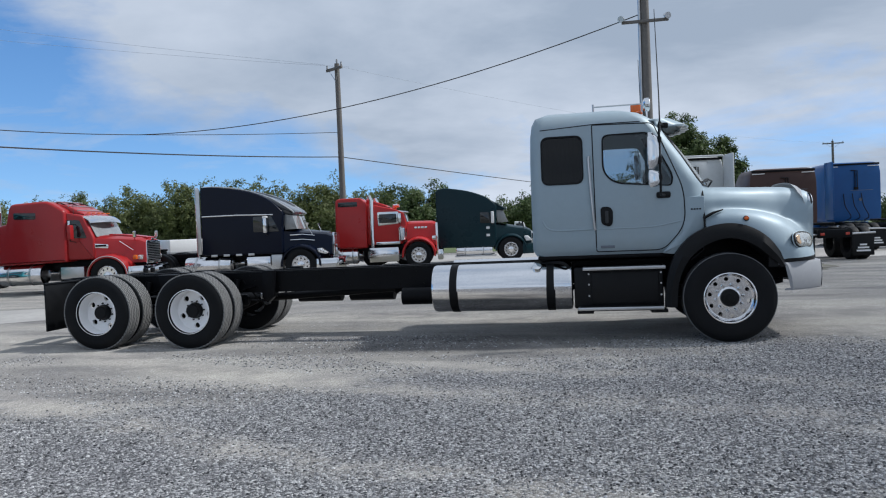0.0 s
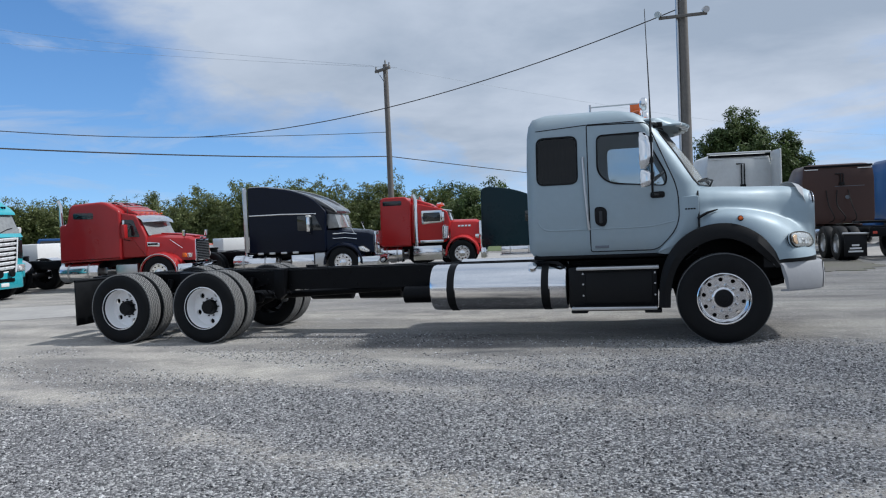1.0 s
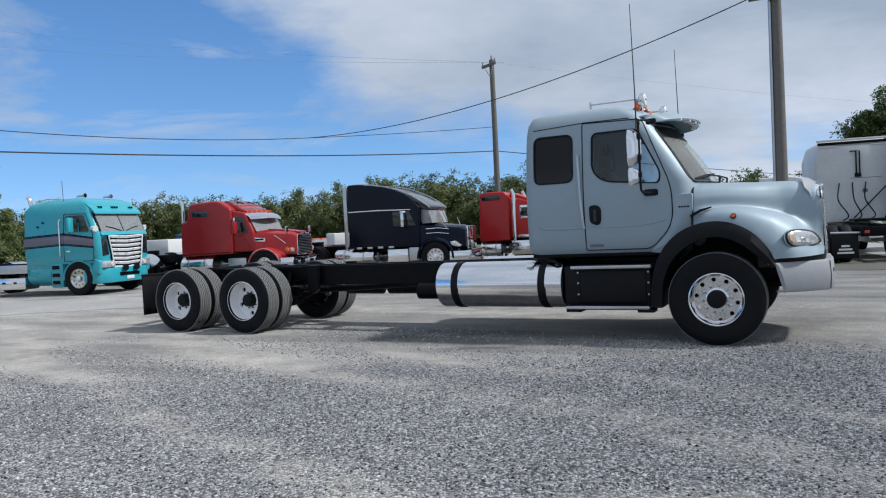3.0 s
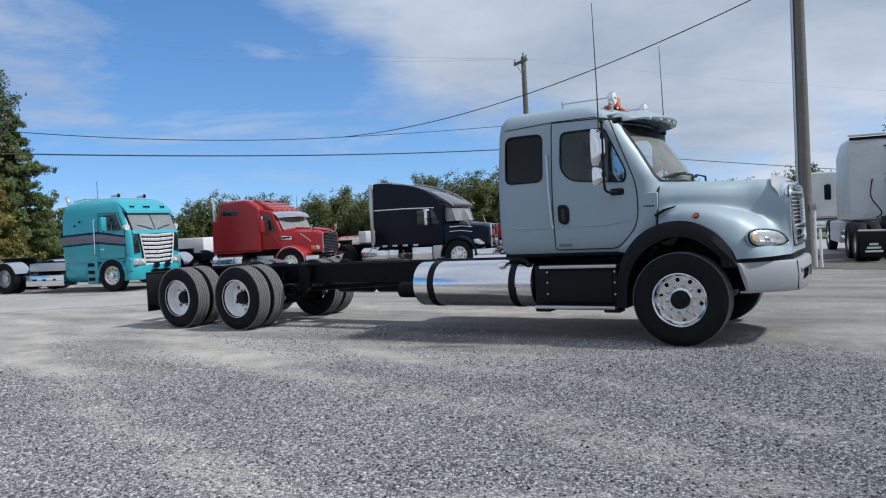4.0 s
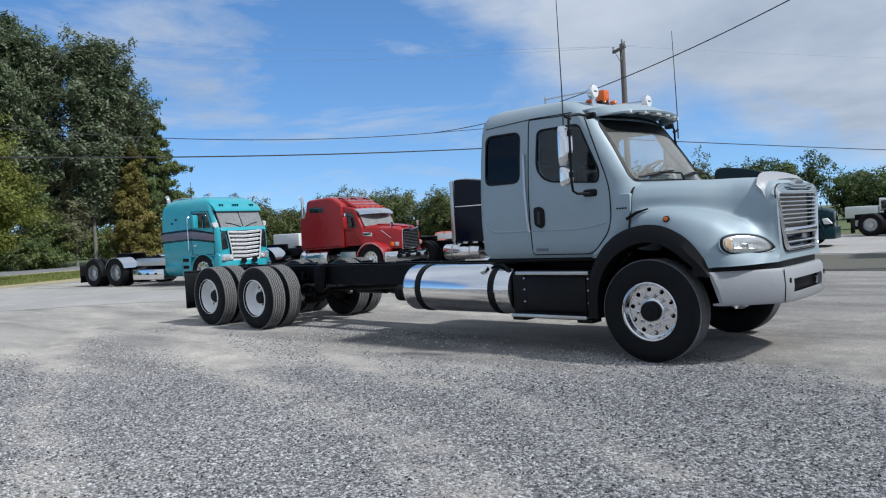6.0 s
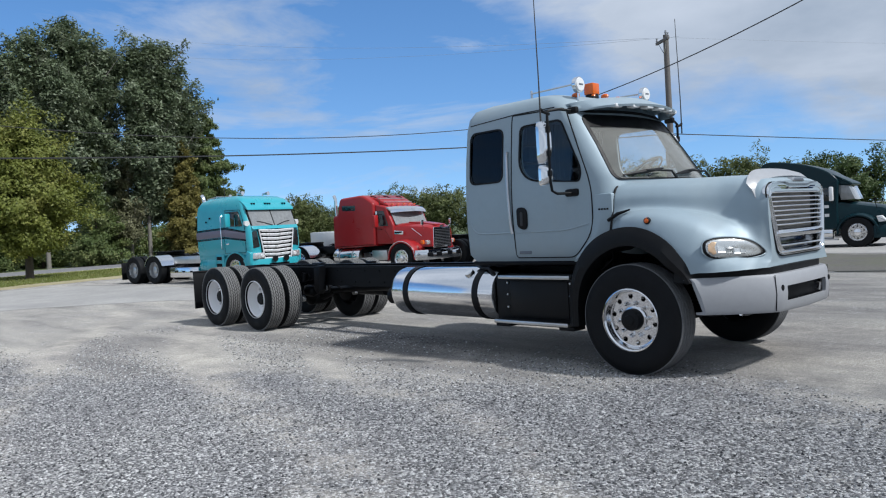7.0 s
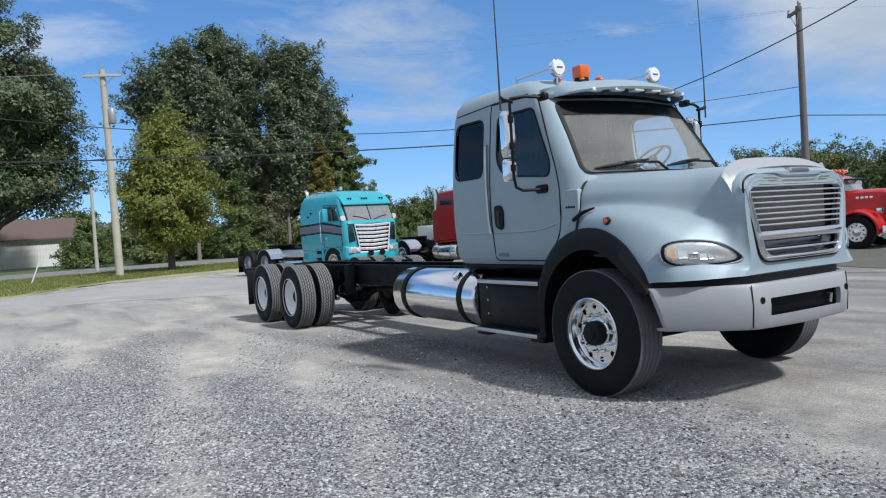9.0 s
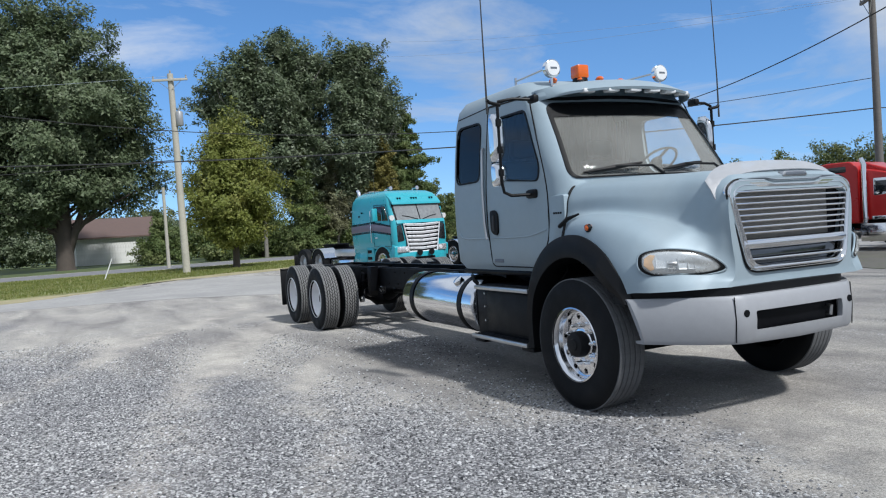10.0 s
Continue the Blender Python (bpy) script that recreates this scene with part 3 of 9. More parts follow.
def stone_material():
    m = bpy.data.materials.new("loose_stone")
    m.use_nodes = True
    t = m.node_tree
    b = t.nodes["Principled BSDF"]
    b.inputs["Roughness"].default_value = 1.0
    b.inputs["Diffuse Roughness"].default_value = 1.0
    b.inputs["Specular IOR Level"].default_value = 0.1
    g = t.nodes.new("ShaderNodeNewGeometry")
    r = t.nodes.new("ShaderNodeValToRGB")
    e = r.color_ramp.elements
    e.new(0.6)
    for el, p, c in zip(e, (0.0, 0.6, 1.0), ((0.035, 0.037, 0.042), (0.28, 0.282, 0.291), (0.68, 0.681, 0.684))):
        el.position, el.color = p, (*c, 1)
    t.links.new(g.outputs["Random Per Island"], r.inputs[0])
    t.links.new(r.outputs[0], b.inputs["Base Color"])
    return m


STONE = stone_material()
me = scatter_stones(300000, -7.5, 9, 2.4, 10.2, 0.004, 0.016, 11)
me.materials.append(STONE)
tagged(new("loose_gravel", me), "loose grey crushed stones lying over the yard", "gravel", kind="stuff")

# ---- wheels ----
def tyre_mesh(R, W, grooves=4):
    bm = B()
    h = W / 2
    prof = [(0.285, -h * 0.80), (0.30, -h * 0.92), (0.36, -h * 1.0), (R * 0.80, -h * 1.0), (R * 0.90, -h * 0.97), (R - 0.035, -h * 0.90), (R - 0.008, -h * 0.80)]
    tops = []
    for i in range(grooves):
        c = -h * 0.80 + (i + 1) * (1.6 * h) / (grooves + 1)
        tops += [(R, c - 0.008), (R - 0.014, c - 0.005), (R - 0.014, c + 0.005), (R, c + 0.008)]
    prof = prof + tops + [(r, -y) for r, y in reversed(prof)]
    lathe(bm, prof, 72, close=True)
    return bm


def tread_blocks(R, W, n=46, rows=4):
    """Lugs standing on a drive tyre, slanted by turns."""
    bm = B()
    h = W / 2 * 0.86
    for k in range(n):
        for j in range(rows):
            a = 2 * math.pi * (k + 0.5 * (j % 2)) / n
            y0 = -h + 2 * h * j / rows + 0.006
            y1 = -h + 2 * h * (j + 1) / rows - 0.006
            da = 2 * math.pi / n * 0.36
            sk = (0.28 if j % 2 else -0.28) * 2 * math.pi / n
            vs = []
            for r in (R - 0.012, R + 0.006):
                for aa, y in ((a - da - sk, y0), (a + da - sk, y0), (a + da + sk, y1), (a - da + sk, y1)):
                    vs.append(bm.verts.new((r * math.cos(aa), y, r * math.sin(aa))))
            bm.faces.new((vs[4], vs[5], vs[6], vs[7]))
            for q in range(4):
                bm.faces.new((vs[q], vs[(q + 1) % 4], vs[4 + (q + 1) % 4], vs[4 + q]))
    bmesh.ops.recalc_face_normals(bm, faces=bm.faces[:])
    return bm


def ring_faces(bm, inner, outer, holes, hr, rc, y, yb, seg=8):
    """A disc with round holes between two radii, thick from y to yb, built sector by sector."""
    for k in range(holes):
        a0, a1 = 2 * math.pi * k / holes, 2 * math.pi * (k + 1) / holes
        am = (a0 + a1) / 2
        per = 16
        def pt(r, a, yy):
            return (r * math.cos(a), yy, r * math.sin(a))
        outl = []
        for i in range(5):
            outl.append((outer, a0 + (a1 - a0) * i / 4))
        outl += [((outer + inner) / 2, a1)]
        for i in range(5):
            outl.append((inner, a1 - (a1 - a0) * i / 4))
        outl += [((outer + inner) / 2, a0)]
        n = len(outl)
        cx, cz = rc * math.cos(am), rc * math.sin(am)
        hole = []
        for r, a in outl:
            dx, dz = r * math.cos(a) - cx, r * math.sin(a) - cz
            d = math.hypot(dx, dz)
            hole.append((cx + hr * dx / d, cz + hr * dz / d))
        A = [bm.verts.new(pt(r, a, y)) for r, a in outl]
        H = [bm.verts.new((hx, y, hz)) for hx, hz in hole]
        D = [bm.verts.new((hx, yb, hz)) for hx, hz in hole]
        for i in range(n):
            j = (i + 1) % n
            bm.faces.new((A[i], A[j], H[j], H[i]))
            bm.faces.new((H[i], H[j], D[j], D[i]))
    bmesh.ops.remove_doubles(bm, verts=bm.verts[:], dist=0.0005)
    bmesh.ops.recalc_face_normals(bm, faces=bm.faces[:])


MESHES = {}


def keep(key, make, material, smooth=True):
    """A mesh made once and shared."""
    if key not in MESHES:
        bm = make()
        me = bpy.data.meshes.new(key)
        if smooth:
            for f in bm.faces:
                f.smooth = len(f.verts) < 7
        bm.to_mesh(me)
        bm.free()
        me.materials.append(material)
        if smooth:
            me.set_sharp_from_angle(angle=radians(38))
        MESHES[key] = me
    return MESHES[key]


def child(name, me, parent, m=None, label=""):
    o = new(name, me)
    o.parent = parent
    if m is not None:
        o.matrix_local = m
    if label:
        tagged(o, label)
    return o


def rim_front():
    bm = B()
    lathe(bm, [(0.292, -0.150), (0.302, -0.146), (0.302, -0.137), (0.290, -0.130), (0.278, -0.115), (0.272, -0.085), (0.264, -0.068), (0.255, -0.064)], 64)
    ring_faces(bm, 0.130, 0.256, 10, 0.025, 0.224, -0.064, -0.02)
    lathe(bm, [(0.130, -0.064), (0.122, -0.070), (0.085, -0.070)], 48)
    return bm


def tread_rib():
    bm = B()
    lathe(bm, [(0.520, -0.0215), (0.5315, -0.0205), (0.5325, -0.016), (0.5325, 0.016), (0.5315, 0.0205), (0.520, 0.0215)], 72)
    return bm


def lug_nut():
    return tube(B(), [(0, 0, 0), (0, -0.010, 0), (0, -0.040, 0), (0, -0.050, 0)], [0.022, 0.0165, 0.0155, 0.007], 8)


def small_nut():
    return tube(B(), [(0, 0.01, 0), (0, -0.018, 0), (0, -0.028, 0)], [0.012, 0.011, 0.007], 6)


def hub_front():
    bm = B()
    lathe(bm, [(0.106, -0.066), (0.104, -0.128), (0.094, -0.146), (0.050, -0.152), (0.046, -0.160), (0.0, -0.162)], 32)
    return bm


def rim_rear():
    bm = B()
    lathe(bm, [(0.292, -0.142), (0.303, -0.138), (0.303, -0.125), (0.288, -0.112), (0.276, -0.085), (0.270, 0.045), (0.262, 0.06)], 64)
    ring_faces(bm, 0.105, 0.266, 5, 0.040, 0.208, 0.055, 0.09)
    return bm


def hub_rear():
    bm = B()
    lathe(bm, [(0.112, 0.057), (0.110, 0.035), (0.100, 0.02), (0.095, -0.03), (0.080, -0.045), (0.0, -0.048)], 32)
    return bm


def drum():
    bm = B()
    lathe(bm, [(0.0, 0.0), (0.20, 0.0), (0.215, 0.02), (0.215, 0.17), (0.10, 0.19), (0.0, 0.19)], 32)
    return bm


def wheel(parent, x, y, z, style, side, name="wheel"):
    """One wheel; side -1: the outer face looks to -y. Styles: steer, drive_out, drive_in, small styles for far trucks."""
    w = new(name)
    w.parent = parent
    w.matrix_local = pose(x, y, z, 0, random.uniform(0, 60), 0 if side < 0 else 180)
    if style == "steer":
        child("tyre", keep("steer_tyre", lambda: tyre_mesh(0.53, 0.30, 4), RUBBER), w)
        child("rim", keep("steer_rim", rim_front, ALU), w, label="polished aluminium rim with ten round holes")
        child("hub", keep("steer_hub", hub_front, BLACKP), w)
        for k in range(10):
            a = 2 * math.pi * k / 10
            child("lug_nut", keep("lug_nut", lug_nut, CHROME), w, Matrix.Translation((0.158 * math.cos(a), -0.066, 0.158 * math.sin(a))))
        for k in range(5):
            child("tread_rib", keep("steer_rib", tread_rib, RUBBER_D), w, Matrix.Translation((0, -0.096 + 0.048 * k, 0)))
    else:
        child("tyre", keep("drive_tyre", lambda: tyre_mesh(0.508, 0.275, 3), RUBBER), w)
        child("tread", keep("drive_tread", lambda: tread_blocks(0.508, 0.275, 58, 6), RUBBER_W), w, label="worn grey lug tread")
        if style == "drive_out":
            child("rim", keep("drive_rim", rim_rear, WHITEW), w, label="white painted deep-dish steel rim")
            child("hub", keep("drive_hub", hub_rear, BLACKP), w)
            for k in range(10):
                a = 2 * math.pi * (k + 0.5) / 10
                child("lug_nut", keep("black_nut", small_nut, BLACKP), w, Matrix.Translation((0.128 * math.cos(a), 0.055, 0.128 * math.sin(a))))
        else:
            child("drum", keep("drive_drum", drum, FRAMEP), w)
    return w


# ---- the silver cab chassis ----
TX, TY = 1.627, 10.44
truck = thing("chassis_truck", pose(TX, TY, 0), "long silver-blue cab chassis truck with bare black frame standing on gravel", "truck")


def cab_ring(z, off=0.0):
    """Plan outline of the cab at a height, pulled in by off."""
    zs = (1.08, 1.16, 1.55, 1.90, 2.25, 2.60, 2.74, 2.83, 2.885, 2.90)
    w = np.interp(z, zs, (0.93, 0.985, 1.015, 1.005, 0.975, 0.935, 0.905, 0.84, 0.70, 0.45)) - off
    xf = np.interp(z, zs, (-0.30, -0.24, -0.20, -0.22, -0.44, -0.68, -0.80, -0.94, -1.12, -1.35)) - off
    xb = np.interp(z, zs, (-2.27, -2.31, -2.31, -2.31, -2.31, -2.30, -2.28, -2.24, -2.13, -1.9)) + off
    bul = np.interp(z, zs, (0.02, 0.05, 0.12, 0.16, 0.15, 0.12, 0.10, 0.08, 0.05, 0.02))
    rb, rf = 0.14, 0.20
    pts = []
    def arc(cx, cy, r, a0, a1, n=7):
        for i in range(n):
            a = radians(a0 + (a1 - a0) * i / (n - 1))
            pts.append((cx + r * math.cos(a), cy + r * math.sin(a), z))
    arc(xb + rb, -w + rb, rb, 180, 270)
    for i in range(1, 6):
        pts.append((xb + rb + (xf - rf - xb - rb) * i / 6, -w, z))
    arc(xf - rf, -w + rf, rf, 270, 345)
    for i in range(1, 8):
        yy = (-w + rf) + 2 * (w - rf) * i / 8
        pts.append((xf + bul * (1 - (yy / (w - rf)) ** 2), yy, z))
    arc(xf - rf, w - rf, rf, 15, 90)
    for i in range(1, 6):
        pts.append((xf - rf - (xf - rf - xb - rb) * i / 6, w, z))
    arc(xb + rb, w - rb, rb, 90, 180)
    return pts


LEVELS = [1.08, 1.11, 1.16, 1.3, 1.5, 1.7, 1.9, 2.05, 2.25, 2.45, 2.6, 2.68, 2.74, 2.79, 2.83, 2.86, 2.885, 2.90]


def cab_shell(off):
    bm = B()
    zz = [min(max(z, 1.08 + off), 2.90 - off) for z in LEVELS]
    loft(bm, [cab_ring(z, off * 0.999) if off else cab_ring(z) for z in zz] if not off else [[(p[0], p[1], min(max(p[2], 1.08 + off), 2.90 - off)) for p in cab_ring(z, off)] for z in LEVELS])
    return bm


def temp(bm):
    me = bpy.data.meshes.new("cutter")
    bmesh.ops.recalc_face_normals(bm, faces=bm.faces[:])
    bm.to_mesh(me)
    bm.free()
    return new("cutter", me)


SLEEPER_WIN = rounded([(-2.15, 1.985), (-1.665, 1.985), (-1.665, 2.555), (-2.15, 2.555)], 0.09, 5)
DOOR_WIN = rounded([(-1.27, 1.965), (-0.62, 1.90), (-0.60, 2.02), (-0.86, 2.545), (-1.40, 2.545), (-1.40, 2.10)], [0.12, 0.05, 0.08, 0.06, 0.08, 0.1], 5)
SHIELD = rounded([(-0.90, 1.89), (0.90, 1.89), (0.80, 2.58), (-0.80, 2.58)], 0.09, 5)
BACK_WIN = rounded([(-0.50, 2.0), (0.50, 2.0), (0.50, 2.45), (-0.50, 2.45)], 0.07, 4)


def side_cutter(prof, y0, y1):
    return temp(prism(B(), prof, y0, y1))


def all_cuts(ob, grow=0.0):
    cut(ob, side_cutter(SLEEPER_WIN, -1.3, 1.3))
    cut(ob, side_cutter(DOOR_WIN, -1.3, 1.3))
    cut(ob, temp(prism(B(), SHIELD, -0.95, 0.3, axis='x')))
    cut(ob, temp(prism(B(), BACK_WIN, -2.6, -2.0, axis='x')))


cab = part("cab_body", cab_shell(0.0), SILVER, None, "silver-blue painted cab shell with rear quarter")
cut(cab, temp(cab_shell(0.045)))
all_cuts(cab)
cab.parent = truck


def pane(name, cutter_bm, material, label, o0=0.010, o1=0.018):
    ob = part(name, cab_shell(o0), material, None, label)
    cut(ob, temp(cab_shell(o1)))
    cut(ob, temp(cutter_bm), 'INTERSECT')
    ob.parent = truck
    ob.visible_shadow = False
    return ob


def scaled(prof, k):
    cx, cz = sum(p[0] for p in prof) / len(prof), sum(p[1] for p in prof) / len(prof)
    return [(cx + (p[0] - cx) * k, cz + (p[1] - cz) * k) for p in prof]


pane("windshield", prism(B(), scaled(SHIELD, 1.02), -0.95, 0.3, axis='x'), GLASS_W, "dusty curved windshield")
for s in (-1, 1):
    pane("quarter_window", prism(B(), scaled(SLEEPER_WIN, 1.02), s * 0.5, s * 1.3), GLASS_D, "dark rear quarter window with curtain behind")
    pane("door_window", prism(B(), scaled(DOOR_WIN, 1.02), s * 0.5, s * 1.3), GLASS_S, "tinted door window")
pane("back_window", prism(B(), scaled(BACK_WIN, 1.02), -2.6, -2.0, axis='x'), GLASS, "clear rear window")


band = part("shade_band", cab_shell(0.003), BLACKP, None, "dark shaded band along the top of the windshield")
cut(band, temp(cab_shell(0.0095)))
cut(band, temp(prism(B(), rounded([(-0.825, 2.455), (0.825, 2.455), (0.81, 2.66), (-0.81, 2.66)], 0.02), -0.95, 0.3, axis='x')), 'INTERSECT')
band.parent = truck


def gasket(name, prof, axis, lo, hi, w=0.022):
    """Black rubber round an opening, following the shell."""
    ob = part(name, cab_shell(-0.006), BLACKP, None, "black rubber window seal")
    cut(ob, temp(cab_shell(0.02)))
    cx, cz = sum(p[0] for p in prof) / len(prof), sum(p[1] for p in prof) / len(prof)
    grow = [(cx + (p[0] - cx) * (1 + w / max(0.05, math.hypot(p[0] - cx, p[1] - cz))), cz + (p[1] - cz) * (1 + w / max(0.05, math.hypot(p[0] - cx, p[1] - cz)))) for p in prof]
    cut(ob, temp(prism(B(), grow, lo, hi, axis=axis)), 'INTERSECT')
    cut(ob, temp(prism(B(), prof, lo - 0.1, hi + 0.1, axis=axis)))
    ob.parent = truck
    return ob


gasket("windshield_seal", SHIELD, 'x', -0.95, 0.3, 0.035)
for s in (-1, 1):
    lo, hi = sorted((s * 0.5, s * 1.3))
    gasket("quarter_window_seal", SLEEPER_WIN, 'y', lo, hi)
    gasket("door_window_seal", DOOR_WIN, 'y', lo, hi)


def side_line(name, pts, r, material, label="", closed=False, lift=0.0):
    """A thin bead on the right and left side, given in (x, z), lying on the cab skin."""
    for s in (-1, 1):
        out = []
        dense = []
        loop = list(pts) + ([pts[0]] if closed else [])
        for (xa, za), (xb, zb) in zip(loop, loop[1:]):
            k = max(1, int(math.hypot(xb - xa, zb - za) / 0.07))
            dense += [(xa + (xb - xa) * i / k, za + (zb - za) * i / k) for i in range(k)]
        if not closed:
            dense.append(loop[-1])
        for x, z in dense:
            zs = (1.08, 1.16, 1.55, 1.90, 2.25, 2.60, 2.74)
            w = np.interp(z, zs, (0.93, 0.985, 1.015, 1.005, 0.975, 0.935, 0.905))
            out.append((x, s * (w + lift), z))
        part(name, tube(B(), out + ([out[0]] if closed else []), r, 6, not closed), material, truck, label)


side_line("door_seam", rounded([(-1.52, 1.12), (-0.72, 1.12), (-0.46, 1.40), (-0.47, 1.85), (-0.80, 2.675), (-1.53, 2.69)], [0.03, 0.10, 0.18, 0.15, 0.07, 0.02], 6), 0.007, BLACKP, closed=True)
side_line("roof_seam", [(-2.17, 2.66), (-1.5, 2.70), (-0.95, 2.70)], 0.006, BLACKP)
side_line("panel_crease", [(p[0], p[1]) for p in smooth_poly([(-2.17, 1.52, 0), (-2.12, 1.44, 0), (-2.0, 1.40, 0), (-1.56, 1.40, 0)], 5, False)], 0.012, SILVER, lift=-0.003)
side_line("door_crease", [(p[0], p[1]) for p in smooth_poly([(-1.49, 1.40, 0), (-1.1, 1.40, 0), (-0.8, 1.41, 0), (-0.52, 1.46, 0)], 5, False)], 0.010, SILVER, lift=-0.003)
side_line("grab_handle", [(-1.575, 2.30), (-1.585, 2.27), (-1.565, 1.85), (-1.535, 1.42), (-1.525, 1.39)], 0.016, ALU_DULL, "grey grab rail behind the door", lift=0.022)
for s in (-1, 1):
    bm = B()
    prism(bm, rounded([(-1.455, 1.46), (-1.36, 1.42), (-1.315, 1.46), (-1.31, 1.63), (-1.36, 1.675), (-1.46, 1.67)], 0.045, 4), s * 0.995, s * 1.028, 0.008)
    h = part("door_handle", bm, BLACKP, truck, "black pocket door handle")
    part("handle_grip", box(B(), -1.405, -1.365, s * 1.026 - 0.012, s * 1.026 + 0.012, 1.47, 1.62, 0.01), DARKINT, h)
    bm = B()
    box(bm, -1.47, -1.30, s * 0.972, s * 0.992, 1.16, 1.195, 0.006)
    part("door_badge", bm, BADGE, truck, "small grey badge on the door foot")
    bm = B()
    for i in range(4):
        box(bm, -0.395 + i * 0.032, -0.372 + i * 0.032, s * 1.008, s * 1.018, 1.588, 1.606, 0.004)
    part("model_badge", bm, BLACKP, truck, "small dark model badge on the cowl")

# cab floor, skirts and interior
part("cab_floor", box(B(), -2.25, -0.3, -0.93, 0.93, 1.03, 1.085, 0.02), FRAMEP, truck)
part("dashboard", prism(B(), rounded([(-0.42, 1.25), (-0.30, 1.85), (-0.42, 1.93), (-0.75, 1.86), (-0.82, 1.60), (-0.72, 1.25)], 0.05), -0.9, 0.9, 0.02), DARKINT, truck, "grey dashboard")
for y in (-0.5, 0.5):
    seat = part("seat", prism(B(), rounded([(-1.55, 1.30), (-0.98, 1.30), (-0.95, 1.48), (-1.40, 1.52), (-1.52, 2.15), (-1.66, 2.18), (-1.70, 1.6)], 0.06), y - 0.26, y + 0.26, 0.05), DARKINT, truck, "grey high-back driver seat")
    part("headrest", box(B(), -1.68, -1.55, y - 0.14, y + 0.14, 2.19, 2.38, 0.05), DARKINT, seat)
bm = B()
lathe(bm, [(0.205, -0.014), (0.219, 0.0), (0.205, 0.014), (0.191, 0.0)], 40, close=True)
for k in range(3):
    a = radians(90 + 120 * k)
    tube(bm, [(0, 0.02, 0), (0.2 * math.cos(a), 0, 0.2 * math.sin(a))], 0.014, 6)
lathe(bm, [(0.0, -0.02), (0.05, -0.015), (0.06, 0.03), (0.0, 0.04)], 16)
sw = part("steering_wheel", bm, DARKINT, truck, "dark steering wheel")
sw.matrix_local = pose(-0.74, 0.5, 2.04, 0, 0, 90) @ pose(0, 0, 0, 52)
bm = B()
rows = []
for i in range(61):
    y = -0.9 + 1.8 * i / 60
    rows.append((-1.80 + 0.02 * math.sin(i * 1.9), y))
back = list(reversed([(x - 0.012, y) for x, y in rows]))
prism(bm, rows + back, 1.12, 2.70, axis='z')
part("curtain", bm, CREAM, truck, "pale curtain hung behind the seats", smooth=False)
for s in (-1, 1):
    rows = [(-2.2 + 0.6 * i / 40, s * (0.90 + 0.012 * math.sin(i * 2.2))) for i in range(41)]
    back = list(reversed([(x, y - s * 0.01) for x, y in rows]))
    part("window_curtain", prism(B(), rows + back, 1.95, 2.60, axis='z'), CURTAIN, truck, "dark pleated curtain", smooth=False)

# ---- hood and fenders ----
HOOD = [  # x, crown height, then half section: (y, z) pairs from shoulder to lip
    (-0.235, 1.870, [(0.57, 1.864), (0.85, 1.828), (0.955, 1.72), (0.985, 1.58), (1.012, 1.47), (1.045, 1.35), (1.06, 1.15), (1.06, 0.90)]),
    (-0.10, 1.870, [(0.56, 1.863), (0.83, 1.824), (0.930, 1.715), (0.955, 1.59), (1.025, 1.535), (1.10, 1.445), (1.128, 1.22), (1.125, 0.90)]),
    (0.12, 1.865, [(0.54, 1.856), (0.775, 1.813), (0.868, 1.710), (0.895, 1.585), (0.99, 1.565), (1.105, 1.485), (1.143, 1.26), (1.14, 0.90)]),
    (0.38, 1.852, [(0.49, 1.842), (0.695, 1.797), (0.775, 1.690), (0.808, 1.555), (0.925, 1.540), (1.075, 1.455), (1.137, 1.23), (1.135, 0.90)]),
    (0.62, 1.848, [(0.44, 1.838), (0.605, 1.790), (0.680, 1.672), (0.722, 1.500), (0.845, 1.475), (1.015, 1.380), (1.105, 1.16), (1.11, 0.965)]),
    (0.80, 1.840, [(0.43, 1.829), (0.58, 1.782), (0.652, 1.656), (0.688, 1.440), (0.775, 1.388), (0.945, 1.275), (1.045, 1.09), (1.065, 0.975)]),
    (0.93, 1.823, [(0.41, 1.812), (0.56, 1.768), (0.645, 1.640), (0.664, 1.395), (0.712, 1.290), (0.845, 1.165), (0.930, 1.05), (0.960, 0.98)]),
    (1.03, 1.797, [(0.40, 1.787), (0.55, 1.748), (0.636, 1.620), (0.642, 1.355), (0.658, 1.20), (0.715, 1.095), (0.78, 1.03), (0.82, 0.985)]),
    (1.095, 1.765, [(0.39, 1.755), (0.53, 1.725), (0.622, 1.600), (0.615, 1.330), (0.595, 1.15), (0.605, 1.06), (0.63, 1.02), (0.65, 0.985)]),
]


def hood_section(x, crown, half):
    r = smooth_poly([(0, crown, 0)] + [(y, z, 0) for y, z in half], 6, False)
    right = [(x, -p.x, p.y) for p in r]
    return list(reversed(right)) + [(x, -q[1], q[2]) for q in right[1:]]


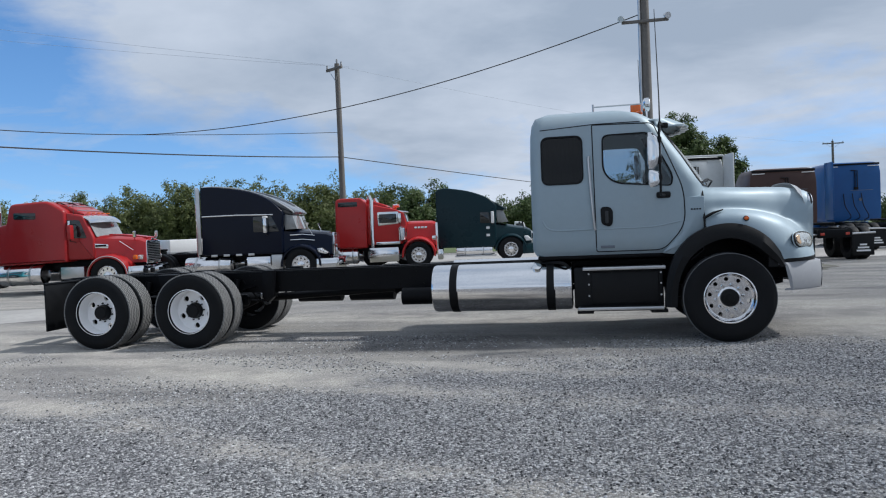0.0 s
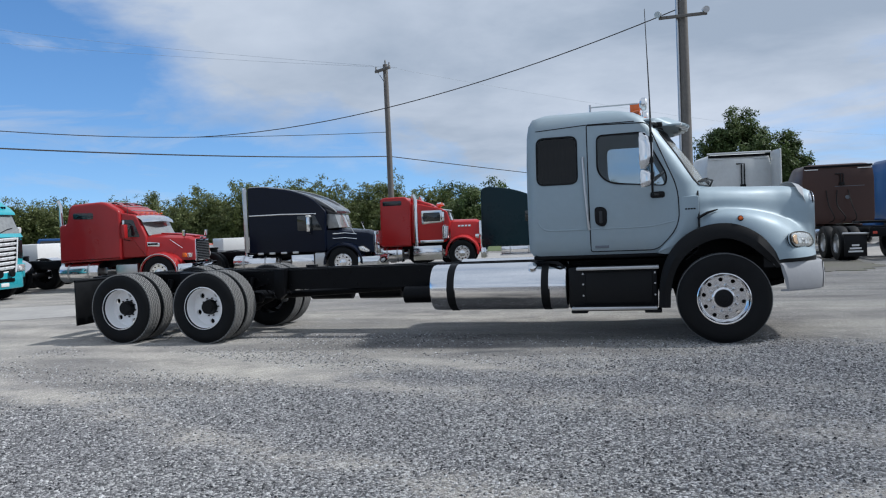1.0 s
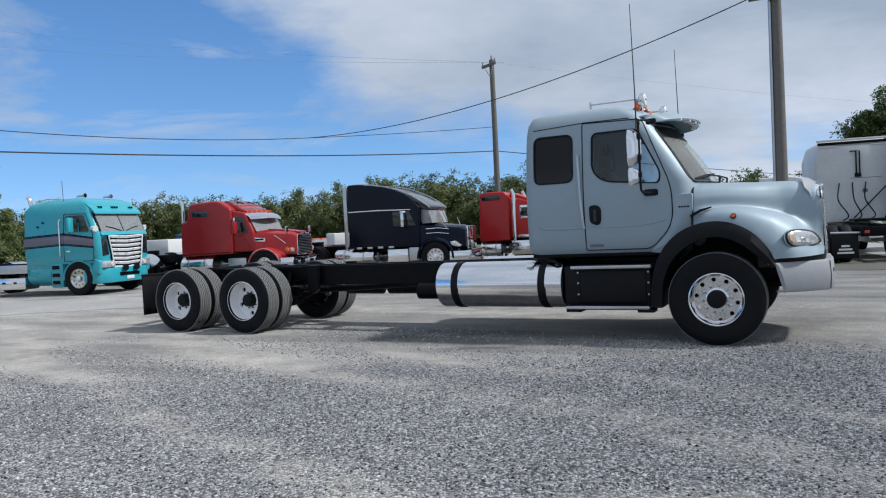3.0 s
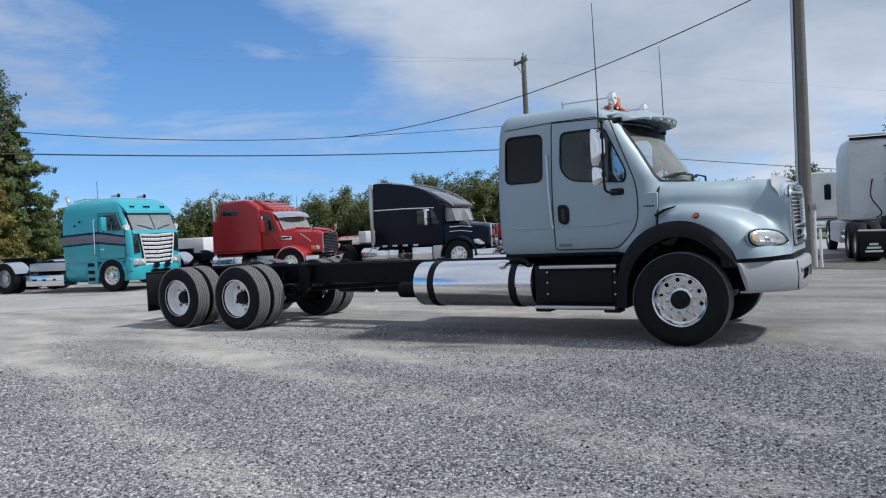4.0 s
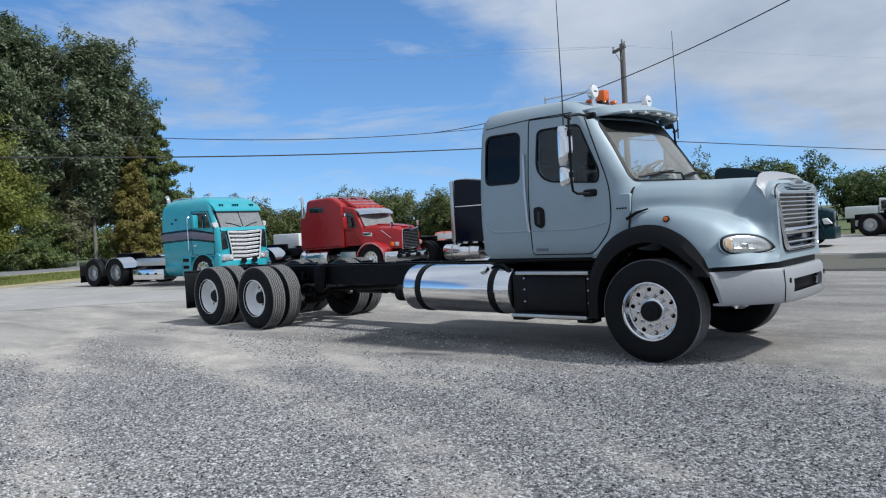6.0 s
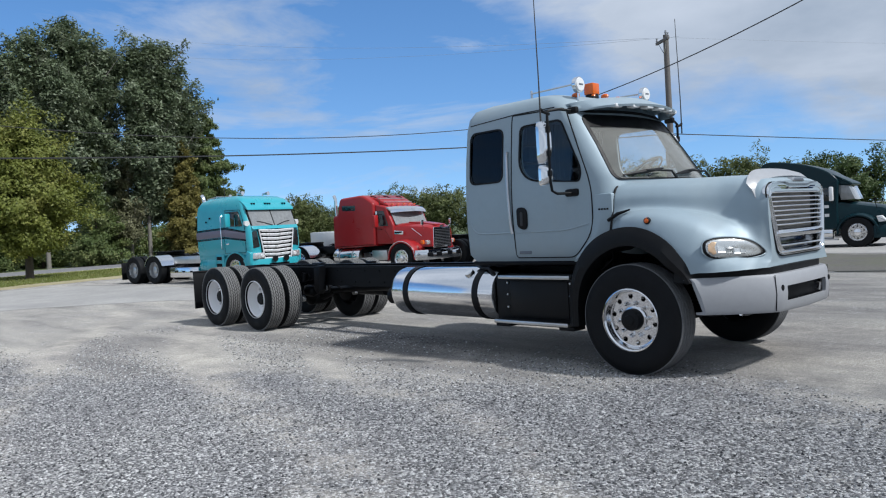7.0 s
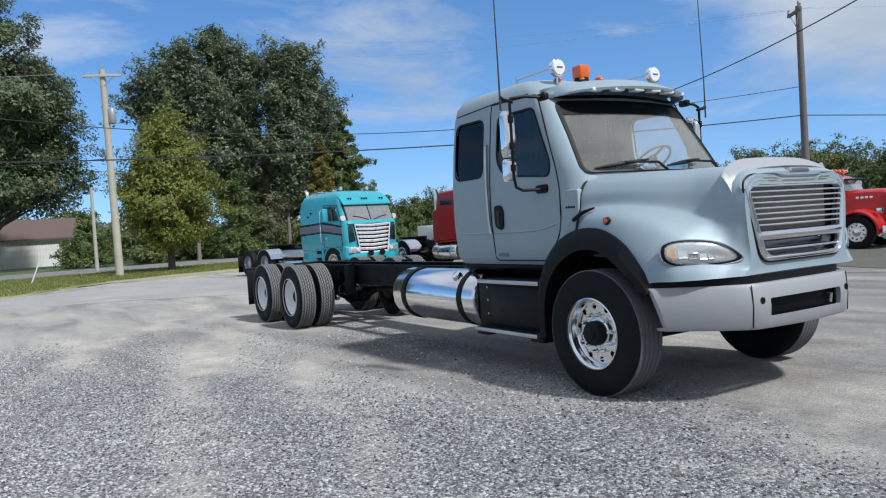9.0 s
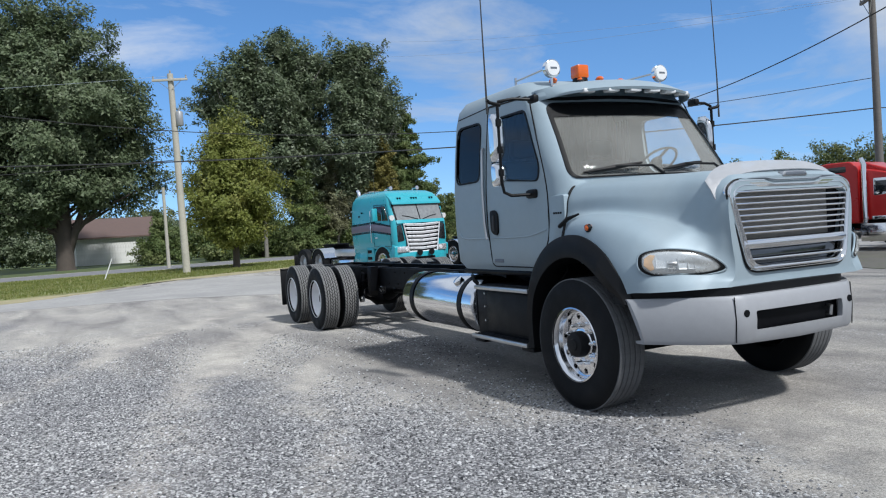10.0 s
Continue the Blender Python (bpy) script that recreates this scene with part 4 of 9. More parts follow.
def hood_solid(inset=0.0):
    st = []
    fine = []
    for i in range(len(HOOD) - 1):
        a, b = HOOD[i], HOOD[i + 1]
        p, n = HOOD[max(i - 1, 0)], HOOD[min(i + 2, len(HOOD) - 1)]
        for k in range(5):
            t = k / 5
            def cr(u0, u1, u2, u3):
                return 0.5 * (2 * u1 + (u2 - u0) * t + (2 * u0 - 5 * u1 + 4 * u2 - u3) * t * t + (3 * u1 - u0 - 3 * u2 + u3) * t ** 3)
            x = a[0] + (b[0] - a[0]) * t
            fine.append((x, cr(p[1], a[1], b[1], n[1]), [(cr(p[2][j][0], a[2][j][0], b[2][j][0], n[2][j][0]), cr(p[2][j][1], a[2][j][1], b[2][j][1], n[2][j][1])) for j in range(8)]))
    fine.append(HOOD[-1])
    bm = B()
    loft(bm, [hood_section(*f) for f in fine])
    return bm


hood = part("hood", hood_solid(), SILVER, None, "silver-blue sloping hood with wide round fenders")
ARCH = [(0.64 * math.cos(radians(a)) - 0.0, 0.58 + 0.72 * math.sin(radians(a))) for a in range(0, 181, 9)]
cut(hood, temp(prism(B(), [(0.64, 0.5)] + ARCH + [(-0.68, 0.5)], -1.4, 1.4)))
cut(hood, temp(prism(B(), rounded([(0.505, 1.09), (0.59, 1.61), (0.50, 1.665), (-0.50, 1.665), (-0.59, 1.61), (-0.505, 1.09)], 0.05), 1.0, 1.3, axis='x')))
hood.parent = truck
# cowl quarter behind the wheel
for s in (-1, 1):
    bm = B()
    prism(bm, rounded([(-0.235, 1.75), (-0.235, 1.38), (-0.46, 1.20), (-0.60, 1.06), (-0.74, 1.08), (-0.50, 1.32), (-0.44, 1.75)], 0.02), s * 0.93, s * 1.012, 0.012)
    part("cowl_side", bm, SILVER, truck)
    # wide black flare: outer arch less inner arch
    outer = smooth_poly([(-0.735, 0.43, 0), (-0.705, 0.78, 0), (-0.60, 1.07, 0), (-0.40, 1.29, 0), (-0.13, 1.40, 0), (0.15, 1.395, 0), (0.40, 1.27, 0), (0.57, 1.07, 0), (0.655, 0.90, 0)], 5, False)
    inner = smooth_poly([(-0.60, 0.43, 0), (-0.575, 0.72, 0), (-0.48, 0.96, 0), (-0.31, 1.13, 0), (-0.09, 1.225, 0), (0.12, 1.22, 0), (0.32, 1.12, 0), (0.47, 0.97, 0), (0.55, 0.86, 0)], 5, False)
    bm = B()
    rings = []
    for o, i in zip(outer, inner):
        f = max(0.0, min(1.0, (0.95 - o.y) / 0.5)) if o.x < 0 else 0
        yo = 1.14 - 0.03 * f
        if o.x > 0:
            e = max(0.0, min(1.0, (1.20 - o.y) / 0.30))
            e = e * e * (3 - 2 * e)
            yo -= 0.055 * e
            i = i.lerp(o, 0.30 * e)
        m = (o + i) / 2
        rings.append([(o.x, s * (yo - 0.10), o.y), (o.x, s * (yo + 0.005), o.y), (m.x, s * (yo + 0.055), m.y), (i.x, s * (yo + 0.045), i.y), (i.x, s * (yo + 0.02), i.y), (i.x, s * (yo - 0.42), i.y), (m.x, s * (yo - 0.42), m.y)])
    loft(bm, rings)
    part("fender_flare", bm, BLACKP, truck, "wide black plastic wheel-arch flare")
    part("hood_strap", tube(B(), [(-0.26, s * 1.055, 1.48), (-0.15, s * 1.05, 1.54), (-0.03, s * 1.02, 1.575)], [0.018, 0.018, 0.008], 6), BLACKP, truck, "black rubber hood latch")
    part("fender_marker", tube(B(), [(0.21, s * 1.06, 1.452), (0.21, s * 1.135, 1.466), (0.21, s * 1.144, 1.468)], [0.026, 0.025, 0.012], 16), AMBER, truck, "round amber side marker lamp")
    bm = B()
    bmesh.ops.create_cone(bm, cap_ends=True, radius1=0.031, radius2=0.031, depth=0.03, segments=20, matrix=pose(0.21, s * 1.118, 1.460, 90 - s * 12))
    part("marker_bezel", bm, BLACKP, truck)
bm = B()
for x0, y0, x1 in ((-0.237, 0, 0), ):
    ring = hood_section(*HOOD[0])
    ring = [(x0 - 0.006, p[1] * 1.004, p[2] + 0.003) for p in ring if p[2] > 1.36]
    tube(bm, ring, 0.012, 6)
part("hood_gap", bm, BLACKP, truck, "black seal between hood and cowl")

# ---- grille ----
GR = [(0.505, 1.125), (0.630, 1.675), (0.55, 1.742), (-0.55, 1.742), (-0.630, 1.675), (-0.505, 1.125), (-0.44, 1.075), (0.44, 1.075)]


def grille_x(z):
    return 1.075 + 0.03 * (1.65 - z) / 0.65


def grille_half(z):
    """Half width of the opening at a height."""
    return 0.478 + 0.118 * (z - 1.10) / 0.53


outer = rounded(GR, 0.06, 4)
cz = 1.40
rings = []
for inset, out in ((0.0, -0.03), (0.0, 0.014), (0.005, 0.024), (0.011, 0.026), (0.018, 0.016), (0.026, 0.010), (0.034, 0.014), (0.040, 0.026), (0.045, 0.028), (0.050, 0.020), (0.054, -0.025)):
    rings.append([(grille_x(z) + out, y * (1 - inset / 0.62), cz + (z - cz) * (1 - inset / 0.36)) for y, z in outer])
innr = [(p[1], p[2]) for p in rings[-1]]
gril = part("grille", loft(B(), rings, caps=False), CHROME, truck, "bright chrome grille surround with horizontal bars")
part("grille_screen", prism(B(), innr, 1.028, 1.036, axis='x'), FRAMEP, gril, "dark mesh behind the bars")
seam = [(grille_x(z) + 0.004, y * 1.008, cz + (z - cz) * 1.012) for y, z in outer]
part("grille_gap", tube(B(), seam + seam[:1], 0.0065, 6, False), BLACKP, gril, "dark gap round the surround")
# plain chrome panel over the top bar, dipped in the middle for the badge
bm = B()
for i in range(24):
    y0, y1 = -0.575 + 1.15 * i / 24, -0.575 + 1.15 * (i + 1) / 24
    dip = [0.020 * max(0.0, min(1.0, (0.27 - abs(y)) / 0.05)) for y in (y0, y1)]
    loft(bm, [[(grille_x(1.7) - 0.012, y, 1.684), (grille_x(1.7) + 0.016 + 0.010 * (1 - (y / 0.575) ** 2), y, 1.684), (grille_x(1.7) + 0.018 + 0.010 * (1 - (y / 0.575) ** 2), y, 1.718 - d), (grille_x(1.7) - 0.012, y, 1.724 - d)] for y, d in ((y0, dip[0]), (y1, dip[1]))])
part("grille_panel", bm, CHROME, gril, "plain chrome panel above the bars")
part("lower_plate", prism(B(), [(-0.505, 1.232), (0.505, 1.232), (0.475, 1.10), (-0.475, 1.10)], 1.052, 1.064, 0.004, axis='x'), SMOKED, gril, "dark bright plate behind the lower bars")
part("cooler_core", box(B(), 1.037, 1.046, -0.52, 0.40, 1.31, 1.67, 0.004), COOLER, gril, "dusty grey cooler core behind the bars")
for i in range(8):
    z = 1.655 - i * 0.0425
    w = grille_half(z)
    bm = B()
    loft(bm, [[(grille_x(z) + 0.004 + 0.026 * (1 - u ** 4) + a, u * w, z + b) for a, b in ((-0.014, -0.008), (0.006, -0.009), (0.010, -0.003), (0.006, 0.004), (-0.014, 0.008))] for u in (-1, -0.9, -0.7, -0.4, 0, 0.4, 0.7, 0.9, 1)])
    part("grille_bar", bm, ALU, gril)
bm = B()
w = 0.515
loft(bm, [[(grille_x(1.28) + 0.006 + 0.028 * (1 - u ** 4) + a, u * w, 1.275 + b) for a, b in ((-0.02, -0.038), (-0.004, -0.039), (0.010, -0.030), (0.018, -0.010), (0.019, 0.010), (0.010, 0.028), (-0.002, 0.036), (-0.02, 0.036))] for u in (-1, -0.9, -0.7, -0.4, 0, 0.4, 0.7, 0.9, 1)])
part("grille_band", bm, ALU, gril, "wide bright middle bar")
for z, r in ((1.165, 0.011), (1.103, 0.013)):
    w = grille_half(z)
    part("lower_bar", tube(B(), [(grille_x(z) + 0.004, -w, z), (grille_x(z) + 0.024, -w * 0.6, z), (grille_x(z) + 0.03, 0, z), (grille_x(z) + 0.024, w * 0.6, z), (grille_x(z) + 0.004, w, z)], r, 8), CHROME, gril)
bm = B()
prism(bm, rounded([(-0.13, 1.752), (0.13, 1.752), (0.115, 1.793), (-0.115, 1.793)], 0.020), 1.03, 1.102, 0.008, axis='x')
badge = part("hood_badge", bm, ALU_DULL, truck, "small oval badge above the grille")
part("badge_field", prism(B(), rounded([(-0.105, 1.761), (0.105, 1.761), (0.095, 1.785), (-0.095, 1.785)], 0.012), 1.09, 1.105, 0.003, axis='x'), BADGE, badge)
part("nose_seam", tube(B(), [(1.088, -0.50, 1.747), (1.100, -0.29, 1.747), (1.104, -0.25, 1.738), (1.106, -0.20, 1.730), (1.106, 0.20, 1.730), (1.104, 0.25, 1.738), (1.100, 0.29, 1.747), (1.088, 0.50, 1.747)], 0.0045, 6), BADGE, truck, "dark seam over the grille")
# hood guard: a frosted strip bent over the nose
bm = B()
top, low = [], []
for i in range(25):
    y = -0.655 + 1.31 * i / 24
    u = abs(y) / 0.655
    front = (1.045 - 0.045 * u * u, y * 0.98, 1.812 - 0.035 * u * u - 0.17 * u ** 7)
    rear = (0.87 + 0.05 * u ** 4, y, 1.895 - 0.03 * u * u - 0.115 * u ** 6)
    mid = ((front[0] + rear[0]) / 2 + 0.01, y * 1.0, (front[2] + rear[2]) / 2 + 0.010)
    top.append([front, mid, rear, (rear[0] + 0.004, rear[1], rear[2] - 0.008), (mid[0] - 0.002, mid[1], mid[2] - 0.008), (front[0] - 0.006, front[1], front[2] - 0.006)])
loft(bm, top)
part("hood_guard", bm, GUARD, truck, "frosted white bug deflector over the nose")

# ---- headlights ----
for s in (-1, 1):
    ctrl = [(0.728, 1.078, 1.205), (0.742, 1.058, 1.252), (0.81, 0.990, 1.274), (0.91, 0.888, 1.268), (0.990, 0.785, 1.238), (1.040, 0.700, 1.178), (1.050, 0.662, 1.120), (0.995, 0.765, 1.092), (0.900, 0.905, 1.090), (0.800, 1.026, 1.098), (0.745, 1.075, 1.140)]
    rim = [Vector((v.x + 0.006, s * (v.y + 0.006), v.z)) for v in smooth_poly(ctrl, 4)]
    c = sum(rim, Vector()) / len(rim)
    nrm = Vector((0.62, s * 0.74, 0.22)).normalized()
    bm = B()
    rings = [[p - nrm * 0.05 for p in rim], [p + nrm * 0.004 for p in rim]]
    for k, (sc, out) in enumerate(((0.93, 0.020), (0.7, 0.036), (0.35, 0.045), (0.03, 0.048))):
        rings.append([c + (p - c) * sc + nrm * out for p in rim])
    loft(bm, rings)
    lens = part("headlight", bm, LENS, truck, "clear almond headlight")
    bm = B()
    loft(bm, [[c + (p - c) * 1.045 - nrm * 0.03 for p in rim], [c + (p - c) * 1.045 + nrm * 0.005 for p in rim], [c + (p - c) * 0.99 + nrm * 0.010 for p in rim], [c + (p - c) * 0.94 + nrm * 0.016 for p in rim], [c + (p - c) * 0.93 - nrm * 0.04 for p in rim]], caps=False)
    part("headlight_bezel", bm, BLACKP, lens)
    part("headlight_lip", tube(B(), [c + (p - c) * 1.075 - nrm * 0.004 for p in rim + rim[:1]], 0.008, 6, False), SILVER, lens, "painted lip round the lamp")
    bm = B()
    loft(bm, [[c + (p - c) * 0.97 - nrm * 0.03 for p in rim], [c + (p - c) * 0.97 + nrm * 0.003 for p in rim], [c + (p - c) * 0.88 + nrm * 0.012 for p in rim], [c + (p - c) * 0.6 + nrm * 0.028 for p in rim], [c + (p - c) * 0.03 + nrm * 0.034 for p in rim]])
    part("reflector", bm, REFL, lens, "bright lamp reflector")
    # inside the lens: an amber corner and stepped facets
    along = Vector((0.315, -s * 0.40, -0.05)).normalized()
    rise = nrm.cross(along).normalized()
    rise = rise if rise.z > 0 else -rise

    def inside(a, b, out):
        d = 0.034 * (1 - (a / 0.27) ** 2) - 0.006
        return c + along * a + rise * b + nrm * (d + out)

    bm = B()
    loft(bm, [[inside(a, b * k, o) for a, b in ((-0.205, -0.035), (-0.16, -0.066), (-0.135, -0.058), (-0.15, 0.0), (-0.135, 0.045), (-0.17, 0.05), (-0.205, 0.02))] for k, o in ((1.0, 0.0), (1.0, 0.006), (0.8, 0.010))])
    part("turn_lamp", bm, AMBER_PALE, lens, "amber turn lamp in the outer corner")
    for k, (a0, a1, b0, b1) in enumerate(((-0.128, -0.060, -0.048, 0.050), (-0.056, 0.012, -0.050, 0.056), (0.016, 0.072, -0.050, 0.050), (0.076, 0.120, -0.044, 0.036))):
        bm = B()
        tip = 0.016 if k % 2 else 0.008
        quad = ((a0 + 0.008, b0), (a1 + 0.006, b0 + 0.004), (a1 - 0.006, b1 - 0.004), (a0 - 0.004, b1))
        mid = ((a0 + a1) / 2, (b0 + b1) / 2)
        loft(bm, [[inside(u, v, -0.004) for u, v in quad], [inside(u, v, 0.006) for u, v in quad], [inside(mid[0] + (u - mid[0]) * 0.84, mid[1] + (v - mid[1]) * 0.86, 0.006 - 0.3 * tip) for u, v in quad], [inside(mid[0] + (u - mid[0]) * 0.25 + 0.01, mid[1] + (v - mid[1]) * 0.5 - 0.008, 0.010 - tip) for u, v in quad]])
        part("reflector_facet", bm, REFL, lens, "stepped bright reflector facet", smooth=False)
    part("low_beam_hood", tube(B(), [inside(-0.045, -0.012, 0.010), inside(-0.015, -0.008, 0.014), inside(0.010, -0.004, 0.010)], [0.008, 0.013, 0.008], 8), ALU_DULL, lens)
    part("reflector_rib", tube(B(), [inside(0.014, -0.046, 0.008), inside(0.012, 0.0, 0.011), inside(0.006, 0.044, 0.008)], 0.0035, 6), ALU_DULL, lens)

# ---- bumper ----
def bumper_x(y):
    a = abs(y)
    return 1.19 - 0.012 * (a / 0.5) ** 2 if a < 0.56 else 1.175 - 0.53 * ((a - 0.56) / 0.57) ** 1.35


def bumper_bm():
    bm = B()
    rings = []
    for i in range(49):
        y = -1.13 + 2.26 * i / 48
        x = bumper_x(y)
        u = abs(y) / 1.13
        zb, zt = 0.575 + 0.02 * u, 0.925
        d = 0.10
        prof = [(0, zb + 0.03), (0.012, (zb + zt) / 2), (0, zt - 0.03), (-0.02, zt), (-d, zt), (-d, zt - 0.02), (-0.03, zt - 0.03), (-0.03, zb + 0.03), (-d, zb + 0.02), (-d, zb), (-0.02, zb)]
        rings.append([(x + a + 0.09 * u ** 6 * (zt - z) / 0.36, y * (1 - 0.065 * u ** 4 * (zt - z) / 0.36), z) for a, z in prof])
    return loft(bm, rings)


bump = part("bumper", bumper_bm(), BUMPER, None, "silver-painted steel bumper with swept ends")
cut(bump, temp(prism(B(), rounded([(-0.45, 0.67), (0.47, 0.67), (0.47, 0.81), (-0.45, 0.81)], 0.02), 1.0, 1.4, axis='x')))
bump.parent = truck
part("bumper_slot", box(B(), 1.06, 1.13, -0.47, 0.49, 0.65, 0.83, 0.01), FRAMEP, bump, "black tow slot")
for y in (-0.54, 0.56):
    part("tow_hole", tube(B(), [(bumper_x(y) - 0.02, y, 0.80), (bumper_x(y) + 0.013, y, 0.80)], 0.026, 16), FRAMEP, bump)
part("tow_hook", tube(B(), [(1.11, 0.37, 0.70), (1.16, 0.37, 0.70), (1.17, 0.37, 0.76), (1.11, 0.37, 0.77)], 0.014, 6), ALU_DULL, bump)
for y in (-0.62, 0.62):
    part("bumper_seam", tube(B(), [(bumper_x(y) + 0.004, y, 0.60), (bumper_x(y) + 0.013, y, 0.75), (bumper_x(y) + 0.003, y, 0.92)], 0.004, 5), FRAMEP, bump)
bm = B()
rings = []
for i in range(33):
    y = -1.1 + 2.2 * i / 32
    x = bumper_x(y) - 0.075
    rings.append([(x, y, 0.88), (x + 0.005, y, 0.985), (x - 0.16, y, 1.02), (x - 0.16, y, 0.88)])
part("bumper_filler", loft(bm, rings), BLACKP, truck, "black filler above the bumper")

# ---- mirrors, visor, lamps, antennas ----
for s in (-1, 1):
    post = part("mirror_bracket", tube(B(), [(-0.68, s * 0.95, 2.62), (-0.72, s * 1.15, 2.63), (-0.76, s * 1.275, 2.61), (-0.76, s * 1.285, 2.56), (-0.76, s * 1.285, 1.90), (-0.76, s * 1.265, 1.81), (-0.75, s * 1.20, 1.780), (-0.70, s * 1.05, 1.780), (-0.68, s * 1.0, 1.780)], 0.0145, 8), BLACKP, truck, "black tubular mirror bracket")
    part("mirror_foot", box(B(), -0.79, -0.62, s * 1.0 - 0.035, s * 1.0 + 0.035, 1.745, 1.825, 0.025), BLACKP, post)
    part("mirror_top_foot", box(B(), -0.74, -0.62, s * 0.96 - 0.03, s * 0.96 + 0.03, 2.59, 2.66, 0.02), BLACKP, post)

    def shell(zlo, zhi, x0, deep):
        """Bulging chrome shell, flat at the back where the glass sits."""
        rings = []
        for i in range(13):
            u = math.sin((-1 + i / 6) * math.pi / 2)
            k = max(0.70, (1 - abs(u) ** 9) ** 0.5)
            q = max(0.45, (1 - abs(u) ** 4) ** 0.5)
            rings.append([(x0 + dx * deep * (q if dx > 0.3 else 1), s * 1.262 + w * 0.054 * k, (zlo + zhi) / 2 + u * (zhi - zlo) / 2) for dx, w in ((0.0, -0.95), (0.0, 0.95), (0.22, 1.0), (0.5, 0.93), (0.75, 0.74), (0.93, 0.42), (1.0, 0.0), (0.93, -0.42), (0.75, -0.74), (0.5, -0.93), (0.22, -1.0))])
        return loft(B(), rings)

    m1 = part("mirror_head", shell(2.09, 2.515, -0.890, 0.150), CHROME, post, "chrome west-coast mirror shell")
    part("mirror_glass", box(B(), -0.898, -0.889, s * 1.262 - 0.045, s * 1.262 + 0.045, 2.135, 2.465, 0.002), CHROME, m1)
    m2 = part("spot_mirror", shell(1.87, 2.075, -0.885, 0.140), CHROME, post, "chrome convex mirror shell")
    part("spot_glass", box(B(), -0.893, -0.884, s * 1.262 - 0.043, s * 1.262 + 0.043, 1.900, 2.050, 0.002), CHROME, m2)
    for zz in (1.985, 2.185, 2.425):
        part("mirror_clamp", tube(B(), [(-0.76, s * 1.285, zz - 0.03), (-0.76, s * 1.285, zz + 0.03)], 0.026, 8), BLACKP, post)
        part("mirror_stub", tube(B(), [(-0.76, s * 1.285, zz), (-0.80, s * 1.27, zz)], 0.013, 6), BLACKP, post)
    # roof lamps and whip antennas
    tube_b = tube(B(), [(-0.84, s * 0.655 + 0.025, 2.78), (-0.84, s * 0.655 + 0.025, 2.88)], 0.012, 6)
    lamp = part("roof_lamp", tube_b, CHROME, truck, "round chrome driving lamp on the roof")
    bm = B()
    c = Vector((-0.86, s * 0.655 + 0.025, 2.94))
    tube(bm, [c + Vector((-0.03, 0, 0)), c + Vector((-0.02, 0, 0)), c + Vector((0, 0, 0)), c + Vector((0.045, 0, 0)), c + Vector((0.05, 0, 0))], [0.02, 0.06, 0.083, 0.086, 0.078], 20)
    part("lamp_bowl", bm, CHROME, lamp)
    part("lamp_cover", tube(B(), [c + Vector((0.048, 0, 0)), c + Vector((0.06, 0, 0)), c + Vector((0.064, 0, 0))], [0.076, 0.068, 0.02], 20), WHITEP, lamp, "white lamp face")
    part("lamp_mark", box(B(), c.x + 0.060, c.x + 0.0665, c.y - 0.035, c.y + 0.035, c.z - 0.008, c.z + 0.010, 0.002), BADGE, lamp)
    part("horn_tube", tube(B(), [(-1.5, s * 0.60, 2.955), (-0.90, s * 0.655, 2.95)], 0.010, 6), ALU_DULL, lamp)
    part("horn_support", tube(B(), [(-1.5, s * 0.60, 2.84), (-1.5, s * 0.60, 2.99)], 0.013, 6), ALU_DULL, lamp)
    ant = part("antenna", tube(B(), [(-0.76, s * 1.39, 2.50), (-0.76, s * 1.39, 2.9), (-0.78, s * 1.38, 3.92)], [0.010, 0.007, 0.004], 6), WIRE, truck, "black whip antenna on the mirror bracket")
    part("antenna_mount", tube(B(), [(-0.76, s * 1.255, 2.58), (-0.76, s * 1.36, 2.60), (-0.76, s * 1.39, 2.62)], 0.016, 8), BLACKP, ant)
bm = B()
rings = []
for i in range(25):
    y = -0.86 + 1.72 * i / 24
    u = (y / 0.86) ** 2
    xf, zf = -0.27 - 0.24 * u - 0.24 * u ** 5, 2.685 - 0.035 * u - 0.01 * u ** 4
    xr, zr = -0.86 - 0.05 * u, 2.81 - 0.10 * u
    xm, zm = (xf + xr) / 2 + 0.05, (zf + zr) / 2 + 0.045
    rings.append([(xf, y, zf), (xm, y, zm), (xr, y, zr), (xr, y, zr - 0.02), (xm, y, zm - 0.02), (xf - 0.01, y, zf - 0.022)])
vis = part("sun_visor", loft(B(), rings), SILVER, truck, "silver-blue sun visor over the windshield")
bm = B()
rings = []
for i in range(25):
    y = -0.80 + 1.60 * i / 24
    u = (y / 0.80) ** 2
    rings.append([(-0.60 - 0.12 * u, y, 2.66 - 0.02 * u), (-0.56 - 0.12 * u, y, 2.56 - 0.02 * u), (-0.64 - 0.12 * u, y, 2.55 - 0.02 * u), (-0.70 - 0.12 * u, y, 2.66)])
part("visor_shade", loft(B(), rings), BLACKP, vis, "black strip under the visor")
for i in range(6):
    y = -0.55 + 1.1 * i / 5
    part("visor_lamp", box(B(), -0.38 - 0.2 * (y / 0.86) ** 2, -0.285 - 0.25 * (y / 0.86) ** 2, y - 0.062, y + 0.062, 2.642, 2.678, 0.010), WHITEP, vis, "small white lamp under the visor lip")
part("beacon_base", tube(B(), [(-0.95, -0.22, 2.80), (-0.95, -0.22, 2.885)], [0.085, 0.07], 16), BLACKP, truck)
bm = B()
box(bm, -1.015, -0.885, -0.285, -0.155, 2.88, 3.01, 0.018)
part("beacon", bm, AMBER, truck, "amber warning beacon on the cab roof")
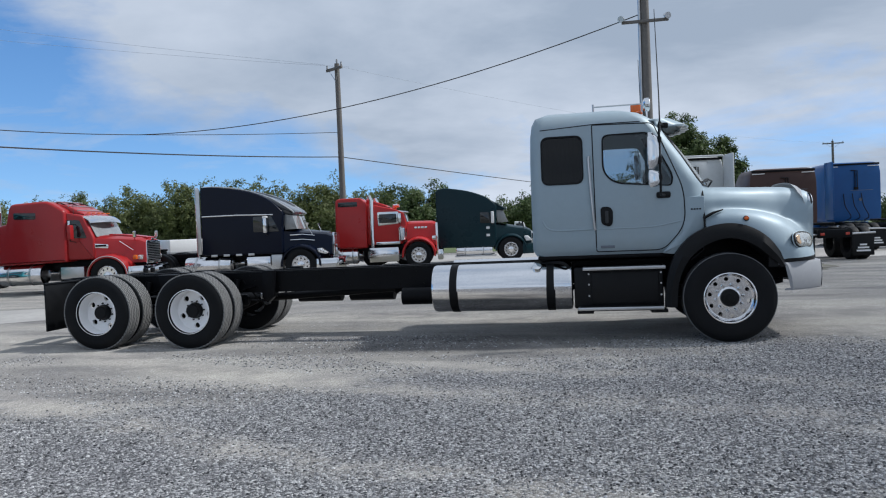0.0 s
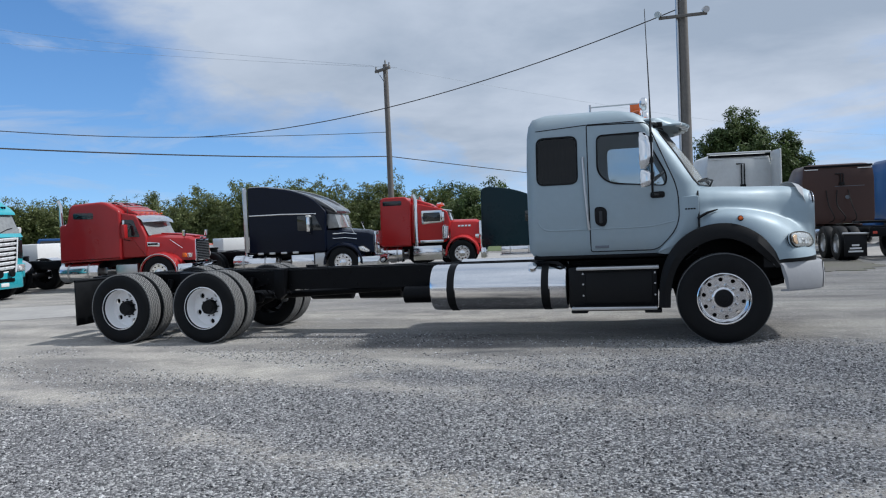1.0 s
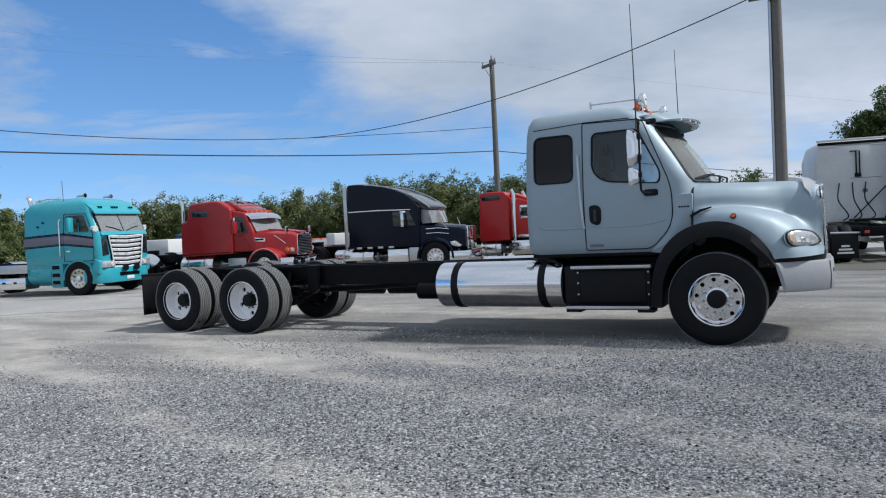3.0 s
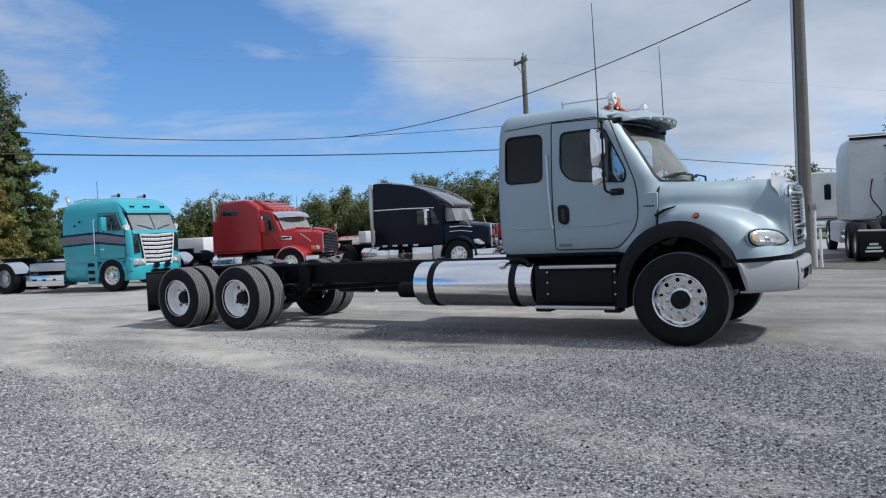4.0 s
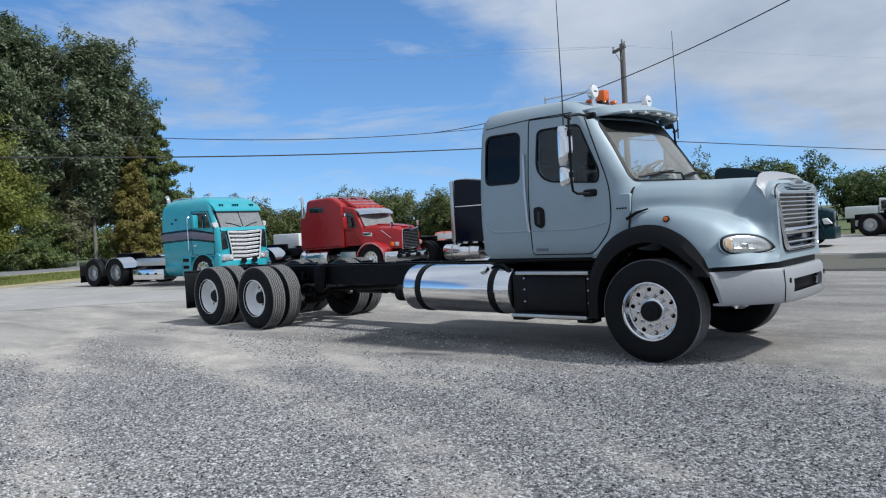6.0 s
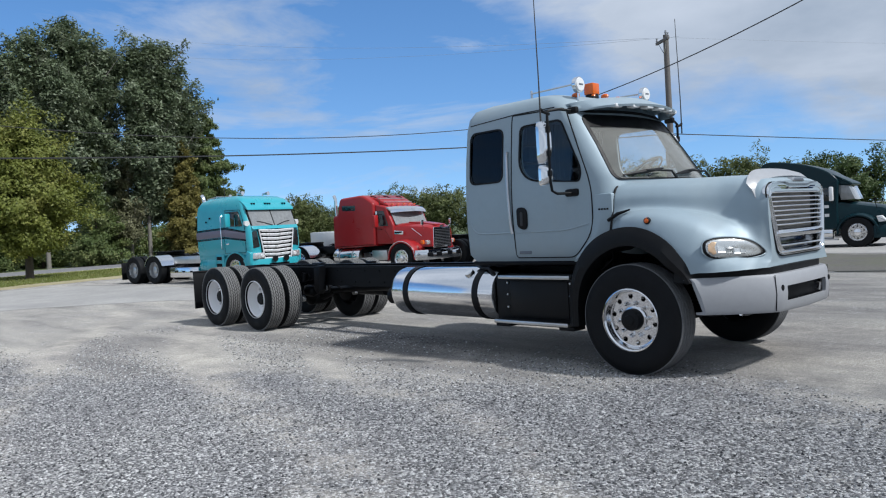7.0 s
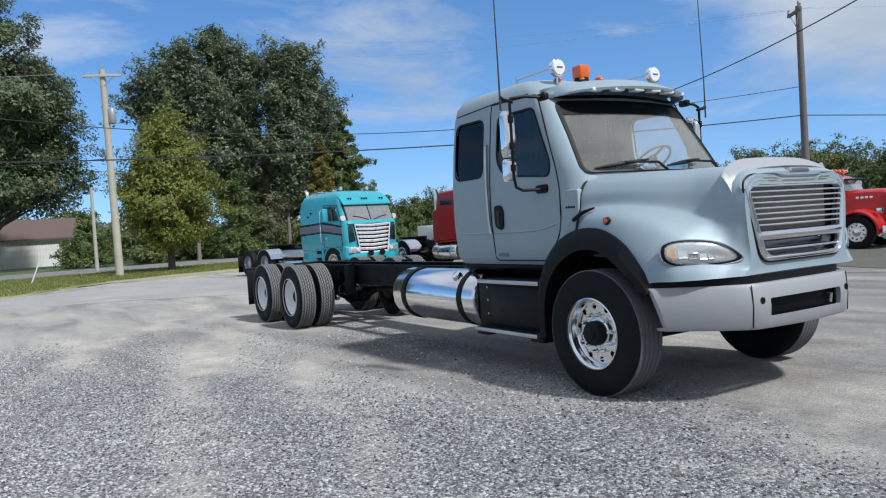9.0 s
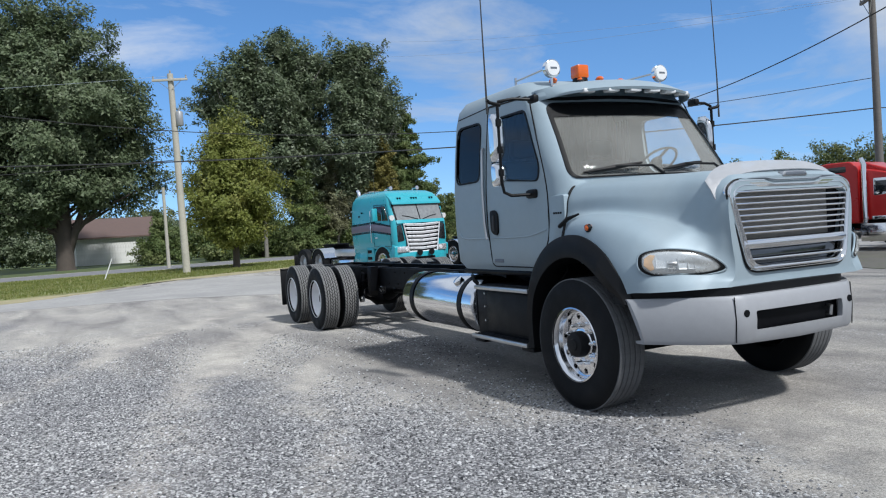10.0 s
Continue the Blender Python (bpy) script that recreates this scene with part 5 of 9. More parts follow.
for y in (-0.55, -0.25, 0, 0.25, 0.55):
    bm = B()
    bmesh.ops.create_uvsphere(bm, u_segments=12, v_segments=6, radius=1, matrix=Matrix.Translation((-0.93, y, 2.882 - 0.06 * abs(y))) @ Matrix.Diagonal((0.05, 0.035, 0.03, 1)))
    part("marker_lamp", bm, AMBER, truck, "small amber roof marker")
for s, y0, y1 in ((-1, -0.80, -0.28), (1, -0.06, 0.44)):
    bm = B()
    pts = []
    for i in range(7):
        y = y0 + (y1 - y0) * i / 6
        b = 1 - (y / 0.8) ** 2
        pts.append((-0.225 + 0.165 * b, y, 1.925 + 0.010 * i))
    tube(bm, pts, [0.008, 0.016, 0.020, 0.024, 0.020, 0.016, 0.008], 6)
    tube(bm, [(-0.05, y1 + 0.22, 1.88), (-0.02, y1 + 0.06, 1.955), (pts[3][0] + 0.02, pts[3][1], pts[3][2] + 0.012)], [0.014, 0.012, 0.009], 6)
    part("wiper", bm, BLACKP, truck, "black windshield wiper")

# ---- frame and running gear ----
def channel(x0, x1, yw, ztop, zbot, ztop2, zbot2, inward):
    """C-section rail tapering in depth towards the rear."""
    bm = B()
    f, t = 0.085, 0.012
    def ring(x, a, b):
        i = inward
        return [(x, yw, a), (x, yw + i * f, a), (x, yw + i * f, a - t), (x, yw + i * t, a - t), (x, yw + i * t, b + t), (x, yw + i * f, b + t), (x, yw + i * f, b), (x, yw, b)]
    loft(bm, [ring(x0, ztop2, zbot2), ring(x1, ztop, zbot)])
    return bm


REAR = -9.42
part("frame_rail", channel(REAR, 0.9, -0.44, 0.995, 0.70, 0.955, 0.68, 1), FRAMEP, truck, "long black steel frame rail")
part("frame_rail", channel(REAR, 0.9, 0.44, 0.995, 0.70, 0.955, 0.68, -1), FRAMEP, truck, "long black steel frame rail")
for x in (-9.36, -8.9, -7.6, -6.2, -5.2, -4.0, -2.6, -1.4):
    part("crossmember", box(B(), x - 0.06, x + 0.06, -0.425, 0.425, 0.72, 0.92, 0.02), FRAMEP, truck)
part("end_plate", box(B(), REAR - 0.02, REAR, -0.46, 0.46, 0.68, 0.96, 0.01), FRAMEP, truck)
for s in (-1, 1):
    for i in range(24):
        pass
    bm = B()
    for i in range(26):
        x = -9.2 + i * 0.35
        tube(bm, [(x, s * 0.436, 0.92), (x, s * 0.452, 0.92)], 0.012, 6)
        tube(bm, [(x + 0.1, s * 0.436, 0.75), (x + 0.1, s * 0.452, 0.75)], 0.012, 6)
    part("rail_bolts", bm, FRAMEP, truck, kind="stuff")
AX = (-6.94, -8.34)
RZ = 0.508
for ax in AX:
    axle = part("rear_axle", tube(B(), [(ax, -0.95, RZ), (ax, -0.35, RZ), (ax, -0.25, RZ), (ax, -0.15, RZ), (ax, 0.15, RZ), (ax, 0.25, RZ), (ax, 0.35, RZ), (ax, 0.95, RZ)], [0.07, 0.075, 0.12, 0.21, 0.21, 0.12, 0.075, 0.07], 20), FRAMEP, truck, "black drive axle with round housing")
    bm = B()
    tube(bm, [(ax - 0.23, 0, RZ), (ax - 0.2, 0, RZ), (ax, 0, RZ), (ax + 0.3, 0.05, RZ + 0.04), (ax + 0.42, 0.05, RZ + 0.05)], [0.1, 0.19, 0.2, 0.11, 0.07], 16)
    part("differential", bm, FRAMEP, axle)
    for s in (-1, 1):
        wheel(truck, ax, s * 1.075, RZ, "drive_out", s)
        wheel(truck, ax, s * 0.755, RZ, "drive_in", s)
        # spring pack, brake pot, torque rod
        bm = B()
        for i in range(5):
            L = 0.62 - i * 0.1
            rr = []
            for k in range(9):
                u = -1 + 2 * k / 8
                z = 0.70 - i * 0.022 + 0.09 * u * u * (L / 0.62) ** 2
                rr.append([(ax + u * L, s * 0.47, z), (ax + u * L, s * 0.56, z), (ax + u * L, s * 0.56, z - 0.018), (ax + u * L, s * 0.47, z - 0.018)])
            loft(bm, rr)
        part("spring_pack", bm, FRAMEP, axle)
        part("brake_chamber", tube(B(), [(ax + 0.24, s * 0.36, RZ + 0.06), (ax + 0.27, s * 0.36, RZ + 0.06), (ax + 0.33, s * 0.36, RZ + 0.06), (ax + 0.45, s * 0.36, RZ + 0.06), (ax + 0.48, s * 0.36, RZ + 0.06)], [0.05, 0.085, 0.09, 0.085, 0.05], 16), FRAMEP, axle)
        part("shock_absorber", tube(B(), [(ax + 0.28, s * 0.52, RZ - 0.08), (ax + 0.34, s * 0.50, 0.72), (ax + 0.34, s * 0.50, 0.73), (ax + 0.37, s * 0.48, 0.88)], [0.03, 0.03, 0.042, 0.042], 10), FRAMEP, axle)
for s in (-1, 1):
    part("walking_beam", box(B(), AX[1] + 0.3, AX[0] - 0.3, s * 0.50 - 0.05, s * 0.50 + 0.05, 0.42, 0.55, 0.03), FRAMEP, truck)
    part("spring_hanger", prism(B(), [(-6.14, 1.0), (-5.98, 1.0), (-6.0, 0.62), (-6.08, 0.55), (-6.16, 0.62)], s * 0.455, s * 0.58, 0.01), FRAMEP, truck)
    part("spring_hanger", prism(B(), [(-7.75, 0.98), (-7.47, 0.98), (-7.53, 0.56), (-7.69, 0.56)], s * 0.455, s * 0.58, 0.01), FRAMEP, truck)
    flap = part("mud_flap", box(B(), -9.14, -9.115, s * 1.20 - (0.62 if s > 0 else 0), s * 1.20 + (0.62 if s < 0 else 0), 0.27, 0.93, 0.004), BLACKP, truck, "black rubber mud flap")
    part("flap_hanger", tube(B(), [(-9.125, s * 0.44, 0.93), (-9.125, s * 1.20, 0.935)], 0.02, 8), FRAMEP, flap)
# drive shaft, air tanks, hoses
part("drive_shaft", tube(B(), [(-6.5, 0.03, 0.56), (-4.4, 0.0, 0.66), (-4.35, 0, 0.66), (-4.3, 0, 0.66), (-1.2, 0, 0.74)], [0.055, 0.055, 0.09, 0.055, 0.055], 14), FRAMEP, truck)
for x in (-5.55, -4.75):
    part("air_tank", tube(B(), [(x - 0.36, 0.15, 0.60), (x - 0.33, 0.15, 0.60), (x + 0.33, 0.15, 0.60), (x + 0.36, 0.15, 0.60)], [0.04, 0.12, 0.12, 0.04], 16), FRAMEP, truck, "black air tank under the frame")
rnd = random.Random(5)
for i in range(7):
    p0 = Vector((-6.35 + rnd.uniform(-0.2, 0.2), rnd.uniform(-0.45, 0.45), 0.86))
    p1 = Vector((-6.6 + rnd.uniform(-0.1, 0.3), rnd.uniform(-0.4, 0.4), 0.55))
    md = (p0 + p1) / 2 + Vector((rnd.uniform(0.05, 0.25), 0, -0.12))
    part("air_hose", tube(B(), [tuple(v) for v in smooth_poly([p0, md, p1], 5, False)], 0.011, 6), BLACKP, truck)
for s in (-1, 1):
    part("slack_adjuster", tube(B(), [(AX[0] + 0.36, s * 0.50, 0.46), (AX[0] + 0.36, s * 0.56, 0.46)], [0.05, 0.05], 12), ALU_DULL, truck)
for x, y, z in ((-6.25, -0.30, 0.62), (-6.40, 0.10, 0.70), (-6.05, 0.28, 0.58), (-6.20, -0.05, 0.86), (-7.60, -0.25, 0.60), (-7.55, 0.22, 0.66)):
    part("air_valve", tube(B(), [(x - 0.05, y, z), (x - 0.04, y, z), (x + 0.02, y, z), (x + 0.03, y, z), (x + 0.06, y, z)], [0.02, 0.045, 0.045, 0.025, 0.025], 10), ALU_DULL, truck, "dull metal air valve")
part("wiring_loom", tube(B(), [(-9.3 + i * 0.24, -0.40 + 0.008 * math.sin(i * 1.7), 1.0 - 0.0045 * max(0, 8.3 - i * 0.24)) for i in range(31)], 0.012, 5), BLACKP, truck, "black wiring loom along the rail")
# steer axle
part("steer_axle", box(B(), -0.06, 0.06, -0.95, 0.95, 0.40, 0.50, 0.02), FRAMEP, truck)
for s in (-1, 1):
    wheel(truck, 0.0, -1.02 if s < 0 else 1.14, 0.528, "steer", s)
    bm = B()
    rr = []
    for k in range(13):
        u = -1 + 2 * k / 12
        z = 0.60 + 0.10 * u * u
        rr.append([(u * 0.75, s * 0.38, z), (u * 0.75, s * 0.47, z), (u * 0.75, s * 0.47, z - 0.06), (u * 0.75, s * 0.38, z - 0.06)])
    part("leaf_spring", loft(bm, rr), FRAMEP, truck)
    part("inner_liner", prism(B(), [(0.57, 1.02), (0.53, 1.12), (0.3, 1.34), (0, 1.40), (-0.3, 1.34), (-0.55, 1.1), (-0.62, 0.62), (-0.58, 0.62), (-0.5, 1.05), (-0.26, 1.30), (0, 1.36), (0.26, 1.30), (0.49, 1.08), (0.53, 1.02)], s * 0.55, s * 0.97), FRAMEP, truck, "black wheel-well liner")
part("splash_panel", prism(B(), [(-0.255, 1.36), (-0.255, 1.10), (-0.40, 0.98), (-0.415, 0.99), (-0.268, 1.106), (-0.268, 1.36)], -1.0, 1.0), FRAMEP, truck, "black splash panel under the cab front")
part("engine_block", box(B(), -0.75, 0.75, -0.36, 0.36, 0.62, 1.40, 0.08), FRAMEP, truck)
part("radiator", box(B(), 0.80, 0.98, -0.45, 0.45, 0.75, 1.55, 0.03), FRAMEP, truck)
part("oil_pan", box(B(), -0.5, 0.4, -0.2, 0.2, 0.45, 0.66, 0.05), FRAMEP, truck)
part("transmission", tube(B(), [(-0.7, 0, 0.82), (-1.5, 0, 0.80), (-1.8, 0, 0.78)], [0.28, 0.22, 0.12], 14), FRAMEP, truck)

# ---- fuel tank, steps, muffler ----
TC = (-0.79, 0.70)
def tank_bm(x0, x1, r, bead=0.03):
    return tube(B(), [(x0, TC[0], TC[1]), (x0 + 0.0, TC[0], TC[1]), (x0 + 0.012, TC[0], TC[1]), (x0 + 0.04, TC[0], TC[1]), (x1 - 0.04, TC[0], TC[1]), (x1 - 0.012, TC[0], TC[1]), (x1, TC[0], TC[1])], [r * 0.2, r * 0.90, r * 0.97, r, r, r * 0.97, r * 0.9], 64)


tank = part("fuel_tank", tank_bm(-3.62, -1.83, 0.305), ALU, truck, "polished aluminium round fuel tank")
for x in (-3.33, -2.10):
    st = part("tank_strap", tube(B(), [(x - 0.045, TC[0], TC[1]), (x - 0.045, TC[0], TC[1]), (x + 0.045, TC[0], TC[1]), (x + 0.045, TC[0], TC[1])], [0.29, 0.312, 0.312, 0.29], 64), BLACKP, tank, "black tank strap")
    part("strap_bracket", prism(B(), [(x - 0.05, 0.40), (x + 0.05, 0.40), (x + 0.05, 0.98), (x - 0.05, 0.98)], -0.52, -0.45), FRAMEP, tank)
part("filler_cap", tube(B(), [(-2.26, -0.955, 0.905), (-2.26, -0.995, 0.95), (-2.26, -1.010, 0.967), (-2.26, -1.014, 0.972)], [0.062, 0.062, 0.055, 0.02], 20), CHROME, tank, "chrome filler cap")
part("muffler", tube(B(), [(-4.10, -0.66, 0.60), (-4.09, -0.66, 0.60), (-3.2, -0.66, 0.60)], [0.08, 0.115, 0.115], 20), FRAMEP, truck, "black muffler end behind the tank")
body = part("battery_box", box(B(), -1.81, -0.74, -1.03, -0.50, 0.425, 0.93, 0.02), BLACKP, truck, "black battery box with plate cover")
part("box_cover", box(B(), -1.60, -0.80, -1.042, -1.028, 0.475, 0.87, 0.01), BLACKP, body)
for x in (-1.63, -0.77):
    for z in (0.58, 0.72, 0.85):
        part("cover_bolt", tube(B(), [(x, -1.03, z), (x, -1.046, z)], 0.012, 6), ALU_DULL, body)
for z, x0, x1, y1 in ((0.925, -1.70, -0.72, -1.12), (0.435, -1.77, -0.75, -1.14)):
    bm = B()
    box(bm, x0, x1, y1, y1 + 0.20, z - 0.028, z + 0.012, 0.008)
    stp = part("cab_step", bm, ALU_DULL, truck, "ribbed aluminium cab step")
    bm = B()
    for i in range(5):
        box(bm, x0 + 0.03, x1 - 0.03, y1 + 0.02 + i * 0.035, y1 + 0.035 + i * 0.035, z + 0.012, z + 0.018)
    part("step_ribs", bm, BLACKP, stp)
for x in (-1.68, -0.80):
    part("step_foot", box(B(), x - 0.10, x + 0.10, -1.10, -0.90, 0.365, 0.408, 0.012), BLACKP, truck)
part("under_step", box(B(), -1.62, -0.80, -1.10, -0.55, 0.395, 0.42, 0.006), FRAMEP, truck)
part("air_cleaner_duct", tube(B(), [tuple(v) for v in smooth_poly([(-1.85, -0.95, 0.90), (-1.9, -1.0, 0.97), (-2.0, -0.95, 1.0), (-2.3, -0.8, 0.99)], 5, False)], 0.02, 8), BLACKP, truck)
part("cab_mount", box(B(), -2.2, -2.0, -0.5, 0.5, 0.98, 1.06, 0.02), FRAMEP, truck)
part("fuel_tank", tube(B(), [(-3.62, 0.79, 0.70), (-3.62, 0.79, 0.70), (-1.88, 0.79, 0.70), (-1.88, 0.79, 0.70)], [0.06, 0.30, 0.30, 0.06], 48), ALU, truck, "polished aluminium round fuel tank")
part("step_box", box(B(), -1.66, -0.74, 0.50, 1.10, 0.45, 0.93, 0.02), BLACKP, truck)


# the nose sits a little towards the far side
def under(ob, root):
    m = Matrix.Identity(4)
    while ob is not None and ob != root:
        m = ob.matrix_local @ m
        ob = ob.parent
    return m if ob == root else None


for ob in list(bpy.data.objects):
    if ob.type != 'MESH' or ob.parent is None:
        continue
    m = under(ob, truck)
    if m is None or any(abs(m[i][j] - (1 if i == j else 0)) > 1e-6 for i in range(4) for j in range(4)):
        continue
    for v in ob.data.vertices:
        t = min(1.0, max(0.0, (v.co.x - 0.15) / 0.75))
        if t > 0:
            v.co.y += 0.14 * t * t * (3 - 2 * t) * min(1.0, max(0.0, (v.co.y + 1.12) / 1.12))

# ---- parked tractors ----
RED = mat("red_paint", (0.31, 0.012, 0.014), 0.33, 0, 0.08, 1.5, coat=0.25, spec=0.38)
BRIGHTRED = mat("bright_red_paint", (0.40, 0.014, 0.014), 0.33, 0, 0.08, 1.5, coat=0.2, spec=0.35)
NAVY = mat("navy_black_paint", (0.002, 0.0045, 0.014), 0.20, 0, 0.1, 1.5, spec=0.20)
GREENP = mat("dark_green_paint", (0.005, 0.022, 0.029), 0.3, 0, 0.1, 1.5, spec=0.2)
TURQ = mat("turquoise_paint", (0.035, 0.355, 0.43), 0.3, 0, 0.06, 1.5, coat=0.5)
STRIPE = mat("purple_grey_stripe", (0.16, 0.15, 0.20), 0.4, 0, 0.1, 3)
BLUEP = mat("blue_paint", (0.010, 0.075, 0.235), 0.35, 0, 0.1, 1.5, coat=0.1, spec=0.3)
BROWNP = mat("brown_paint", (0.05, 0.026, 0.022), 0.4, 0, 0.1, 1.5, spec=0.3)
CABWHITE = mat("faded_white_paint", (0.62, 0.64, 0.64), 0.4, 0, 0.08, 1.2, dirt=(0.4, 0.4, 0.38), dirt_amt=0.4)
DARKGLASS = mat("dark_glass", (0.012, 0.016, 0.018), 0.04, 0, 0.05, 2, spec=0.8)
FADED = mat("faded_red_paint", (0.42, 0.10, 0.06), 0.5, 0, 0.12, 3)
SHIELDGLASS = mat("reflecting_windshield", (0.21, 0.22, 0.222), 0.06, 0, 0.35, 1.2, coat=0.8)
FAIRDARK = mat("dark_gloss_fairing", (0.045, 0.05, 0.058), 0.25, 0, 0.1, 2, coat=0.7)
GREYFAIR = mat("grey_fairing", (0.30, 0.31, 0.32), 0.4, 0.2, 0.1, 2)


CHROME_W = mat("bright_grille_chrome", (0.86, 0.87, 0.88), 0.3, 0.35, 0.05, 6)


def far_tyre():
    R, h = 0.508, 0.135
    return lathe(B(), [(0.29, -h * 0.8), (0.34, -h), (0.44, -h), (0.49, -h * 0.9), (R, -h * 0.7), (R, h * 0.7), (0.49, h * 0.9), (0.44, h), (0.29, h * 0.8)], 40, close=True)


def far_rim():
    bm = lathe(B(), [(0.295, -0.12), (0.300, -0.115), (0.285, -0.10), (0.27, -0.07), (0.25, -0.085)], 32)
    ring_faces(bm, 0.12, 0.25, 10, 0.028, 0.205, -0.085, -0.04)
    lathe(bm, [(0.12, -0.085), (0.10, -0.15), (0.05, -0.17), (0.0, -0.172)], 20)
    return bm


def far_deep():
    bm = lathe(B(), [(0.295, -0.12), (0.300, -0.115), (0.285, -0.09), (0.275, 0.03), (0.14, 0.04), (0.12, -0.06), (0.0, -0.08)], 32)
    return bm


def far_wheel(parent, x, y, side, style="steer", rim=None):
    w = new("wheel")
    w.parent = parent
    w.matrix_local = pose(x, y, 0.508, 0, (x * 37) % 60, 0 if side < 0 else 180)
    child("tyre", keep("far_tyre", far_tyre, RUBBER), w)
    if style == "steer":
        child("rim", keep("far_rim", far_rim, ALU), w, label="polished rim")
    elif style == "deep":
        child("rim", keep("far_deep", far_deep, ALU_DULL), w, label="dull deep-dish rim")
    return w


def slab(name, prof, hw, material, parent, label="", bevel=0.05, y=None):
    lo, hi = (-hw, hw) if y is None else y
    n = len(prof)
    area = sum(prof[k][0] * prof[(k + 1) % n][1] - prof[(k + 1) % n][0] * prof[k][1] for k in range(n))
    sg = 1 if area > 0 else -1
    nrm = []
    for k in range(n):
        a, c = Vector(prof[k - 1]), Vector(prof[(k + 1) % n])
        d = (c - a).normalized()
        nrm.append(Vector((-d.y, d.x)) * sg)
    rings = []
    for side, turn in ((lo, (0, 1, 2, 3, 4)), (hi, (4, 3, 2, 1, 0))):
        for q in turn:
            a = radians(90 * q / 4)
            inn, dep = bevel * (1 - math.sin(a)), bevel * (1 - math.cos(a))
            y = side + dep * (1 if side == lo else -1)
            rings.append([(p[0] + m.x * inn, y, p[1] + m.y * inn) for p, m in zip(prof, nrm)])
    return part(name, loft(B(), rings), material, parent, label)


def hood_loft(name, x0, x1, z0, z1, low, w0, w1, material, parent, label):
    bm = B()
    rings = []
    for i in range(9):
        t = i / 8
        x = x0 + (x1 - x0) * t
        w, zt = w0 + (w1 - w0) * t, z0 + (z1 - z0) * t - (0.06 if i == 8 else 0)
        rings.append([(x, -w, low), (x, -w, zt - 0.22), (x, -w * 0.94, zt - 0.08), (x, -w * 0.75, zt - 0.02), (x, 0, zt + 0.02), (x, w * 0.75, zt - 0.02), (x, w * 0.94, zt - 0.08), (x, w, zt - 0.22), (x, w, low)])
    loft(bm, rings)
    return part(name, bm, material, parent, label)


def arch_fender(parent, x, s, material, r=0.66, y0=0.72, y1=1.16, rise=0.0, label=""):
    """A bowed wing over a wheel."""
    bm = B()
    rings = []
    for k in range(15):
        a = radians(-5 + 190 * k / 14)
        cx, cz = x + r * math.cos(a), 0.52 + (r * 0.93 + rise) * math.sin(a)
        ix, iz = x + (r - 0.07) * math.cos(a), 0.52 + (r * 0.93 + rise - 0.07) * math.sin(a)
        rings.append([(cx, s * y0, cz + 0.05), (cx, s * (y1 - 0.08), cz + 0.03), (cx, s * y1, cz - 0.03), (ix, s * y1, iz), (ix, s * y0, iz)])
    loft(bm, rings)
    return part("fender", bm, material, parent, label)


def running_gear(t, rear_axles, rear_end, flaps=True, deep="deep", steer=True, front=0.8):
    for s in (-1, 1):
        part("frame_rail", box(B(), rear_end, front, s * 0.42 - 0.04, s * 0.42 + 0.04, 0.72, 0.98, 0.01), FRAMEP, t)
        if steer:
            far_wheel(t, 0, s * 1.02, s)
        for ax in rear_axles:
            far_wheel(t, ax, s * 1.07, s, deep)
            far_wheel(t, ax, s * 0.75, s, "inner")
        if flaps:
            part("mud_flap", box(B(), rear_end + 0.02, rear_end + 0.04, s * 0.9 - 0.3, s * 0.9 + 0.3, 0.15, 0.80, 0.004), BLACKP, t, "black mud flap")
    for ax in rear_axles:
        part("axle", tube(B(), [(ax, -0.9, 0.51), (ax, -0.2, 0.51), (ax, 0, 0.51), (ax, 0.2, 0.51), (ax, 0.9, 0.51)], [0.07, 0.08, 0.2, 0.08, 0.07], 12), FRAMEP, t)
    if rear_axles:
        mid = sum(rear_axles) / len(rear_axles)
        fw = part("fifth_wheel", prism(B(), rounded([(mid - 0.45, -0.40), (mid - 0.45, -0.12), (mid - 0.05, -0.04), (mid - 0.05, 0.04), (mid - 0.45, 0.12), (mid - 0.45, 0.40), (mid + 0.30, 0.44), (mid + 0.42, 0.2), (mid + 0.42, -0.2), (mid + 0.30, -0.44)], 0.05), 1.10, 1.16, 0.01, axis='z'), FRAMEP, t, "black fifth-wheel coupling")
        part("coupling_base", box(B(), mid - 0.3, mid + 0.3, -0.42, 0.42, 0.98, 1.10, 0.02), FRAMEP, fw)


def tank(t, x0, x1, s, r=0.29, z=0.62, y=0.80, material=None, straps=True):
    k = part("fuel_tank", tube(B(), [(x0, s * y, z), (x0 + 0.01, s * y, z), (x0 + 0.05, s * y, z), (x1 - 0.05, s * y, z), (x1 - 0.01, s * y, z), (x1, s * y, z)], [r * 0.3, r * 0.93, r, r, r * 0.93, r * 0.3], 28), material or ALU, t, "round saddle fuel tank")
    if straps:
        for x in (x0 + 0.25 * (x1 - x0), x0 + 0.75 * (x1 - x0)):
            part("tank_strap", tube(B(), [(x - 0.03, s * y, z), (x + 0.03, s * y, z)], r + 0.008, 28), ALU_DULL, k)
    return k


def side_pane(name, prof, s, w, material, parent, label="", th=0.012):
    return part(name, prism(B(), prof, s * (w - th), s * (w + 0.006), 0.004), material, parent, label)


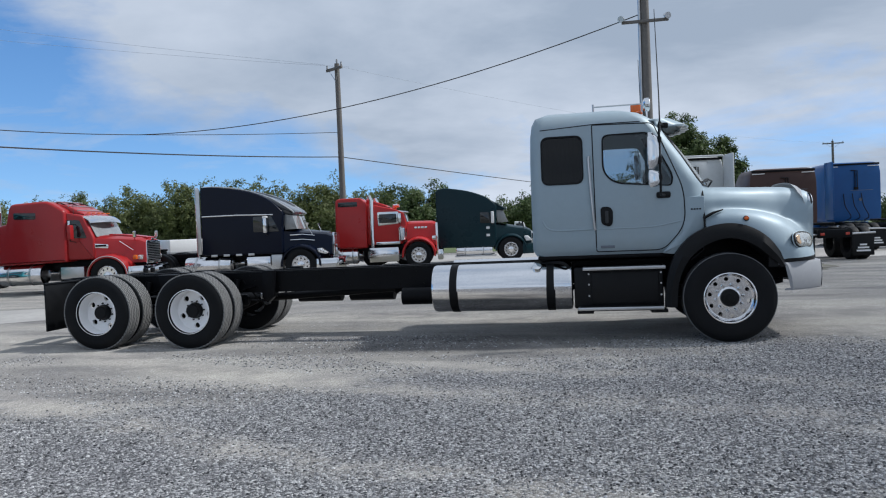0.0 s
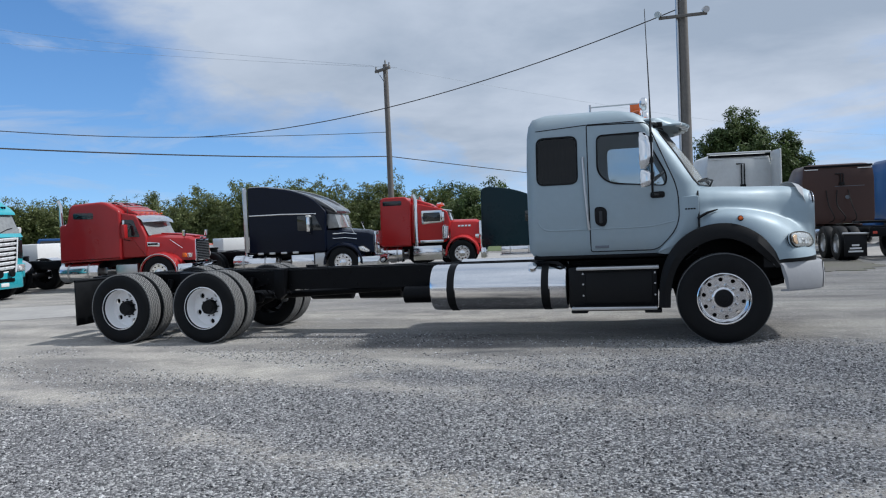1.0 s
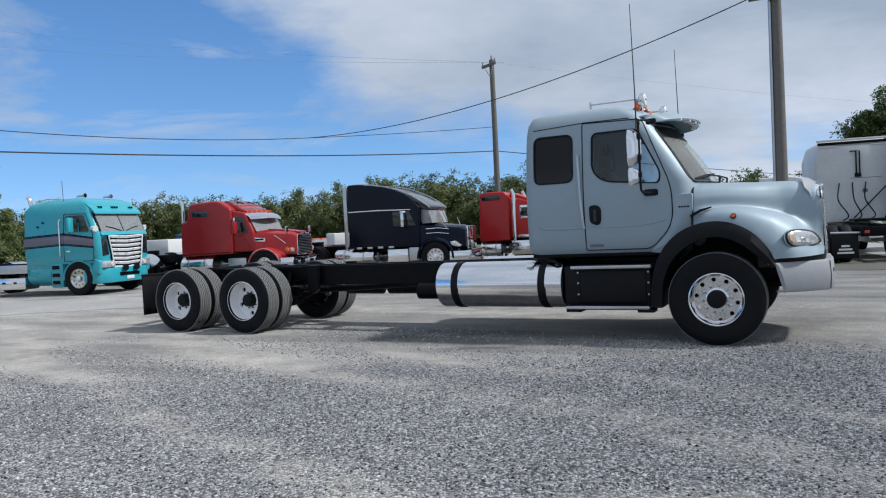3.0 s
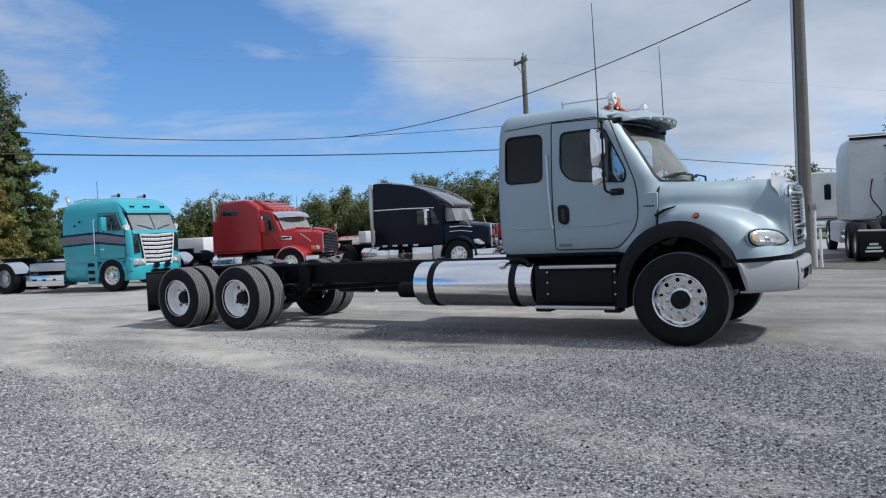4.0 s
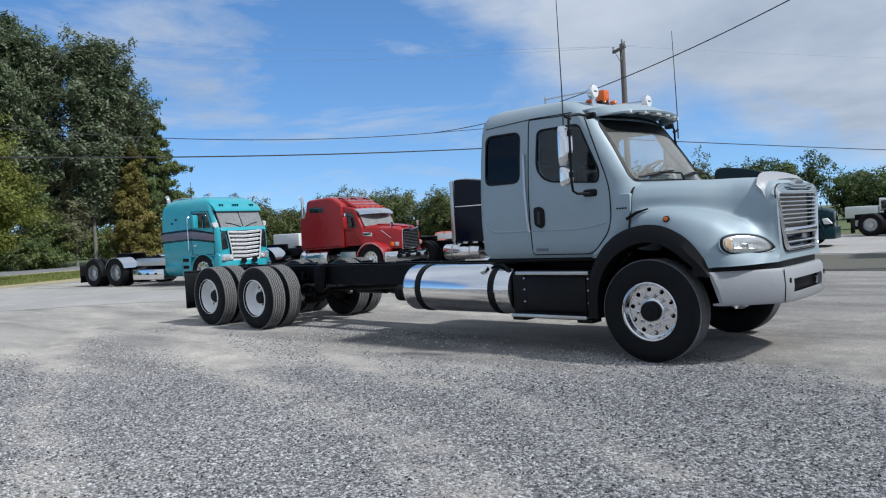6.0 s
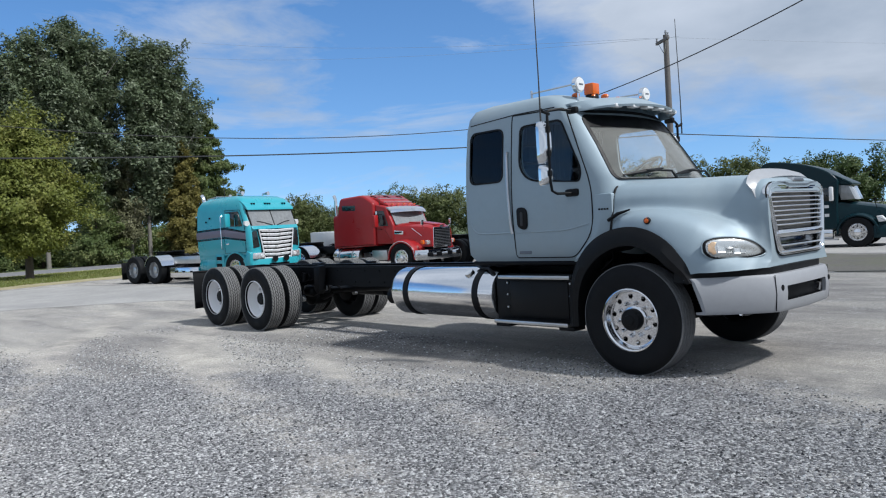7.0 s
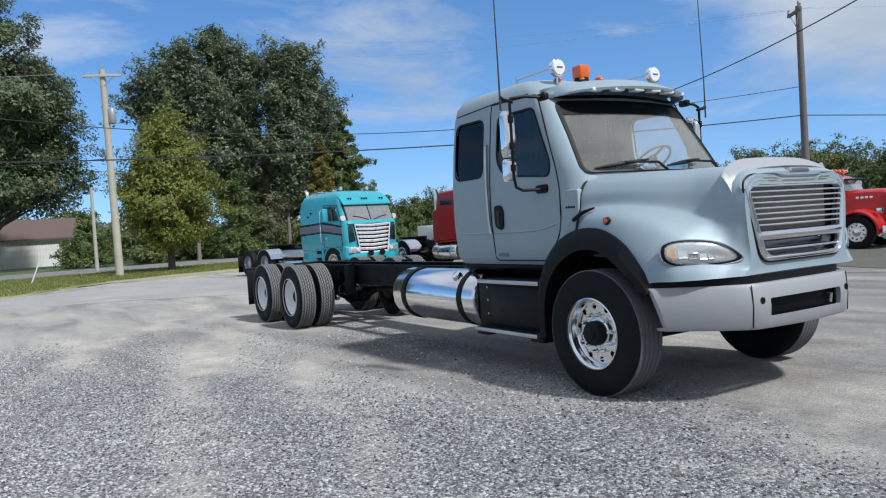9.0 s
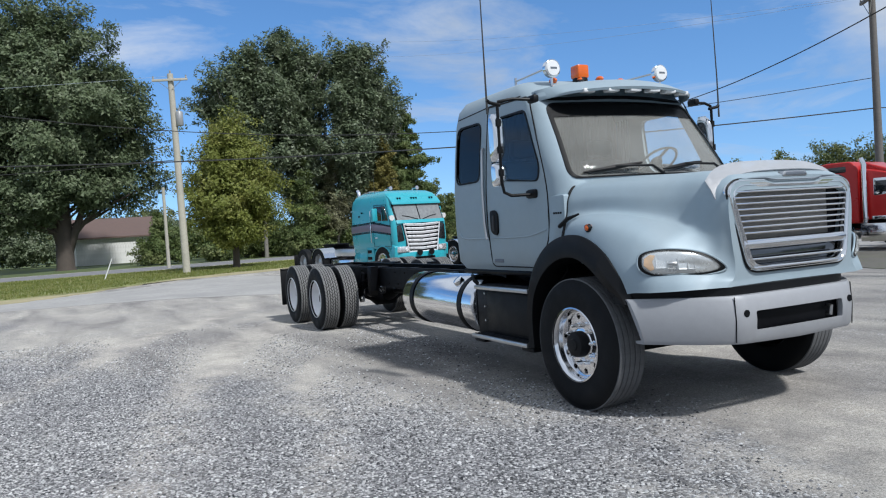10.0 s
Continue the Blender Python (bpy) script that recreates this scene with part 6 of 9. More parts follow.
def mirror(t, x, s, z0, z1, y, material):
    m = part("mirror", box(B(), x - 0.06, x + 0.06, s * y - 0.10, s * y + 0.10, z0, z1, 0.03), material, t)
    part("mirror_arm", tube(B(), [(x, s * (y - 0.3), z1 + 0.02), (x, s * y, z1 + 0.02), (x, s * y, z0 - 0.05), (x, s * (y - 0.3), z0 - 0.08)], 0.014, 6), BLACKP, m)


def place(px, py, h, out=1.15):
    """Pose of a truck from the outer face of its right steer wheel and its heading."""
    a = radians(h)
    return pose(px - out * math.sin(a), py + out * math.cos(a), 0, 0, 0, h)


# red tractor with raised sleeper
r1 = thing("tractor_truck", place(-13.74, 19.5, 9), "dark red conventional tractor with sleeper and chrome visor", "truck", "parked tractors")
slab("sleeper", rounded([(-3.25, 0.90), (-3.22, 2.08), (-2.97, 2.12), (-2.84, 2.70), (-1.70, 2.76), (-1.20, 2.45), (-1.20, 0.95)], [0.05, 0.1, 0.05, 0.15, 0.2, 0.1, 0.05], 4), 1.08, RED, r1, "red sleeper box", 0.08)
slab("cab", rounded([(-1.5, 1.0), (-0.42, 1.0), (-0.42, 1.62), (-0.72, 2.30), (-1.5, 2.45)], [0.03, 0.05, 0.05, 0.1, 0.05]), 0.98, RED, r1, "red day cab", 0.06)
slab("roof_cap", rounded([(-1.75, 2.45), (-0.75, 2.28), (-0.80, 2.36), (-1.3, 2.62), (-1.75, 2.72)], 0.05), 0.75, RED, r1, "", 0.05)
hood_loft("hood", -0.44, 0.90, 1.70, 1.58, 0.85, 0.92, 0.55, RED, r1, "red hood")
slab("hood_crest", rounded([(-0.30, 1.66), (0.86, 1.56), (0.86, 1.60), (0.2, 1.70), (-0.30, 1.73)], 0.02), 0.30, RED, r1, "raised middle of the hood", 0.04)
part("windshield", prism(B(), [(-0.40, 1.66), (-0.385, 1.66), (-0.665, 2.24), (-0.685, 2.24)], -0.86, 0.86, 0.004), SHIELDGLASS, r1, "pale reflecting windshield")
bm = B()
loft(bm, [[(x - 0.16 * u * u, u * 0.95, z - 0.03 * u * u) for x, z in ((-0.74, 2.32), (-0.50, 2.29), (-0.36, 2.19), (-0.33, 2.10), (-0.36, 2.10), (-0.40, 2.17), (-0.52, 2.25), (-0.74, 2.27))] for u in (-1, -0.8, -0.5, -0.2, 0, 0.2, 0.5, 0.8, 1)])
part("sun_visor", bm, ALU, r1, "bright curved sun visor")
for s in (-1, 1):
    side_pane("vent_window", rounded([(-2.72, 2.25), (-2.06, 2.23), (-2.06, 2.42), (-2.72, 2.44)], 0.05), s, 1.08, DARKGLASS, r1, "dark sleeper window")
    side_pane("door_window", rounded([(-1.25, 1.65), (-0.62, 1.62), (-0.82, 2.16), (-1.25, 2.18)], 0.06), s, 0.98, DARKGLASS, r1, "dark door window")
    arch_fender(r1, 0.0, s, RED, 0.62, 0.55, 1.14)
    part("fender_trim", tube(B(), [(0.60 * math.cos(radians(a)), s * 1.145, 0.52 + 0.56 * math.sin(radians(a))) for a in range(0, 181, 12)], 0.011, 6), CHROME, r1, "chrome wheel-arch trim")
    part("cab_gap", box(B(), -1.52, -1.24, s * 0.96 - 0.03, s * 0.96 + 0.03, 1.10, 2.2, 0.01), FRAMEP, r1, "black gap with vents behind the door")
    part("intake_pipe", tube(B(), [(-1.12, s * 1.02, 1.75), (-1.12, s * 1.02, 2.15)], 0.045, 10), CHROME, r1)
    mirror(r1, -0.95, s, 1.60, 2.02, 1.28, RED)
    part("grab_rail", tube(B(), [(-1.44, s * 1.02, 1.95), (-1.50, s * 1.04, 1.85), (-1.50, s * 1.04, 1.15), (-1.44, s * 1.02, 1.05)], 0.016, 6), CHROME, r1)
    part("headlight", box(B(), 0.74, 0.86, s * 0.66 - 0.08, s * 0.66 + 0.08, 0.93, 1.07, 0.03), REFL, r1, "square headlight")
    part("turn_lamp", box(B(), 0.66, 0.78, s * 0.84 - 0.055, s * 0.84 + 0.055, 0.94, 1.08, 0.03), AMBER, r1, "amber turn lamp")
    tank(r1, -3.3, -2.0, s, 0.30, 0.60, 0.82)
    part("steps", box(B(), -1.45, -0.75, s * 0.75 - 0.25, s * 0.75 + 0.32, 0.45, 0.80, 0.02), ALU_DULL, r1, "grey step box")
    side_pane("air_intake", rounded([(-0.46, 1.33), (-0.02, 1.30), (-0.02, 1.42), (-0.46, 1.46)], 0.03), s, 0.935, CHROME, r1, "chrome hood intake")
    part("intake_slot", box(B(), -0.40, -0.08, s * 0.94 - 0.006, s * 0.94 + 0.006, 1.36, 1.415, 0.004), FRAMEP, r1)
    part("exhaust_pipe", tube(B(), [(-3.35, s * 0.75, 0.8), (-3.35, s * 0.75, 2.70), (-3.42, s * 0.75, 2.85)], 0.06, 12), CHROME, r1, "chrome exhaust stack")
    part("hood_mirror", tube(B(), [(0.65, s * 0.62, 1.45), (0.70, s * 0.78, 1.58), (0.70, s * 0.78, 1.60), (0.70, s * 0.78, 1.76), (0.70, s * 0.78, 1.78)], [0.014, 0.014, 0.05, 0.055, 0.02], 8), CHROME, r1, "chrome fender mirror on a stalk")
    part("hood_brace", tube(B(), [(0.25, s * 0.80, 1.50), (0.62, s * 0.74, 1.22)], 0.016, 6), CHROME, r1)
    part("door_emblem", tube(B(), [(-1.28, s * 0.985, 1.2), (-1.28, s * 0.992, 1.2)], 0.075, 16), WHITEP, r1)
gr = part("grille", prism(B(), rounded([(-0.50, 0.80), (0.50, 0.80), (0.47, 1.46), (0.42, 1.50), (-0.42, 1.50), (-0.47, 1.46)], 0.03), 0.87, 0.93, 0.015, axis='x'), CHROME, r1, "chrome grille frame")
part("grille_field", box(B(), 0.925, 0.936, -0.43, 0.43, 0.85, 1.44, 0.01), FRAMEP, gr, "dark grille opening")
for i in range(11):
    z = 0.88 + i * 0.052
    part("grille_bar", box(B(), 0.930, 0.948, -0.42, 0.42, z - 0.008, z + 0.008, 0.003), ALU_DULL, gr)
part("hood_emblem", box(B(), 0.86, 0.93, -0.09, 0.09, 1.51, 1.56, 0.015), CHROME, r1)
part("bumper", prism(B(), rounded([(0.72, -1.18), (0.98, -0.9), (1.0, 0.9), (0.72, 1.18), (0.62, 1.18), (0.85, 0.8), (0.85, -0.8), (0.62, -1.18)], 0.05), 0.42, 0.76, 0.02, axis='z'), CHROME, r1, "chrome bumper")
for y in (-0.78, -0.30, 0.30, 0.78):
    part("bumper_slot", box(B(), 0.93, 1.006, y - 0.13, y + 0.13, 0.53, 0.66, 0.01), FRAMEP, r1, "dark opening in the bumper")
for y in (-0.7, 0, 0.7):
    part("rack_rail", tube(B(), [(-2.2, y, 2.74), (-1.5, y, 2.70), (-0.95, y * 0.95, 2.42)], 0.018, 6), BLACKP, r1, "dark roof rack rail")
for x, z in ((-2.0, 2.76), (-1.6, 2.74), (-1.25, 2.60), (-0.98, 2.46)):
    part("rack_bar", tube(B(), [(x, -0.74, z), (x, 0.74, z)], 0.02, 6), ALU_DULL, r1)
for y in (-0.6, -0.3, 0, 0.3, 0.6):
    part("roof_lamp", box(B(), -0.78, -0.68, y - 0.03, y + 0.03, 2.36, 2.395, 0.012), AMBER, r1)
    part("antenna", tube(B(), [(-1.0, y * 1.6, 2.2), (-1.0, y * 1.6, 2.9)], 0.008, 5), WIRE, r1) if abs(y) == 0.6 else None
running_gear(r1, (-5.0, -6.3), -7.1, deep="steer")
for s in (-1, 1):
    bm = B()
    rings = []
    for k in range(10):
        a = radians(15 + 100 * k / 9)
        rings.append([(-5.0 + q * math.cos(a), s * yy, 0.45 + q * math.sin(a)) for q, yy in ((0.62, 0.6), (0.62, 1.2), (0.60, 1.2), (0.60, 0.6))])
    part("half_fender", loft(bm, rings), ALU, r1, "polished half fender")

# navy aerodynamic tractor
k1 = thing("tractor_truck", place(-9.02, 22.63, 9), "navy-black aerodynamic tractor with tall sleeper and grey roof fairing", "truck", "parked tractors")
slab("sleeper", rounded([(-3.20, 0.90), (-3.18, 3.10), (-2.9, 3.12), (-1.8, 2.98), (-0.98, 2.69), (-0.50, 2.20), (-0.56, 1.66), (-0.56, 0.88)], [0.05, 0.08, 0.2, 0.5, 0.4, 0.1, 0.1, 0.05], 5), 1.08, NAVY, k1, "navy sleeper and cab shell", 0.05)
slab("roof_fairing", rounded([(-2.0, 2.96), (-0.98, 2.70), (-0.20, 2.25), (-0.20, 2.12), (-0.9, 2.18), (-1.3, 2.55)], [0.05, 0.3, 0.05, 0.05, 0.1, 0.1], 5), 0.95, FAIRDARK, k1, "dark glossy curved roof fairing", 0.08)
for s in (-1, 1):
    part("fairing_rim", tube(B(), [tuple(v) for v in smooth_poly([(-3.1, s * 1.04, 3.10), (-2.6, s * 1.04, 3.10), (-1.8, s * 1.03, 2.98), (-0.98, s * 0.98, 2.70), (-0.35, s * 0.95, 2.32), (-0.20, s * 0.93, 2.18)], 4, False)], 0.022, 6), ALU_DULL, k1, "pale rim along the roof edge")
hood_loft("hood", -0.58, 0.95, 1.68, 1.50, 0.80, 0.95, 0.66, NAVY, k1, "navy sloping hood")
part("windshield", prism(B(), [(-0.52, 1.64), (-0.13, 1.66), (-0.26, 2.10), (-0.60, 2.16)], -0.88, 0.88, 0.02), SHIELDGLASS, k1, "pale reflecting windshield")
for s in (-1, 1):
    side_pane("door_window", rounded([(-1.50, 1.60), (-0.66, 1.60), (-0.90, 2.10), (-1.50, 2.10)], 0.05), s, 1.082, DARKGLASS, k1, "dark door window")
    part("roof_trim", tube(B(), [(-3.15, s * 1.09, 2.16), (-2.0, s * 1.09, 2.17), (-0.85, s * 1.07, 2.14)], 0.02, 6), CHROME, k1, "bright moulding along the roof joint")
    part("side_extender", box(B(), -3.34, -3.20, s * 1.07 - 0.02, s * 1.07 + 0.02, 0.95, 3.06, 0.015), ALU_DULL, k1, "pale side fairing edge")
    part("exhaust_pipe", tube(B(), [(-3.38, s * 0.85, 0.8), (-3.38, s * 0.85, 3.12)], 0.06, 12), CHROME, k1)
    arch_fender(k1, 0.0, s, NAVY, 0.66, 0.6, 1.16)
    mirror(k1, -1.05, s, 1.56, 2.08, 1.28, CHROME)
    tank(k1, -3.8, -2.3, s, 0.28, 0.58, 0.80)
    part("side_skirt", box(B(), -1.76, -0.98, s * 0.95 - 0.15, s * 0.95 + 0.15, 0.34, 0.82, 0.04), ALU, k1, "polished step fairing")
    part("step_skirt", box(B(), -0.96, -0.60, s * 0.95 - 0.15, s * 0.95 + 0.13, 0.40, 0.86, 0.03), ALU_DULL, k1)
    part("headlight", prism(B(), rounded([(0.52, 1.00), (0.64, 1.02), (0.86, 0.86), (0.80, 0.81), (0.56, 0.88)], 0.03), s * 0.80, s * 1.10, 0.03), REFL, k1, "swept clear headlight")
    part("mirror_cap", box(B(), -1.12, -0.99, s * 1.28 - 0.11, s * 1.28 + 0.11, 2.03, 2.10, 0.02), WHITEP, k1)
    for z in (1.30, 1.46):
        part("hood_strake", tube(B(), [(-0.35, s * 0.96, z), (0.05, s * 0.92, z + 0.01), (0.42, s * 0.84, z - 0.04)], 0.018, 6), CHROME, k1)
    part("hood_mirror", tube(B(), [(0.35, s * 0.85, 1.45), (0.22, s * 0.98, 1.72), (0.22, s * 0.98, 1.84)], [0.014, 0.014, 0.055], 8), CHROME, k1)
part("grille", box(B(), 0.93, 1.0, -0.52, 0.52, 0.72, 1.50, 0.03), CHROME, k1, "chrome mesh grille")
part("bumper", prism(B(), rounded([(0.55, -1.18), (1.15, -0.85), (1.28, 0), (1.15, 0.85), (0.55, 1.18), (0.45, 1.1), (0.9, 0.7), (0.9, -0.7), (0.45, -1.1)], 0.08), 0.30, 0.68, 0.03, axis='z'), CHROME, k1, "chrome bumper")
for x in (-2.8, -2.4, -2.0, -1.6):
    part("side_lamp", box(B(), x - 0.1, x + 0.1, -1.1, -1.06, 0.86, 0.93, 0.01), ALU_DULL, k1)
running_gear(k1, (-4.6, -5.9), -6.7)

# bright red long-nose tractor
r2 = thing("tractor_truck", place(-6.23, 27.41, 10), "bright red long-nose tractor with chrome stacks and visor", "truck", "parked tractors")
slab("sleeper", rounded([(-3.12, 0.85), (-3.08, 2.68), (-2.9, 2.74), (-2.1, 2.74), (-1.90, 2.50), (-1.93, 0.85)], [0.04, 0.1, 0.1, 0.1, 0.1, 0.04], 4), 1.06, BRIGHTRED, r2, "red sleeper box", 0.05)
slab("cab", rounded([(-1.92, 0.95), (-0.62, 0.95), (-0.42, 1.70), (-0.52, 2.12), (-0.80, 2.26), (-1.60, 2.45), (-1.92, 2.5)], 0.06, 3), 0.95, BRIGHTRED, r2, "red cab", 0.05)
slab("roof_ramp", rounded([(-1.95, 2.45), (-1.0, 2.30), (-1.2, 2.45), (-1.95, 2.72)], 0.05), 0.7, BRIGHTRED, r2, "", 0.05)
hood_loft("hood", -0.46, 0.66, 1.79, 1.77, 0.85, 0.62, 0.46, BRIGHTRED, r2, "long square red hood")
part("windshield", prism(B(), [(-0.46, 1.78), (-0.40, 1.78), (-0.50, 2.12), (-0.56, 2.12)], -0.82, 0.82, 0.01), SHIELDGLASS, r2, "split windshield")
slab("sun_visor", [(-0.86, 2.25), (-0.34, 2.16), (-0.34, 2.12), (-0.86, 2.18)], 0.92, CHROME, r2, "chrome sun visor", 0.01)
for s in (-1, 1):
    side_pane("sleeper_window", rounded([(-2.98, 2.42), (-2.25, 2.42), (-2.25, 2.60), (-2.98, 2.60)], 0.04), s, 1.06, DARKGLASS, r2, "dark sleeper window")
    side_pane("window_surround", rounded([(-1.52, 1.66), (-0.72, 1.72), (-0.72, 2.18), (-1.52, 2.18)], 0.05), s, 0.95, CHROME, r2, "chrome window surround")
    side_pane("door_window", rounded([(-1.46, 1.76), (-0.80, 1.76), (-0.80, 2.10), (-1.46, 2.10)], 0.05), s, 0.962, DARKGLASS, r2, "dark door window")
    arch_fender(r2, 0.0, s, BRIGHTRED, 0.64, 0.45, 1.16, 0.05, "red wing")
    part("exhaust_pipe", tube(B(), [(-1.72, s * 1.08, 0.85), (-1.72, s * 1.08, 2.62), (-1.80, s * 1.08, 2.80)], 0.075, 14), CHROME, r2, "chrome exhaust stack")
    part("air_cleaner", tube(B(), [(-0.62, s * 0.98, 1.05), (-0.62, s * 0.98, 1.10), (-0.62, s * 0.98, 1.55), (-0.62, s * 0.98, 1.62)], [0.05, 0.14, 0.14, 0.05], 16), CHROME, r2, "chrome air cleaner canister")
    part("side_box", box(B(), -1.85, -0.75, s * 0.92 - 0.25, s * 0.92 + 0.18, 0.30, 0.84, 0.02), ALU, r2, "polished step box")
    part("cab_sill", box(B(), -1.6, -0.7, s * 0.955 - 0.02, s * 0.955 + 0.015, 0.95, 1.05, 0.008), CHROME, r2)
    part("headlight", box(B(), 0.50, 0.66, s * 0.86 - 0.10, s * 0.86 + 0.10, 1.05, 1.22, 0.04), CHROME, r2)
    mirror(r2, -0.66, s, 1.75, 2.1, 1.22, CHROME)
    tank(r2, -3.1, -2.3, s, 0.28, 0.55, 0.80)
    bm = B()
    for i in range(4):
        box(bm, -0.16 + i * 0.13, -0.06 + i * 0.13, s * 0.595 - 0.01 - 0.012 * i * 0, s * 0.60 + 0.012, 1.50, 1.58, 0.01)
    part("hood_badge", bm, CHROME, r2)
part("grille", box(B(), 0.64, 0.74, -0.48, 0.48, 0.62, 1.72, 0.03), CHROME, r2, "tall chrome grille")
part("bumper", box(B(), 0.72, 0.92, -1.2, 1.2, 0.30, 0.70, 0.04), CHROME, r2, "deep chrome bumper")
for y in (-0.62, -0.3, 0, 0.3, 0.62):
    part("roof_lamp", tube(B(), [(-0.95, y, 2.3), (-0.9, y, 2.42), (-0.78, y, 2.44)], [0.02, 0.06, 0.05], 10), AMBER if abs(y) < 0.5 else CHROME, r2)
running_gear(r2, (-4.4, -5.7), -6.5)

# dark green aerodynamic tractor
g1 = thing("tractor_truck", place(-3.07, 30.51, 9), "dark green aerodynamic tractor with tall sleeper", "truck", "parked tractors")
slab("sleeper", rounded([(-3.0, 0.66), (-3.0, 3.02), (-2.7, 3.12), (-1.7, 2.98), (-0.85, 2.66), (-0.52, 2.3), (-0.58, 1.6), (-0.58, 0.62)], [0.05, 0.15, 0.2, 0.5, 0.4, 0.1, 0.1, 0.05], 5), 1.10, GREENP, g1, "green sleeper and cab shell", 0.05)
slab("roof_visor", rounded([(-0.95, 2.66), (-0.14, 2.20), (-0.14, 2.12), (-0.6, 2.14), (-0.95, 2.3)], 0.05, 4), 0.95, GREENP, g1, "", 0.05)
hood_loft("hood", -0.60, 0.88, 1.62, 1.34, 0.62, 0.96, 0.66, GREENP, g1, "green sloping hood")
part("windshield", prism(B(), [(-0.50, 1.62), (-0.06, 1.62), (-0.25, 2.10), (-0.62, 2.14)], -0.88, 0.88, 0.02), SHIELDGLASS, g1, "pale reflecting windshield")
for s in (-1, 1):
    side_pane("door_window", rounded([(-1.22, 1.62), (-0.70, 1.60), (-0.86, 2.06), (-1.22, 2.06)], 0.05), s, 1.102, DARKGLASS, g1, "dark door window")
    arch_fender(g1, 0.0, s, GREENP, 0.64, 0.6, 1.16)
    mirror(g1, -0.72, s, 1.60, 2.08, 1.30, WHITEP)
    tank(g1, -2.25, -0.75, s, 0.22, 0.50, 0.90)
    part("lower_skirt", box(B(), -2.3, -0.6, s * 1.0 - 0.1, s * 1.0 + 0.08, 0.26, 0.31, 0.01), ALU_DULL, g1)
    part("headlight", prism(B(), rounded([(0.55, 1.02), (0.72, 1.04), (0.88, 0.84), (0.62, 0.82)], 0.03), s * 0.80, s * 1.10, 0.03), WHITEP, g1, "clear headlight")
    part("hood_mirror", tube(B(), [(0.55, s * 0.8, 1.30), (0.52, s * 0.95, 1.52), (0.52, s * 0.95, 1.62)], [0.012, 0.012, 0.05], 8), BLACKP, g1)
    for z in (1.12, 1.42):
        part("door_sign", box(B(), -0.98, -0.84, s * 1.104 - 0.004, s * 1.104 + 0.004, z - 0.05, z + 0.05), WHITEP, g1, "small white plate")
part("grille", box(B(), 0.86, 0.92, -0.45, 0.45, 0.72, 1.25, 0.03), ALU, g1, "silver grille")
part("bumper", prism(B(), rounded([(0.50, -1.18), (0.95, -0.95), (1.02, 0), (0.95, 0.95), (0.50, 1.18), (0.45, 1.1), (0.7, 0.7), (0.7, -0.7), (0.45, -1.1)], 0.08), 0.30, 0.72, 0.03, axis='z'), GREENP, g1, "green plastic bumper")
running_gear(g1, (-4.3, -5.6), -6.4)

# turquoise cab-over
q1 = thing("cabover_truck", place(-17.08, 15.15, 10), "turquoise cab-over tractor with purple stripes and chrome grille", "truck", "parked tractors")


def cabover_ring(z):
    zs = (0.95, 1.2, 1.7, 1.85, 2.42, 2.60, 2.78, 2.88, 2.93)
    w = np.interp(z, zs, (1.07, 1.11, 1.11, 1.10, 1.06, 1.04, 0.98, 0.87, 0.60))
    xf = np.interp(z, zs, (0.76, 0.79, 0.77, 0.74, 0.49, 0.46, 0.32, 0.08, -0.30))
    xb = np.interp(z, zs, (-2.0, -2.0, -2.0, -2.0, -2.0, -1.97, -1.80, -1.5, -0.9))
    out = []
    for cx, cy, r, a0, a1 in ((xb + 0.06, -w + 0.06, 0.06, 180, 270), (xf - 0.17, -w + 0.17, 0.17, 270, 350), (xf - 0.17, w - 0.17, 0.17, 10, 90), (xb + 0.06, w - 0.06, 0.06, 90, 180)):
        for i in range(6):
            a = radians(a0 + (a1 - a0) * i / 5)
            out.append((cx + r * math.cos(a), cy + r * math.sin(a), z))
    return out


part("cab", loft(B(), [cabover_ring(z) for z in (0.95, 1.2, 1.45, 1.7, 1.85, 2.1, 2.42, 2.60, 2.70, 2.78, 2.84, 2.88, 2.93)]), TURQ, q1, "turquoise cab-over shell")
part("cab_skirt", prism(B(), rounded([(-2.0, 0.80), (-0.75, 0.80), (-0.62, 1.0), (-2.0, 1.0)], 0.03), -1.05, 1.05, 0.02), TURQ, q1)
for s in (-1, 1):
    ya, yb = sorted((s * 0.02, s * 0.93))
    part("windshield", prism(B(), [(0.73, 1.87), (0.765, 1.87), (0.545, 2.40), (0.51, 2.40)], ya, yb, 0.004), SHIELDGLASS, q1, "pale reflecting half of the windshield")
    part("wiper", tube(B(), [(0.775, s * 0.10, 1.88), (0.735, s * 0.45, 1.98), (0.715, s * 0.70, 2.02)], 0.012, 6), BLACKP, q1)
part("windshield_frame", prism(B(), [(0.70, 1.84), (0.752, 1.84), (0.52, 2.45), (0.47, 2.45)], -0.98, 0.98, 0.01), FRAMEP, q1, "black rubber round the windshield")
slab("sun_visor", rounded([(0.26, 2.74), (0.46, 2.62), (0.60, 2.48), (0.63, 2.40), (0.60, 2.40), (0.50, 2.46), (0.30, 2.50)], 0.02), 1.00, TURQ, q1, "turquoise brow over the windshield", 0.02)
for y in (-0.70, -0.60, -0.14, -0.04, 0.06, 0.62, 0.72):
    part("brow_slit", box(B(), 0.42, 0.53, y - 0.018, y + 0.018, 2.58, 2.64, 0.008), NAVY, q1, "small dark lamp in the brow")
